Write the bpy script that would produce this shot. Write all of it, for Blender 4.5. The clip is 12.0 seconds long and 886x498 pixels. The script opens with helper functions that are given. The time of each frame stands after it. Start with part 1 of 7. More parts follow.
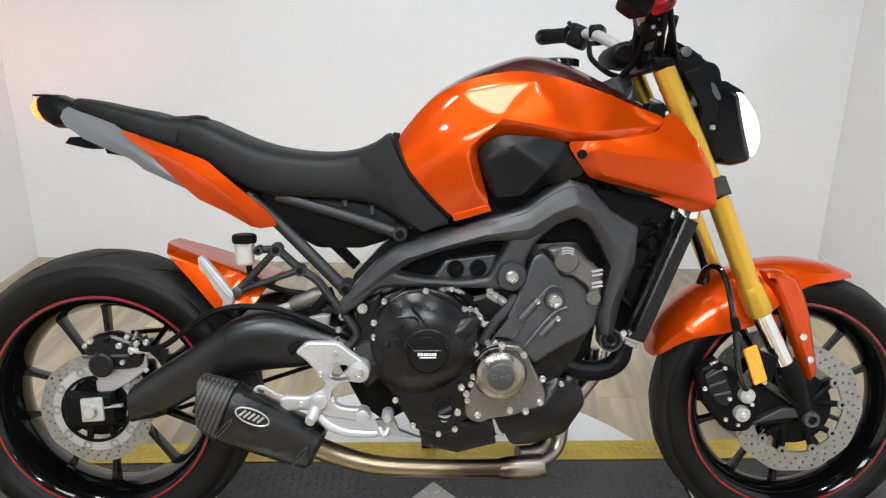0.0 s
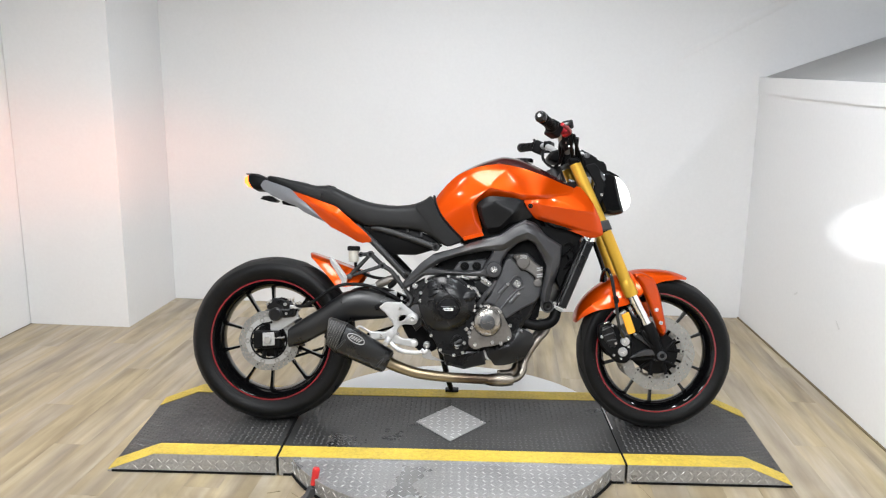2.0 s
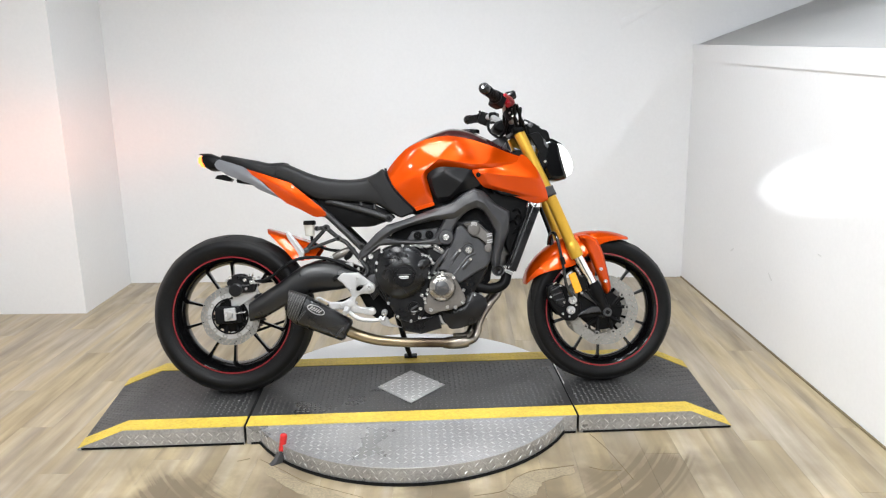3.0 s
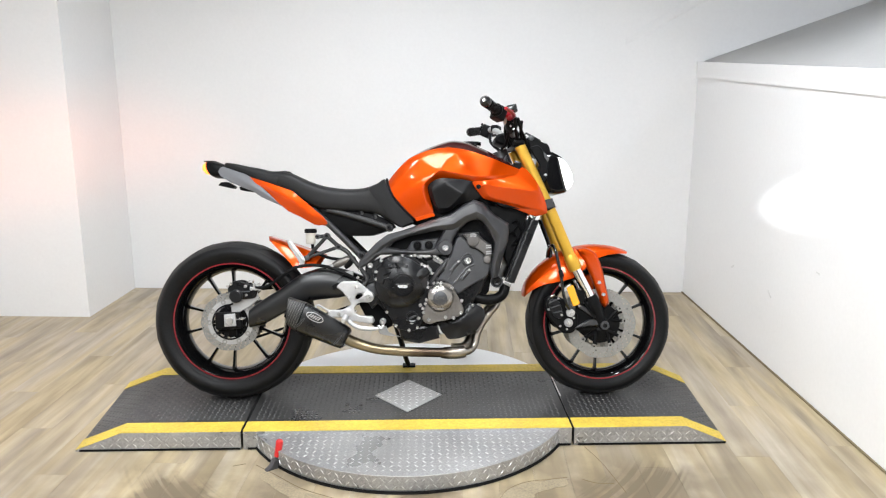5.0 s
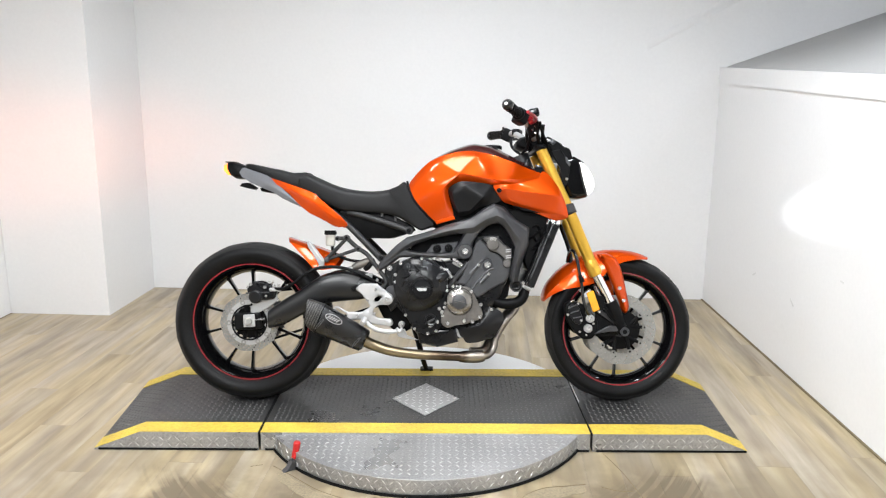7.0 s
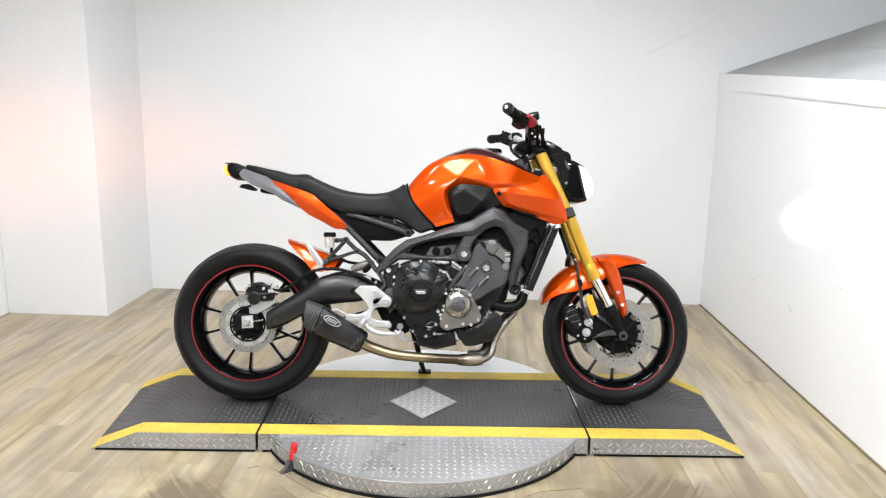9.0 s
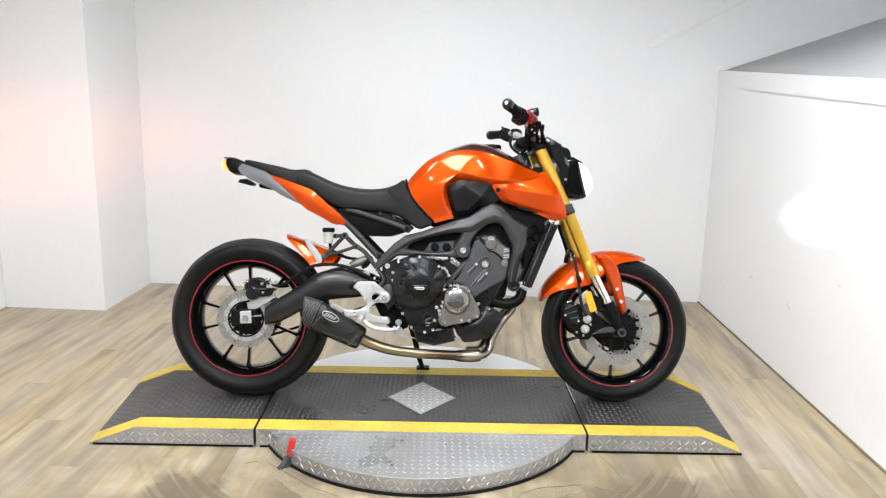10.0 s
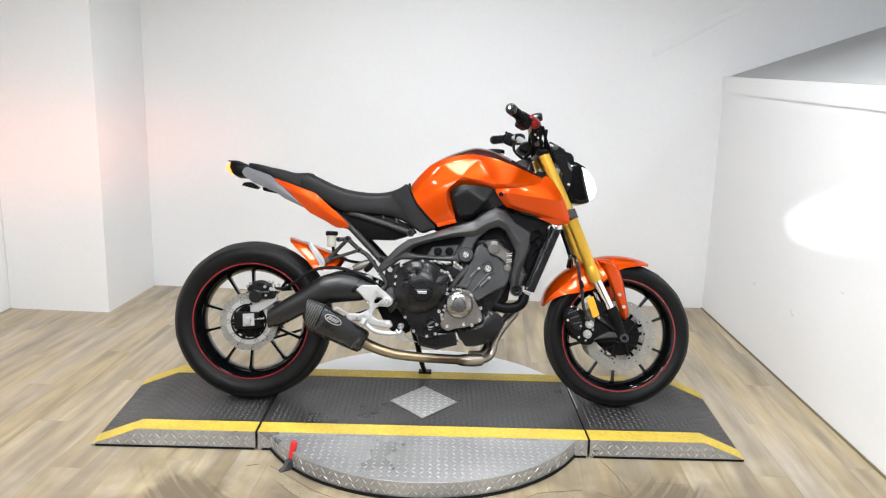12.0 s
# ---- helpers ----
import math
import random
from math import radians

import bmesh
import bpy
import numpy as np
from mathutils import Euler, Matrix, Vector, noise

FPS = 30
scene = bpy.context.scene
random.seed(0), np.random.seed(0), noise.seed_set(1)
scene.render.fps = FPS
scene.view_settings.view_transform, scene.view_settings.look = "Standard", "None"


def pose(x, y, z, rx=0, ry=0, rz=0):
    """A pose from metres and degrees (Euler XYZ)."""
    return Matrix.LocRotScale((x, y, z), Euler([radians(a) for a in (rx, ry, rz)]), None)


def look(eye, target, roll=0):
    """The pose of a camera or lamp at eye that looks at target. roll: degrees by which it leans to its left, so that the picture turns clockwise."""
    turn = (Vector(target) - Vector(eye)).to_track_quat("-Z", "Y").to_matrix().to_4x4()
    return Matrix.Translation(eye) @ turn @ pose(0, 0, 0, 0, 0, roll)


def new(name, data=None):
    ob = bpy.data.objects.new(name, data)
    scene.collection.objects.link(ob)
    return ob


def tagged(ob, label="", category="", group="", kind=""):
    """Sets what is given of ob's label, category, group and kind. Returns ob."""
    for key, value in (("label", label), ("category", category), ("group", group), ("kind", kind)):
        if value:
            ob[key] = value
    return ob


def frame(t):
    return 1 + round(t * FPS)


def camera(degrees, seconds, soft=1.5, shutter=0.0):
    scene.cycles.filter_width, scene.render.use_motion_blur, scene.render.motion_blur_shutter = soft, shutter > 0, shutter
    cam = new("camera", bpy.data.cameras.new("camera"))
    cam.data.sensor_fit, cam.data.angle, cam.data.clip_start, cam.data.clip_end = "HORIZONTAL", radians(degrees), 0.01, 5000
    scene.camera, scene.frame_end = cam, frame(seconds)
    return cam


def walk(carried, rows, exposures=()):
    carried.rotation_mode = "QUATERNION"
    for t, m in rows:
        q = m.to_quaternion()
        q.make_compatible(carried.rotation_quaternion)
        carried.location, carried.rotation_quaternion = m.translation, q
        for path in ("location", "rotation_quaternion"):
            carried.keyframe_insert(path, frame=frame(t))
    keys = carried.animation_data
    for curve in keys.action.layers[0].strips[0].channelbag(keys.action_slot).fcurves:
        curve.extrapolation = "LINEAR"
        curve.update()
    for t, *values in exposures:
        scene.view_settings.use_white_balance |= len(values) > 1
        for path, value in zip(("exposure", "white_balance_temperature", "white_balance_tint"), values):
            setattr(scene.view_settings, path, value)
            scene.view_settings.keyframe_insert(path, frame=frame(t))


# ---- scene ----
cam = camera(60.0, 12.0, soft=1.2)
PATH = [
    (0, (-0.01, -1.357, 1.236), (0.032, 0.523, 0.555), 0.3),
    (0.5, (0.049, -1.824, 1.281), (0.053, 0.104, 0.694), 0.5),
    (1, (0.058, -2.187, 1.321), (0.101, -0.256, 0.773), 1.4),
    (1.5, (0.103, -2.499, 1.34), (0.076, -0.557, 0.864), 1.2),
    (2, (0.033, -2.712, 1.332), (-0.015, -0.755, 0.92), 0.7),
    (2.5, (-0.03, -2.825, 1.314), (0.003, -0.883, 0.836), 1.3),
    (3, (0.034, -2.829, 1.326), (0.107, -0.887, 0.857), -1.0),
    (5, (0.063, -2.854, 1.326), (0.118, -0.903, 0.887), -0.0),
    (5.5, (0.065, -2.859, 1.326), (0.11, -0.905, 0.904), -0.0),
    (6, (0.059, -2.855, 1.325), (0.087, -0.902, 0.897), 0.3),
    (6.5, (0.045, -2.853, 1.326), (0.067, -0.899, 0.897), 0.5),
    (7, (0.048, -2.846, 1.322), (0.062, -0.893, 0.893), 0.5),
    (9, (0.044, -2.848, 1.318), (0.063, -0.893, 0.899), 1.0),
    (9.5, (0.038, -2.847, 1.317), (0.059, -0.892, 0.896), 1.2),
    (10, (0.041, -2.844, 1.315), (0.065, -0.89, 0.887), 1.3),
    (10.5, (0.049, -2.85, 1.318), (0.071, -0.896, 0.892), 1.3),
    (11, (0.047, -2.852, 1.312), (0.072, -0.896, 0.896), 1.6),
    (11.5, (0.042, -2.852, 1.319), (0.065, -0.896, 0.902), 1.7),
    (12, (0.046, -2.848, 1.315), (0.059, -0.892, 0.898), 1.6),
]
EXPOSURES = [(0, -0.34), (1.0, -0.29), (3.2, -0.16), (4.8, -0.08), (7.2, -0.07), (9.0, -0.01), (9.8, -0.04), (12, -0.13)]
walk(cam, [(t, look(eye, target, roll)) for t, eye, target, roll in PATH], EXPOSURES)

from mathutils.geometry import tessellate_polygon

# ---- world, lamps ----
world = bpy.data.worlds.new("world")
world.use_nodes = True
world.node_tree.nodes["Background"].inputs[0].default_value = (0.9, 0.95, 1.0, 1)
world.node_tree.nodes["Background"].inputs[1].default_value = 0.05
scene.world = world

ROOM = radians(-3.34)          # the room is turned a little against the platform
EX = Vector((math.cos(ROOM), math.sin(ROOM), 0))
EY = Vector((-math.sin(ROOM), math.cos(ROOM), 0))
CEIL = 2.45
DECK = 0.07                    # height of the platform
LEAN = radians(11.5)           # the motorcycle leans on its side stand
LAMP_W = 16.5


def room(x, y, z=0.0):
    return EX * x + EY * y + Vector((0, 0, z))


# Round lamps out of view; the last two are added to brighten the bulkhead.
LAMPS = [(-1.2, 0.2, 0.36), (0.65, 0.2, 0.75), (-1.2, -0.8, 0.45), (0.65, -0.8, 0.75), (-0.25, 0.45, 0.6), (2.45, 0.2, 0.75), (2.5, -2.0, 0.60)]
# flat panel lights: place, size, power; all unseen, the last three added as fill
PANELS = [(-0.25, -0.28, 0.6, 0.6, 14.0), (-0.85, -2.4, 0.6, 1.2, 43.0), (0.55, -2.4, 0.6, 1.2, 48.0), (-0.2, -4.4, 1.2, 0.6, 62.0)]


# ---- materials ----
def material(name, base, rough=0.5, metal=0.0, **more):
    """A Principled material with variation at two scales: tone (large), grain (fine) and bump."""
    m = bpy.data.materials.new(name)
    m.use_nodes = True
    nt = m.node_tree
    b = nt.nodes["Principled BSDF"]
    b.inputs["Base Color"].default_value = (*base, 1)
    b.inputs["Roughness"].default_value = rough
    b.inputs["Metallic"].default_value = metal
    coat = more.get("coat", 0)
    if coat:
        b.inputs["Coat Weight"].default_value = coat
        b.inputs["Coat Roughness"].default_value = more.get("coat_rough", 0.04)
    if "spec" in more:
        b.inputs["Specular IOR Level"].default_value = more["spec"]
    if "glow" in more:
        b.inputs["Emission Color"].default_value = (*more["glow"], 1)
        b.inputs["Emission Strength"].default_value = more.get("power", 1.0)
    if "clear" in more:
        b.inputs["Transmission Weight"].default_value = more["clear"]
        b.inputs["IOR"].default_value = 1.45
    tone, scale, fine = more.get("tone", 0.12), more.get("scale", 6.0), more.get("fine", 140.0)
    co = nt.nodes.new("ShaderNodeTexCoord")
    big = nt.nodes.new("ShaderNodeTexNoise")
    big.inputs["Scale"].default_value, big.inputs["Detail"].default_value = scale, 6
    small = nt.nodes.new("ShaderNodeTexNoise")
    small.inputs["Scale"].default_value, small.inputs["Detail"].default_value = fine, 3
    nt.links.new(co.outputs["Object"], big.inputs["Vector"])
    nt.links.new(co.outputs["Object"], small.inputs["Vector"])
    add = nt.nodes.new("ShaderNodeMath")
    add.operation = "ADD"
    nt.links.new(big.outputs["Fac"], add.inputs[0])
    nt.links.new(small.outputs["Fac"], add.inputs[1])
    span = nt.nodes.new("ShaderNodeMapRange")
    span.inputs["From Min"].default_value, span.inputs["From Max"].default_value = 0.6, 1.4
    span.inputs["To Min"].default_value, span.inputs["To Max"].default_value = 1 - tone, 1 + tone
    nt.links.new(add.outputs[0], span.inputs["Value"])
    mul = nt.nodes.new("ShaderNodeVectorMath")
    mul.operation = "SCALE"
    mul.inputs[0].default_value = base
    nt.links.new(span.outputs["Result"], mul.inputs["Scale"])
    nt.links.new(mul.outputs["Vector"], b.inputs["Base Color"])
    rr = nt.nodes.new("ShaderNodeMapRange")
    rr.inputs["From Min"].default_value, rr.inputs["From Max"].default_value = 0.3, 0.7
    wear = more.get("wear", 0.06)
    rr.inputs["To Min"].default_value, rr.inputs["To Max"].default_value = max(rough - wear, 0.02), min(rough + wear, 1)
    nt.links.new(big.outputs["Fac"], rr.inputs["Value"])
    nt.links.new(rr.outputs["Result"], b.inputs["Roughness"])
    if more.get("bump", 0):
        bump = nt.nodes.new("ShaderNodeBump")
        bump.inputs["Strength"].default_value = more["bump"]
        bump.inputs["Distance"].default_value = more.get("deep", 0.001)
        nt.links.new(small.outputs["Fac"], bump.inputs["Height"])
        nt.links.new(bump.outputs["Normal"], b.inputs["Normal"])
    return m


def plank_material():
    m = material("oak plank vinyl", (0.30, 0.21, 0.125), 0.42, tone=0.1)
    nt = m.node_tree
    b = nt.nodes["Principled BSDF"]
    co = nt.nodes.new("ShaderNodeTexCoord")
    info = nt.nodes.new("ShaderNodeObjectInfo")
    off = nt.nodes.new("ShaderNodeVectorMath")
    off.operation = "MULTIPLY_ADD"
    spread = nt.nodes.new("ShaderNodeCombineXYZ")
    for i, k in enumerate((37.0, 53.0, 11.0)):
        mm = nt.nodes.new("ShaderNodeMath")
        mm.operation = "MULTIPLY"
        mm.inputs[1].default_value = k
        nt.links.new(info.outputs["Random"], mm.inputs[0])
        nt.links.new(mm.outputs[0], spread.inputs[i])
    off.inputs[1].default_value = (1.0, 0.125, 1.0)
    nt.links.new(co.outputs["Object"], off.inputs[0])
    nt.links.new(spread.outputs[0], off.inputs[2])
    grain = nt.nodes.new("ShaderNodeTexNoise")
    grain.inputs["Scale"].default_value, grain.inputs["Detail"].default_value = 30, 8
    grain.inputs["Distortion"].default_value = 0.25
    blot = nt.nodes.new("ShaderNodeTexNoise")
    blot.inputs["Scale"].default_value, blot.inputs["Detail"].default_value = 16, 4
    blot.inputs["Distortion"].default_value = 0.3
    for n in (grain, blot):
        nt.links.new(off.outputs[0], n.inputs["Vector"])
    ramp = nt.nodes.new("ShaderNodeValToRGB")
    e = ramp.color_ramp.elements
    e[0].position, e[0].color = 0.30, (0.235, 0.195, 0.138, 1)
    e[1].position, e[1].color = 0.72, (0.550, 0.497, 0.392, 1)
    mid = e.new(0.5)
    mid.color = (0.392, 0.335, 0.244, 1)
    hue = nt.nodes.new("ShaderNodeTexNoise")          # yellow and grey-brown areas
    hue.inputs["Scale"].default_value, hue.inputs["Detail"].default_value = 10.0, 4
    nt.links.new(off.outputs[0], hue.inputs["Vector"])
    tint = nt.nodes.new("ShaderNodeValToRGB")
    tint.color_ramp.elements[0].position, tint.color_ramp.elements[0].color = 0.38, (1.07, 1.0, 0.82, 1)
    tint.color_ramp.elements[1].position, tint.color_ramp.elements[1].color = 0.62, (0.94, 0.92, 0.94, 1)
    nt.links.new(hue.outputs["Fac"], tint.inputs["Fac"])
    tinted = nt.nodes.new("ShaderNodeMix")
    tinted.data_type, tinted.blend_type = "RGBA", "MULTIPLY"
    tinted.inputs["Factor"].default_value = 1.0
    mixv = nt.nodes.new("ShaderNodeMix")
    mixv.inputs[0].default_value = 0.74
    nt.links.new(grain.outputs["Fac"], mixv.inputs[2])
    nt.links.new(blot.outputs["Fac"], mixv.inputs[3])
    shift = nt.nodes.new("ShaderNodeMath")
    shift.operation = "MULTIPLY_ADD"
    shift.inputs[1].default_value, shift.inputs[2].default_value = 0.10, -0.05
    nt.links.new(info.outputs["Random"], shift.inputs[0])
    sum_ = nt.nodes.new("ShaderNodeMath")
    nt.links.new(mixv.outputs[0], sum_.inputs[0])
    nt.links.new(shift.outputs[0], sum_.inputs[1])
    nt.links.new(sum_.outputs[0], ramp.inputs["Fac"])
    # grime, turning scuffs and painted fall-off round the turntable, in the place's own coordinates
    geo = nt.nodes.new("ShaderNodeNewGeometry")
    flat = nt.nodes.new("ShaderNodeVectorMath")
    flat.operation = "MULTIPLY_ADD"
    flat.inputs[1].default_value, flat.inputs[2].default_value = (1, 1, 0), (-0.01, -0.04, 0)
    nt.links.new(geo.outputs["Position"], flat.inputs[0])
    far = nt.nodes.new("ShaderNodeVectorMath")
    far.operation = "LENGTH"
    nt.links.new(flat.outputs[0], far.inputs[0])
    soil = nt.nodes.new("ShaderNodeTexNoise")
    soil.inputs["Scale"].default_value, soil.inputs["Detail"].default_value = 3.2, 8
    nt.links.new(geo.outputs["Position"], soil.inputs["Vector"])
    rub = nt.nodes.new("ShaderNodeTexNoise")          # streaks that follow the circle
    rub.inputs["Scale"].default_value, rub.inputs["Detail"].default_value = 46, 3
    rub.noise_dimensions = "1D"
    nt.links.new(far.outputs["Value"], rub.inputs["W"])
    ring = nt.nodes.new("ShaderNodeMapRange")
    ring.inputs["From Min"].default_value, ring.inputs["From Max"].default_value = 1.12, 1.04
    nt.links.new(far.outputs["Value"], ring.inputs["Value"])
    patch = nt.nodes.new("ShaderNodeMapRange")
    patch.inputs["From Min"].default_value, patch.inputs["From Max"].default_value = 0.34, 0.54
    nt.links.new(soil.outputs["Fac"], patch.inputs["Value"])
    dirt = nt.nodes.new("ShaderNodeMath")
    dirt.operation = "MULTIPLY"
    nt.links.new(patch.outputs["Result"], dirt.inputs[0])
    harsh = nt.nodes.new("ShaderNodeMapRange")
    harsh.inputs["From Min"].default_value, harsh.inputs["From Max"].default_value = 0.40, 0.66
    nt.links.new(rub.outputs["Fac"], harsh.inputs["Value"])
    nt.links.new(harsh.outputs["Result"], dirt.inputs[1])
    some = nt.nodes.new("ShaderNodeMath")
    some.operation = "MULTIPLY_ADD"
    some.inputs[1].default_value, some.inputs[2].default_value = 0.9, 0.0
    inner = nt.nodes.new("ShaderNodeMapRange")
    inner.inputs["From Min"].default_value, inner.inputs["From Max"].default_value = 0.84, 0.96
    nt.links.new(far.outputs["Value"], inner.inputs["Value"])
    split = nt.nodes.new("ShaderNodeSeparateXYZ")
    nt.links.new(flat.outputs[0], split.inputs[0])
    fore = nt.nodes.new("ShaderNodeMapRange")          # rubbed most on the lever's side
    fore.inputs["From Min"].default_value, fore.inputs["From Max"].default_value = -0.40, -0.60
    nt.links.new(split.outputs["Y"], fore.inputs["Value"])
    zone = nt.nodes.new("ShaderNodeMath")
    zone.operation = "MULTIPLY"
    nt.links.new(ring.outputs["Result"], zone.inputs[0])
    nt.links.new(inner.outputs["Result"], zone.inputs[1])
    zone2 = nt.nodes.new("ShaderNodeMath")
    zone2.operation = "MULTIPLY"
    nt.links.new(zone.outputs[0], zone2.inputs[0])
    nt.links.new(fore.outputs["Result"], zone2.inputs[1])
    nt.links.new(zone2.outputs[0], some.inputs[0])
    dirt2 = nt.nodes.new("ShaderNodeMath")
    dirt2.operation = "MULTIPLY"
    nt.links.new(dirt.outputs[0], dirt2.inputs[0])
    nt.links.new(some.outputs[0], dirt2.inputs[1])
    soiled_dim = nt.nodes.new("ShaderNodeMix")
    soiled_dim.data_type = "RGBA"
    soiled_dim.inputs["B"].default_value = (0.150, 0.117, 0.074, 1)
    # Broad front darkening: brown staining, with the light's fall-off painted in.
    broad = nt.nodes.new("ShaderNodeMapRange")
    broad.inputs["From Min"].default_value, broad.inputs["From Max"].default_value = 1.9, 0.9
    broad.inputs["To Max"].default_value = 0.95
    nt.links.new(far.outputs["Value"], broad.inputs["Value"])
    front = nt.nodes.new("ShaderNodeMapRange")
    front.inputs["From Min"].default_value, front.inputs["From Max"].default_value = -0.1, -0.6
    nt.links.new(split.outputs["Y"], front.inputs["Value"])
    where = nt.nodes.new("ShaderNodeMath")
    where.operation = "MULTIPLY"
    nt.links.new(broad.outputs["Result"], where.inputs[0])
    nt.links.new(front.outputs["Result"], where.inputs[1])
    stain_dim = nt.nodes.new("ShaderNodeMath")
    stain_dim.operation = "MULTIPLY_ADD"
    nt.links.new(patch.outputs["Result"], stain_dim.inputs[0])
    nt.links.new(where.outputs[0], stain_dim.inputs[1])
    nt.links.new(dirt2.outputs[0], stain_dim.inputs[2])
    nt.links.new(stain_dim.outputs[0], soiled_dim.inputs["Factor"])
    nt.links.new(ramp.outputs["Color"], tinted.inputs["A"])
    nt.links.new(tint.outputs["Color"], tinted.inputs["B"])
    nt.links.new(tinted.outputs["Result"], soiled_dim.inputs["A"])
    nt.links.new(soiled_dim.outputs["Result"], b.inputs["Base Color"])
    bump = nt.nodes.new("ShaderNodeBump")
    bump.inputs["Strength"].default_value, bump.inputs["Distance"].default_value = 0.25, 0.001
    nt.links.new(grain.outputs["Fac"], bump.inputs["Height"])
    nt.links.new(bump.outputs["Normal"], b.inputs["Normal"])
    return m


def carbon_material():
    """Twill weave: slanting pale threads on black, broken by a coarser cross weave."""
    m = material("carbon fibre", (0.03, 0.03, 0.032), 0.42, spec=0.3)
    nt = m.node_tree
    b = nt.nodes["Principled BSDF"]
    co = nt.nodes.new("ShaderNodeTexCoord")
    fac = []
    for tilt, scale in ((52, 120), (-24, 36)):
        turn = nt.nodes.new("ShaderNodeMapping")
        turn.inputs["Rotation"].default_value = (0, radians(tilt), 0)
        nt.links.new(co.outputs["Object"], turn.inputs["Vector"])
        a = nt.nodes.new("ShaderNodeTexWave")
        a.bands_direction = "X"
        a.inputs["Scale"].default_value = scale
        a.inputs["Distortion"].default_value = 0.4
        nt.links.new(turn.outputs[0], a.inputs["Vector"])
        fac.append(a)
    span = nt.nodes.new("ShaderNodeMapRange")
    span.inputs["To Min"].default_value, span.inputs["To Max"].default_value = 0.45, 1.0
    nt.links.new(fac[1].outputs["Fac"], span.inputs["Value"])
    mul = nt.nodes.new("ShaderNodeMath")
    mul.operation = "MULTIPLY"
    nt.links.new(fac[0].outputs["Fac"], mul.inputs[0])
    nt.links.new(span.outputs["Result"], mul.inputs[1])
    ramp = nt.nodes.new("ShaderNodeValToRGB")
    ramp.color_ramp.elements[0].position, ramp.color_ramp.elements[0].color = 0.35, (0.006, 0.006, 0.0065, 1)
    ramp.color_ramp.elements[1].position, ramp.color_ramp.elements[1].color = 0.85, (0.13, 0.125, 0.115, 1)
    nt.links.new(mul.outputs[0], ramp.inputs["Fac"])
    nt.links.new(ramp.outputs["Color"], b.inputs["Base Color"])
    return m


def heat_pipe_material():
    """Steel pipe, straw to brown where it ran hot."""
    m = material("heat-tinted steel", (0.30, 0.22, 0.12), 0.33, 1.0, tone=0.25, scale=9)
    nt = m.node_tree
    b = nt.nodes["Principled BSDF"]
    co = nt.nodes.new("ShaderNodeTexCoord")
    sep = nt.nodes.new("ShaderNodeSeparateXYZ")
    nz = nt.nodes.new("ShaderNodeTexNoise")
    nz.inputs["Scale"].default_value = 9
    nt.links.new(co.outputs["Object"], sep.inputs[0])
    nt.links.new(co.outputs["Object"], nz.inputs["Vector"])
    mix = nt.nodes.new("ShaderNodeMath")
    mix.operation = "MULTIPLY_ADD"
    mix.inputs[1].default_value = 0.12
    nt.links.new(nz.outputs["Fac"], mix.inputs[0])
    nt.links.new(sep.outputs["X"], mix.inputs[2])
    span = nt.nodes.new("ShaderNodeMapRange")
    span.inputs["From Min"].default_value, span.inputs["From Max"].default_value = -0.2, 0.34
    nt.links.new(mix.outputs[0], span.inputs["Value"])
    ramp = nt.nodes.new("ShaderNodeValToRGB")
    e = ramp.color_ramp.elements
    e[0].position, e[0].color = 0.0, (0.250, 0.205, 0.135, 1)
    e[1].position, e[1].color = 1.0, (0.330, 0.300, 0.265, 1)
    for p, c in ((0.25, (0.270, 0.215, 0.135)), (0.50, (0.250, 0.200, 0.130)), (0.60, (0.085, 0.060, 0.042)), (0.74, (0.090, 0.068, 0.050)), (0.82, (0.300, 0.265, 0.22))):
        e.new(p).color = (*c, 1)
    nt.links.new(span.outputs["Result"], ramp.inputs["Fac"])
    nt.links.new(ramp.outputs["Color"], b.inputs["Base Color"])
    return m


PAINT = material("white wall paint", (0.81, 0.81, 0.81), 0.5, tone=0.025, scale=1.3, fine=60, bump=0.08, wear=0.08)
SCUFF = material("rubbed grey paint", (0.70, 0.70, 0.695), 0.55, tone=0.15, scale=60)
SCUFFS = [(1.08, 0.36, 0.022, -0.5), (0.62, 0.34, 0.024, 0.6), (0.20, 0.55, 0.016, 0.1)]      # along the wall, height, half length, tilt
CEILING = material("white ceiling paint", (0.74, 0.74, 0.73), 0.8, tone=0.03, scale=2)
DARKWALL = material("dark unseen wall", (0.075, 0.075, 0.078), 0.6, tone=0.2, scale=2)
BULK = material("pale grey painted board", (0.86, 0.85, 0.83), 0.7, tone=0.05, scale=2)
PLANK = plank_material()
SUB = material("plank joint", (0.20, 0.155, 0.09), 0.8)
ALUTREAD = material("polished tread marks", (0.54, 0.54, 0.535), 0.32, 0.5, tone=0.2, scale=8)
DECKTREAD = material("rubbed black tread marks", (0.092, 0.091, 0.090), 0.34, tone=0.4, scale=4)
ALU = material("bare aluminium tread plate", (0.36, 0.358, 0.352), 0.36, 0.55, tone=0.35, scale=5, wear=0.14, bump=0.12)
ALUBRIGHT = material("clean bright aluminium", (0.76, 0.76, 0.755), 0.36, 0.25, tone=0.08, scale=9, bump=0.1)
ALUPLAIN = material("rubbed aluminium plate", (0.43, 0.43, 0.425), 0.42, 0.3, tone=0.15, scale=9, bump=0.1)
WHITEPLATE = material("white painted steel plate", (0.80, 0.80, 0.79), 0.45, tone=0.06, scale=4, fine=120, bump=0.06)
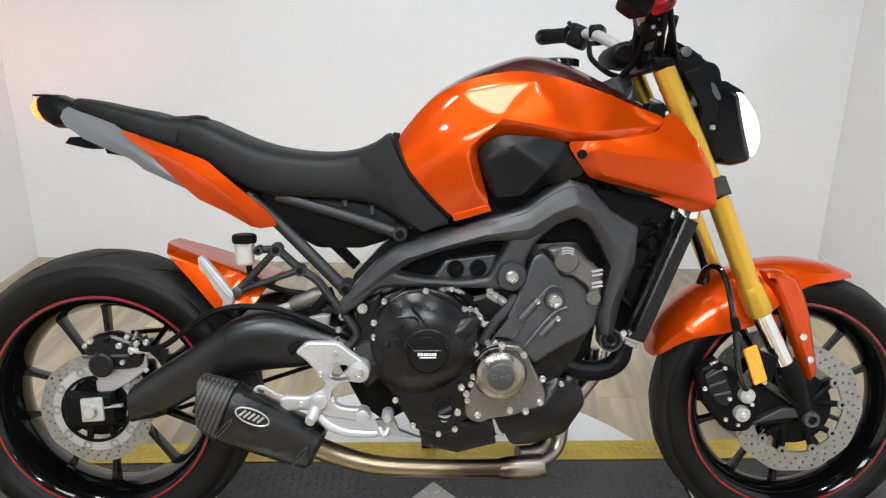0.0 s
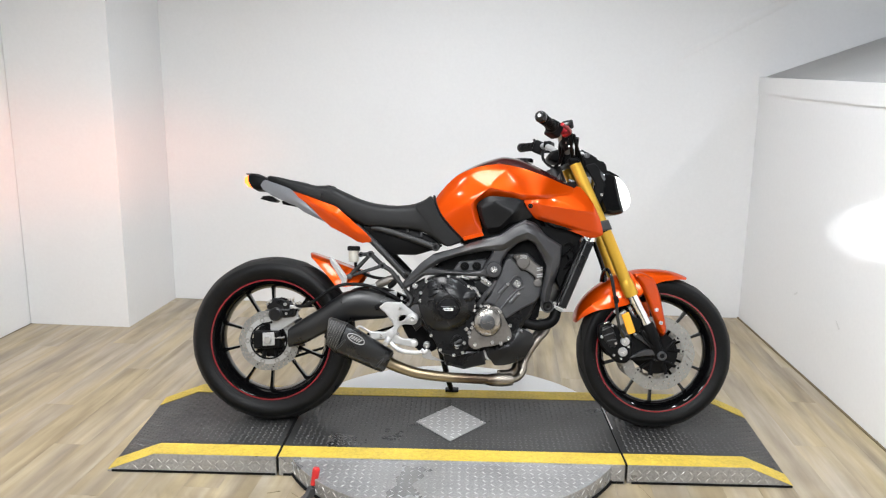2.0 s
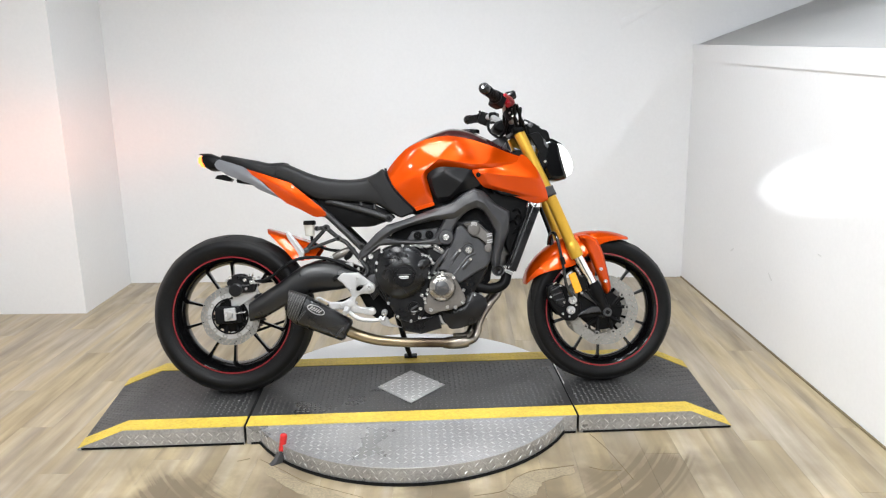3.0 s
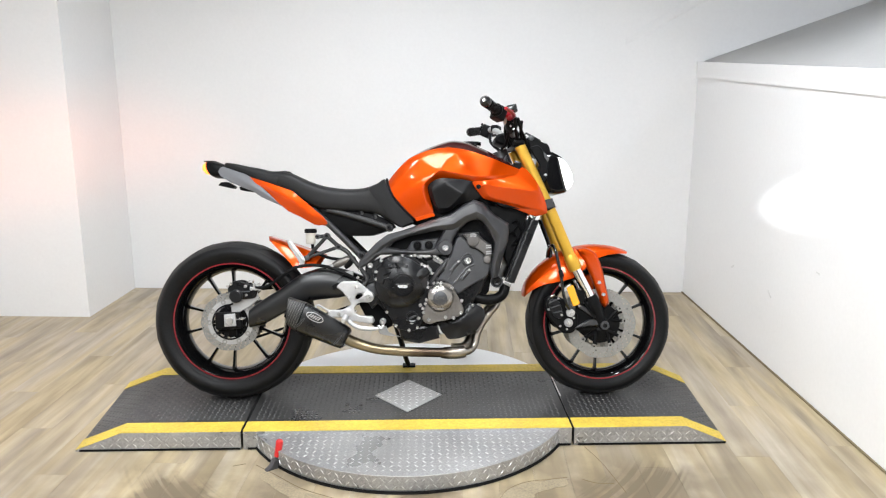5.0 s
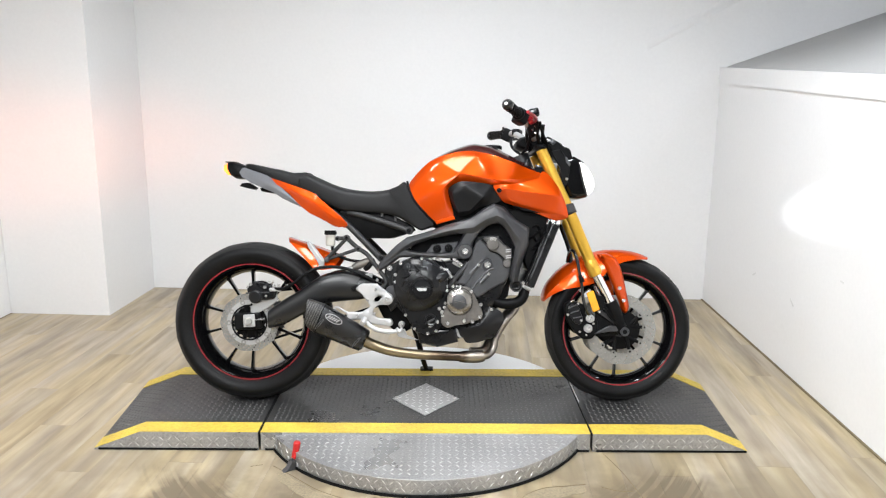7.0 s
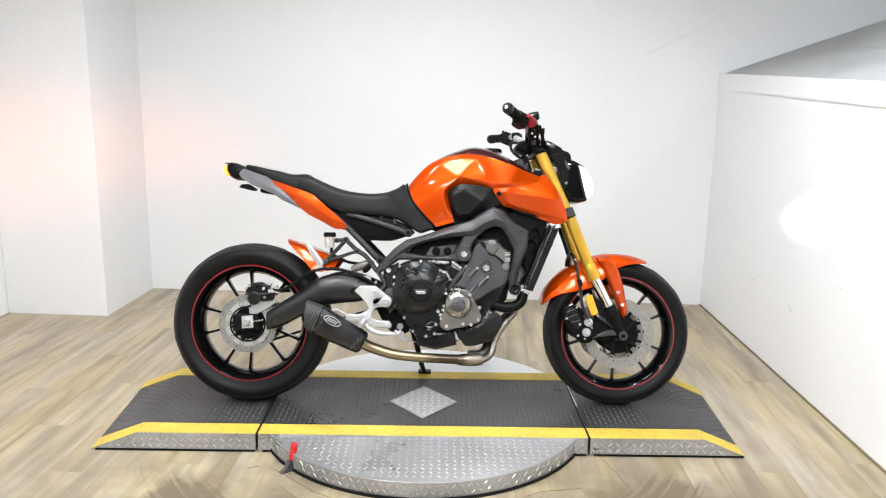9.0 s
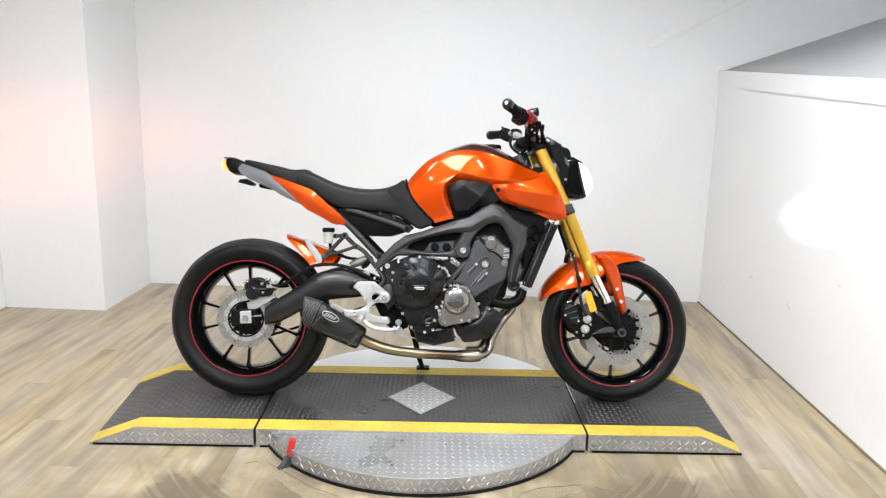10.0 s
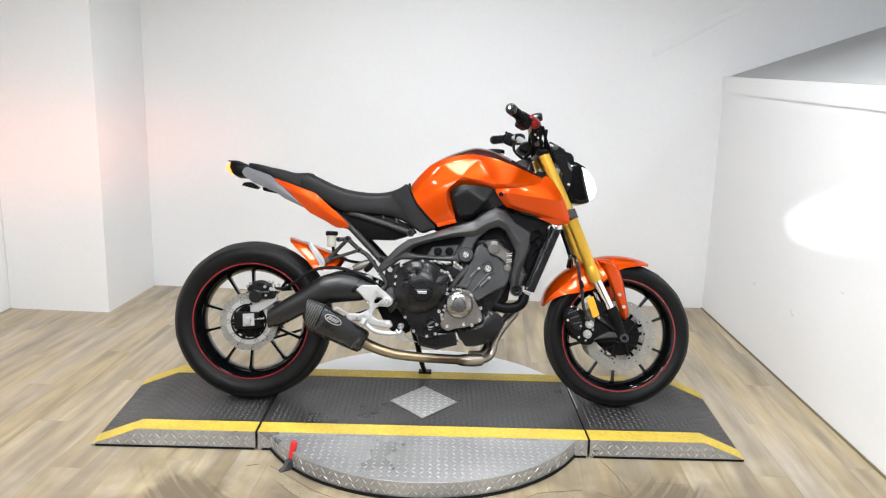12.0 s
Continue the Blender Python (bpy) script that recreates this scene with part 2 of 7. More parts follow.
RUBBER_DECK = material("worn black anti-slip coating", (0.030, 0.0295, 0.029), 0.36, tone=0.65, scale=3.5, fine=220, bump=0.3, wear=0.14, spec=0.5)
YELLOW = material("yellow safety paint", (0.58, 0.420, 0.058), 0.5, tone=0.28, scale=9, fine=90, bump=0.2)
# Dull black, also for dark joints, grooves and recesses.
DARKGAP = material("black rubber", (0.006, 0.006, 0.006), 0.9, spec=0.2)
ORANGE = material("metallic orange lacquer", (0.59, 0.060, 0.0007), 0.34, 0.56, coat=0.6, coat_rough=0.075, spec=0.1, tone=0.04, fine=900)
TYRE = material("tyre rubber", (0.0050, 0.0050, 0.0052), 0.46, tone=0.4, scale=14, bump=0.15, wear=0.12, spec=0.16)
TREAD = material("scrubbed tyre tread", (0.016, 0.0158, 0.0157), 0.58, tone=0.4, scale=18, fine=300, bump=0.3, spec=0.25)
RIMBLACK = material("gloss black wheel", (0.0028, 0.0028, 0.003), 0.15, 0.0, coat=0.45, coat_rough=0.05, spec=0.12)
RED = material("red pinstripe", (0.20, 0.005, 0.010), 0.3, coat=0.4)
DISC = material("drilled brake steel", (0.29, 0.285, 0.27), 0.34, 0.65, tone=0.18, scale=30)
MATT = material("satin black plastic", (0.0045, 0.0045, 0.0048), 0.40, tone=0.15, bump=0.1, fine=400, spec=0.09)
KNEE = material("black panel plastic", (0.006, 0.006, 0.0065), 0.38, tone=0.12, fine=500, bump=0.08, spec=0.22)
GLOSSB = material("gloss black plastic", (0.004, 0.004, 0.0045), 0.14, coat=0.4, spec=0.35)
VINYL = material("black seat vinyl", (0.0065, 0.0063, 0.0063), 0.5, tone=0.15, fine=500, bump=0.25, wear=0.05, spec=0.2)
VINYL2 = material("grey-black grained seat side", (0.0085, 0.0085, 0.009), 0.55, tone=0.12, fine=600, bump=0.3, spec=0.22)
FRAME = material("dark grey cast frame paint", (0.043, 0.043, 0.045), 0.38, 0.35, tone=0.12, scale=8, fine=500, bump=0.08)
ENGINE = material("satin black engine paint", (0.0052, 0.0052, 0.0058), 0.29, 0.1, tone=0.3, scale=12, bump=0.06, spec=0.36)
SWING = material("satin black swingarm paint", (0.0055, 0.0055, 0.0058), 0.30, 0.1, tone=0.2, scale=10, spec=0.6)
TUBING = material("powder-coated black tube", (0.0075, 0.0075, 0.0078), 0.50, 0.0, tone=0.2, scale=10, fine=500, bump=0.12, spec=0.5)
ENGGREY = material("dark grey engine casting", (0.072, 0.073, 0.077), 0.35, 0.45, tone=0.25, scale=14, fine=300, bump=0.12)
BRONZE = material("bronze-grey cover", (0.175, 0.162, 0.148), 0.40, 0.75, tone=0.2, scale=16)
HEADCAP = material("dark bronze head cover", (0.125, 0.118, 0.110), 0.38, 0.4, tone=0.2, scale=18)
SILVER = material("cast silver aluminium", (0.43, 0.428, 0.424), 0.40, 0.4, tone=0.16, scale=20, fine=260, bump=0.08)
CHROME = material("chromed steel", (0.80, 0.80, 0.80), 0.12, 1.0, tone=0.04)
CHROMEB = material("polished bronze-grey dome", (0.30, 0.283, 0.262), 0.27, 1.0, tone=0.12, scale=20)
BOLT = material("zinc bolt", (0.70, 0.69, 0.67), 0.28, 0.9, tone=0.1)
GOLD = material("gold anodised fork", (0.70, 0.42, 0.055), 0.34, 0.75, tone=0.06, scale=10)
GREYP = material("silver-grey tail plastic", (0.165, 0.170, 0.185), 0.40, 0.3, tone=0.05)
CARBON = carbon_material()
PIPE = heat_pipe_material()
MILK = material("milky reservoir plastic", (0.62, 0.60, 0.54), 0.35, tone=0.05, clear=0.35)
AMBER = material("amber reflector", (0.85, 0.36, 0.01), 0.22, coat=0.6)
TAILRED = material("lit orange-red tail lens", (0.7, 0.08, 0.02), 0.2, glow=(1.0, 0.20, 0.03), power=4.0)
LENS = material("lit headlight lens", (0.9, 0.9, 0.9), 0.1, glow=(1.0, 0.99, 0.97), power=3.0)
REDANO = material("red anodised lever", (0.34, 0.012, 0.02), 0.3, 0.5)
REDGRIP = material("red vinyl lever grip", (0.55, 0.02, 0.02), 0.35)
PALE = material("pale bared underlay", (0.25, 0.205, 0.135), 0.5, tone=0.4, scale=14)
WHITEMARK = material("white print", (0.75, 0.75, 0.75), 0.5)
GREYMARK = material("grey print", (0.30, 0.30, 0.30), 0.5)
LAMPGLOW = material("lamp diffuser", (0.9, 0.9, 0.9), 0.5, glow=(1.0, 0.95, 0.88), power=12.0)
MAROON = material("dark metallic maroon centre cover", (0.050, 0.012, 0.011), 0.22, 0.3, coat=1.0, coat_rough=0.06)


# ---- mesh helpers ----
def finish(bm, sharp=32):
    plane = bm.faces.layers.int.get("plane")
    bmesh.ops.recalc_face_normals(bm, faces=bm.faces)
    for f in bm.faces:
        f.smooth = not (plane and f[plane])
    for e in bm.edges:
        if len(e.link_faces) == 2:
            e.smooth = e.calc_face_angle(0) < radians(sharp)
    return bm


def part(name, bm, mat, parent=None, label="", sharp=32):
    if sharp:
        finish(bm, sharp)
    me = bpy.data.meshes.new(name)
    bm.to_mesh(me)
    bm.free()
    me.materials.append(mat)
    ob = new(name, me)
    ob.parent = parent
    if label:
        ob["label"] = label
    return ob


def share(name, me, parent, m=None, label=""):
    """Another object on a mesh that is already there."""
    ob = new(name, me)
    ob.parent = parent
    if m is not None:
        ob.matrix_basis = m
    if label:
        ob["label"] = label
    return ob


def thing(name, m=None, **tags):
    ob = new(name)
    ob.empty_display_size = 0.1
    if m is not None:
        ob.matrix_basis = m
    return tagged(ob, **tags)


def boxy(x0, x1, y0, y1, z0, z1, bevel=0.0, seg=2, bm=None):
    own = bmesh.new()
    bmesh.ops.create_cube(own, size=1)
    for v in own.verts:
        v.co = ((x0 + x1) / 2 + v.co.x * (x1 - x0), (y0 + y1) / 2 + v.co.y * (y1 - y0), (z0 + z1) / 2 + v.co.z * (z1 - z0))
    if bevel:
        bmesh.ops.bevel(own, geom=own.edges[:], offset=bevel, segments=seg, affect="EDGES", profile=0.6)
    return own if bm is None else merge(bm, own)


def merge(bm, other, m=None):
    """other's mesh into bm."""
    if m is not None:
        other.transform(m)
    me = bpy.data.meshes.new("tmp")
    other.to_mesh(me)
    other.free()
    bm.from_mesh(me)
    bpy.data.meshes.remove(me)
    return bm


def rounded(pts, r=0.01, n=3):
    """A closed outline with its corners rounded by about r."""
    out = []
    k = len(pts)
    for i, p in enumerate(pts):
        p, a, b = Vector(p), Vector(pts[i - 1]), Vector(pts[(i + 1) % k])
        da, db = min(r, (a - p).length * 0.45), min(r, (b - p).length * 0.45)
        p0, p1 = p + (a - p).normalized() * da, p + (b - p).normalized() * db
        for j in range(n + 1):
            t = j / n
            q = p0 * (1 - t) ** 2 + p * 2 * t * (1 - t) + p1 * t * t
            out.append((q.x, q.y))
    return out


def spline(pts, n=6, closed=False):
    """Catmull-Rom through points of any dimension."""
    pts = [Vector(p) for p in pts]
    k = len(pts)
    out = []
    for i in range(k if closed else k - 1):
        p0 = pts[i - 1] if (closed or i > 0) else pts[0] * 2 - pts[1]
        p1, p2 = pts[i], pts[(i + 1) % k]
        p3 = pts[(i + 2) % k] if (closed or i + 2 < k) else p2 * 2 - p1
        for j in range(n):
            t = j / n
            out.append(0.5 * (p1 * 2 + (p2 - p0) * t + (p0 * 2 - p1 * 5 + p2 * 4 - p3) * t * t + (p1 * 3 - p0 - p2 * 3 + p3) * t ** 3))
    if not closed:
        out.append(pts[-1])
    return out


def slab(outline, d0, d1, bevel=0.004, holes=(), r=0.0, seg=2):
    """A plate in the side plane: outline of (u, h), from lateral d0 to d1 (d counts towards the near side)."""
    loops = [rounded(outline, r) if r else list(outline)] + [rounded(h, r * 0.6) if r else list(h) for h in holes]
    flat = [Vector((p[0], p[1], 0)) for loop in loops for p in loop]
    tris = tessellate_polygon([[Vector((p[0], p[1], 0)) for p in loop] for loop in loops])
    bm = bmesh.new()
    near = [bm.verts.new((p.x, -d1, p.y)) for p in flat]
    far = [bm.verts.new((p.x, -d0, p.y)) for p in flat]
    for t in tris:
        try:
            bm.faces.new([near[i] for i in t])
            bm.faces.new([far[i] for i in reversed(t)])
        except ValueError:
            pass
    start, rim = 0, []
    for loop in loops:
        k = len(loop)
        for i in range(k):
            a, b = start + i, start + (i + 1) % k
            f = bm.faces.new([near[a], near[b], far[b], far[a]])
            rim.append(f)
        start += k
    bmesh.ops.recalc_face_normals(bm, faces=bm.faces)
    if bevel:
        edges = [e for e in bm.edges if len(e.link_faces) == 2 and sum(f in set(rim) for f in e.link_faces) == 1]
        bmesh.ops.bevel(bm, geom=edges, offset=bevel, segments=seg, affect="EDGES", profile=0.5)
    plane = bm.faces.layers.int.new("plane")
    for f in bm.faces:
        f.normal_update()
        f[plane] = int(abs(f.normal.y) > 0.9996)
    return bm


def inset(loop, by):
    """The loop moved inwards by a distance (outwards where by is negative)."""
    k = len(loop)
    area = sum(loop[i][0] * loop[(i + 1) % k][1] - loop[(i + 1) % k][0] * loop[i][1] for i in range(k))
    sgn = 1 if area > 0 else -1
    out = []
    for i in range(k):
        a, b, c = Vector(loop[i - 1][:2]), Vector(loop[i][:2]), Vector(loop[(i + 1) % k][:2])
        p, q = (b - a).normalized(), (c - b).normalized()
        n = Vector((-p.y - q.y, p.x + q.x)) * sgn
        n = n.normalized() if n.length > 1e-6 else Vector((-p.y, p.x)) * sgn
        cosine = max(n.dot(Vector((-p.y, p.x)) * sgn), 0.6)
        out.append(tuple(b + n * (by / cosine)))
    return out


def casting(outline, d0, d1, steps, holes=(), r=0.0):
    """A plate whose near face is rounded over its edges: steps are (inset, depth below d1)."""
    loops = [rounded(outline, r)] + [rounded(h, r * 0.6) for h in holes]
    loops = [[(p[0], p[1]) for p in l] for l in loops]
    bm = bmesh.new()
    stacks = []
    for q, l in enumerate(loops):
        rings = [[bm.verts.new((p[0], -d0, p[1])) for p in l]]
        for by, deep in steps:
            rings.append([bm.verts.new((p[0], -(d1 - deep), p[1])) for p in inset(l, by if q == 0 else -by)])
        for a, b in zip(rings, rings[1:]):
            for i in range(len(l)):
                bm.faces.new([a[i], a[(i + 1) % len(l)], b[(i + 1) % len(l)], b[i]])
        stacks.append(rings)
    plane = bm.faces.layers.int.new("plane")
    for end in (0, -1):
        flat = [v for s in stacks for v in s[end]]
        for t in tessellate_polygon([[Vector((v.co.x, v.co.z, 0)) for v in s[end]] for s in stacks]):
            try:
                bm.faces.new([flat[i] for i in t])[plane] = 1
            except ValueError:
                pass
    return bm


def pillow(outline, d0, d1, rise, centre=None, r=0.0, steps=5, power=2.0):
    """A plate whose near face is domed by rise over its rim at d1."""
    loop = rounded(outline, r) if r else list(outline)
    c = Vector(centre) if centre else sum((Vector(p) for p in loop), Vector((0, 0))) / len(loop)
    bm = bmesh.new()
    rings = [[bm.verts.new((p[0], -d0, p[1])) for p in loop]]
    for s in range(steps):
        k = 1 - s / steps
        k = k if s else 1.0
        lift = rise * (1 - k ** power)
        rings.append([bm.verts.new((c.x + (p[0] - c.x) * k, -(d1 + lift), c.y + (p[1] - c.y) * k)) for p in loop])
    top = bm.verts.new((c.x, -(d1 + rise), c.y))
    n = len(loop)
    for a, b in zip(rings, rings[1:]):
        for i in range(n):
            bm.faces.new([a[i], a[(i + 1) % n], b[(i + 1) % n], b[i]])
    for i in range(n):
        bm.faces.new([rings[-1][i], rings[-1][(i + 1) % n], top])
    bm.faces.new(list(reversed(rings[0])))
    return bm


def tube(pts, radius, sides=12, smooth=5, caps=True, bm=None, close=False):
    """A round tube along points; radius may be a list, one for each point."""
    pts = [Vector(p) for p in pts]
    rad = list(radius) if isinstance(radius, (list, tuple)) else [radius] * len(pts)
    if smooth:
        rad = [v.x for v in spline([(r, 0) for r in rad], smooth, close)]
        pts = spline(pts, smooth, close)
    bm = bm or bmesh.new()
    up = Vector((0.13, 0.41, 0.9)).normalized()
    rings = []
    for i, p in enumerate(pts):
        ahead = (pts[(i + 1) % len(pts)] - pts[i - 1]) if close else (pts[min(i + 1, len(pts) - 1)] - pts[max(i - 1, 0)])
        ahead.normalize()
        side = ahead.cross(up).normalized()
        up = side.cross(ahead).normalized()
        rings.append([bm.verts.new(p + rad[i] * (math.cos(a) * side + math.sin(a) * up)) for a in (2 * math.pi * k / sides for k in range(sides))])
    for a, b in zip(rings, rings[1:] + ([rings[0]] if close else [])):
        for k in range(sides):
            bm.faces.new([a[k], a[(k + 1) % sides], b[(k + 1) % sides], b[k]])
    if caps and not close:
        bm.faces.new(list(reversed(rings[0])))
        bm.faces.new(rings[-1])
    return bm


def turned(profile, seg=48, axis="Y", at=(0, 0, 0), bm=None, close=False):
    """A lathed form: profile of (radius, along the axis); axis Y runs across the motorcycle."""
    bm = bm or bmesh.new()
    rings = []
    for r, s in profile:
        ring = []
        for k in range(seg):
            a = 2 * math.pi * k / seg
            c = (r * math.cos(a), s, r * math.sin(a)) if axis == "Y" else (r * math.cos(a), r * math.sin(a), s)
            ring.append(bm.verts.new(Vector(c) + Vector(at)))
        rings.append(ring)
    pairs = list(zip(rings, rings[1:])) + ([(rings[-1], rings[0])] if close else [])
    for a, b in pairs:
        for k in range(seg):
            bm.faces.new([a[k], a[(k + 1) % seg], b[(k + 1) % seg], b[k]])
    if not close:
        for ring in (rings[0], rings[-1]):
            bm.faces.new(ring)
    return bm


def loft(sections, bm=None, caps=True):
    """Rings of equal count joined to a skin."""
    bm = bm or bmesh.new()
    rings = [[bm.verts.new(p) for p in s] for s in sections]
    n = len(rings[0])
    for a, b in zip(rings, rings[1:]):
        for k in range(n):
            bm.faces.new([a[k], a[(k + 1) % n], b[(k + 1) % n], b[k]])
    if caps:
        bm.faces.new(list(reversed(rings[0])))
        bm.faces.new(rings[-1])
    return bm


def squircle(u, half, z0, z1, n=20, p=2.6, lift=0.0):
    """A cross-section at u: half wide, from z0 to z1."""
    out = []
    for k in range(n):
        a = 2 * math.pi * (k + 0.5) / n
        c, s = math.cos(a), math.sin(a)
        x = math.copysign(abs(c) ** (2 / p), c) * half
        z = math.copysign(abs(s) ** (2 / p), s) * (z1 - z0) / 2
        out.append((u + lift * z, x, (z0 + z1) / 2 + z))
    return out


def shell(verts, faces, mat_thick=0.004, bevel=0.004, mirror=True, crease=13, soften=0, folds=None):
    """A body panel from a few corner points (u, d, h), on both sides where mirror is set."""
    bm = bmesh.new()
    vs = [bm.verts.new((u, -d, h)) for u, d, h in verts]
    for f in faces:
        bm.faces.new([vs[i] for i in f])
    bmesh.ops.recalc_face_normals(bm, faces=bm.faces)
    if sum(f.normal.y * f.calc_area() for f in bm.faces) > 0:
        bmesh.ops.reverse_faces(bm, faces=bm.faces)
    if folds is not None:
        layer = bm.edges.layers.int.new("fold")
        keys = {frozenset(p) for p in folds}
        index = {v: i for i, v in enumerate(vs)}
        for e in bm.edges:
            e[layer] = int(frozenset(index[v] for v in e.verts) in keys)
        held = [(e.verts[0].co.copy(), e.verts[1].co.copy()) for e in bm.edges if e[layer]]
        bmesh.ops.triangulate(bm, faces=bm.faces[:])
        bmesh.ops.subdivide_edges(bm, edges=bm.edges[:], cuts=7, use_grid_fill=True)
        on_fold = lambda v: any((v.co - a).cross(b - a).length < 1e-5 * (b - a).length and -1e-5 < (v.co - a).dot(b - a) < (b - a).length_squared + 1e-5 for a, b in held)
        free = [v for v in bm.verts if not v.is_boundary and not on_fold(v)]
        rim = {v: [e.other_vert(v) for e in v.link_edges if e.is_boundary] for v in bm.verts if v.is_boundary}
        for _ in range(7):                     # ease the outline's corners
            eased = {v: v.co * 0.5 + (n[0].co + n[1].co) * 0.25 for v, n in rim.items() if len(n) == 2}
            for v, co in eased.items():
                v.co = co
        for _ in range(14):
            bmesh.ops.smooth_vert(bm, verts=free, factor=0.5, use_axis_x=True, use_axis_y=True, use_axis_z=True)
        bmesh.ops.smooth_vert(bm, verts=[v for v in bm.verts if not v.is_boundary], factor=0.35, use_axis_x=True, use_axis_y=True, use_axis_z=True)
    elif soften:
        bmesh.ops.triangulate(bm, faces=bm.faces[:])
        bmesh.ops.subdivide_edges(bm, edges=bm.edges[:], cuts=6, use_grid_fill=True)
        for _ in range(soften):
            bmesh.ops.smooth_vert(bm, verts=[v for v in bm.verts if not v.is_boundary], factor=0.5, use_axis_x=True, use_axis_y=True, use_axis_z=True)
    elif bevel:
        edges = [e for e in bm.edges if len(e.link_faces) == 2 and e.calc_face_angle(0) > radians(crease)]
        bmesh.ops.bevel(bm, geom=edges, offset=bevel, segments=3, affect="EDGES", profile=0.5, clamp_overlap=True)
    bmesh.ops.solidify(bm, geom=bm.faces[:], thickness=mat_thick)
    if mirror:
        other = bm.copy()
        for v in other.verts:
            v.co.y = -v.co.y
        bmesh.ops.reverse_faces(other, faces=other.faces[:])
        merge(bm, other)
    return bm


def knob_mesh(name, mat, r=1.0, tall=0.9):
    """A socket-head bolt of unit radius that points to the near side."""
    bm = bmesh.new()
    turned([(1.0, 0.3), (1.0, -tall + 0.2), (0.85, -tall), (0.5, -tall), (0.45, -tall + 0.4)], 12, bm=bm)
    finish(bm)
    me = bpy.data.meshes.new(name)
    bm.to_mesh(me)
    bm.free()
    me.materials.append(mat)
    return me


# ---- the room ----
def wall(name, a, b, z0, z1, thick, label, mat=PAINT, z1b=None):
    """A wall from a to b (room plan); it thickens to its left."""
    a, b = Vector(a), Vector(b)
    n = Vector((-(b - a).y, (b - a).x)).normalized() * thick
    top = z1 if z1b is None else z1b
    bm = bmesh.new()
    lo = [bm.verts.new(room(p.x, p.y, z0)) for p in (a, b, b + n, a + n)]
    hi = [bm.verts.new(room(p.x, p.y, z)) for p, z in ((a, z1), (b, top), (b + n, top), (a + n, z1))]
    bm.faces.new(list(reversed(lo)))
    bm.faces.new(hi)
    for i in range(4):
        bm.faces.new([lo[i], lo[(i + 1) % 4], hi[(i + 1) % 4], hi[i]])
    return tagged(part(name, bm, mat), label, "wall", kind="structure")


HALF, LOWER = 1.405, 1.167      # height of the half wall at its back and front ends
wall("wall_north", (3.2, 1.85), (-2.62, 1.85), 0, CEIL, -0.12, "plain white painted back wall")
wall("wall_west", (-2.47, 1.97), (-2.47, -6.1), 0, CEIL, -0.12, "white painted side wall")
# Unseen wall, kept dark so that the motorcycle's reflections stay dark.
wall("wall_south", (-2.59, -6.1), (3.2, -6.1), 0, CEIL, -0.12, "dark unseen wall behind the camera", DARKWALL)
half_wall = wall("wall_east_half", (1.8795, -6.1), (1.595, 1.847), 0, LOWER - 0.004, -0.14, "white painted half wall with a cap trim", z1b=HALF - 0.004)
wall("wall_east_far", (3.2, -6.22), (3.2, 1.97), 0, CEIL, -0.1, "white painted wall beyond the half wall")
wall("wall_chase", (-1.89, 1.848), (-1.89, 1.24), 0, CEIL, -0.577, "white boxed chase in the back corner")

bm = bmesh.new()
v = []
for y, s, h in ((1.845, 0.0, HALF), (-6.09, 0.284, LOWER)):
    v.append([bm.verts.new(room(x + s, y, h + z)) for x, z in ((1.586, -0.086), (1.586, 0.006), (1.76, 0.006), (1.76, -0.004), (1.594, -0.004), (1.594, -0.086))])
for k in range(6):
    bm.faces.new([v[0][k], v[0][(k + 1) % 6], v[1][(k + 1) % 6], v[1][k]])
bm.faces.new(v[0])
bm.faces.new(list(reversed(v[1])))
tagged(part("trim", bm, PAINT), "white cap board along the half wall", "trim", kind="structure")

bm = bmesh.new()                # narrow raised sloping strip on the back wall, for a pale diagonal band
v = []
for x, z in ((1.16, 1.500), (2.80, 2.394)):
    v.append([bm.verts.new(room(x, y, z + dz)) for y, dz in ((1.851, 0.066), (1.8465, 0.052), (1.8450, 0.033), (1.8465, 0.014), (1.851, 0.0))])
for k in range(5):
    bm.faces.new([v[0][k], v[0][(k + 1) % 5], v[1][(k + 1) % 5], v[1][k]])
bm.faces.new(v[0])
bm.faces.new(list(reversed(v[1])))
tagged(part("trim", bm, PAINT, sharp=70), "narrow white sloping strip on the back wall", "trim", kind="structure")

bm = bmesh.new()                # sloping board over the stair, rising away from the half wall
v = [bm.verts.new(room(x, y, z)) for x, y, z in
     ((1.62, 1.846, HALF + 0.008), (3.19, 1.846, HALF + 0.57), (3.19, -6.09, LOWER + 0.57), (1.90, -6.09, LOWER + 0.008))]
bm.faces.new(v)
bmesh.ops.solidify(bm, geom=bm.faces[:], thickness=0.02)
tagged(part("bulkhead", bm, BULK), "grey sloping stair bulkhead above the half wall", "bulkhead", kind="structure")

bm = bmesh.new()
bm.faces.new([bm.verts.new(room(x, y, CEIL)) for x, y in ((-2.6, 1.98), (3.3, 1.98), (3.3, -6.25), (-2.6, -6.25))])
bmesh.ops.solidify(bm, geom=bm.faces[:], thickness=-0.1)
tagged(part("ceiling", bm, CEILING), "plain white ceiling", "ceiling", kind="structure")

bm = bmesh.new()                # dark strip along the half wall's foot, for the joint and its shade
v = [bm.verts.new(room(x, y, z)) for x, y in ((1.594, 1.845), (1.8785, -6.09), (1.8705, -6.09), (1.586, 1.845)) for z in (0.0012, 0.007)]
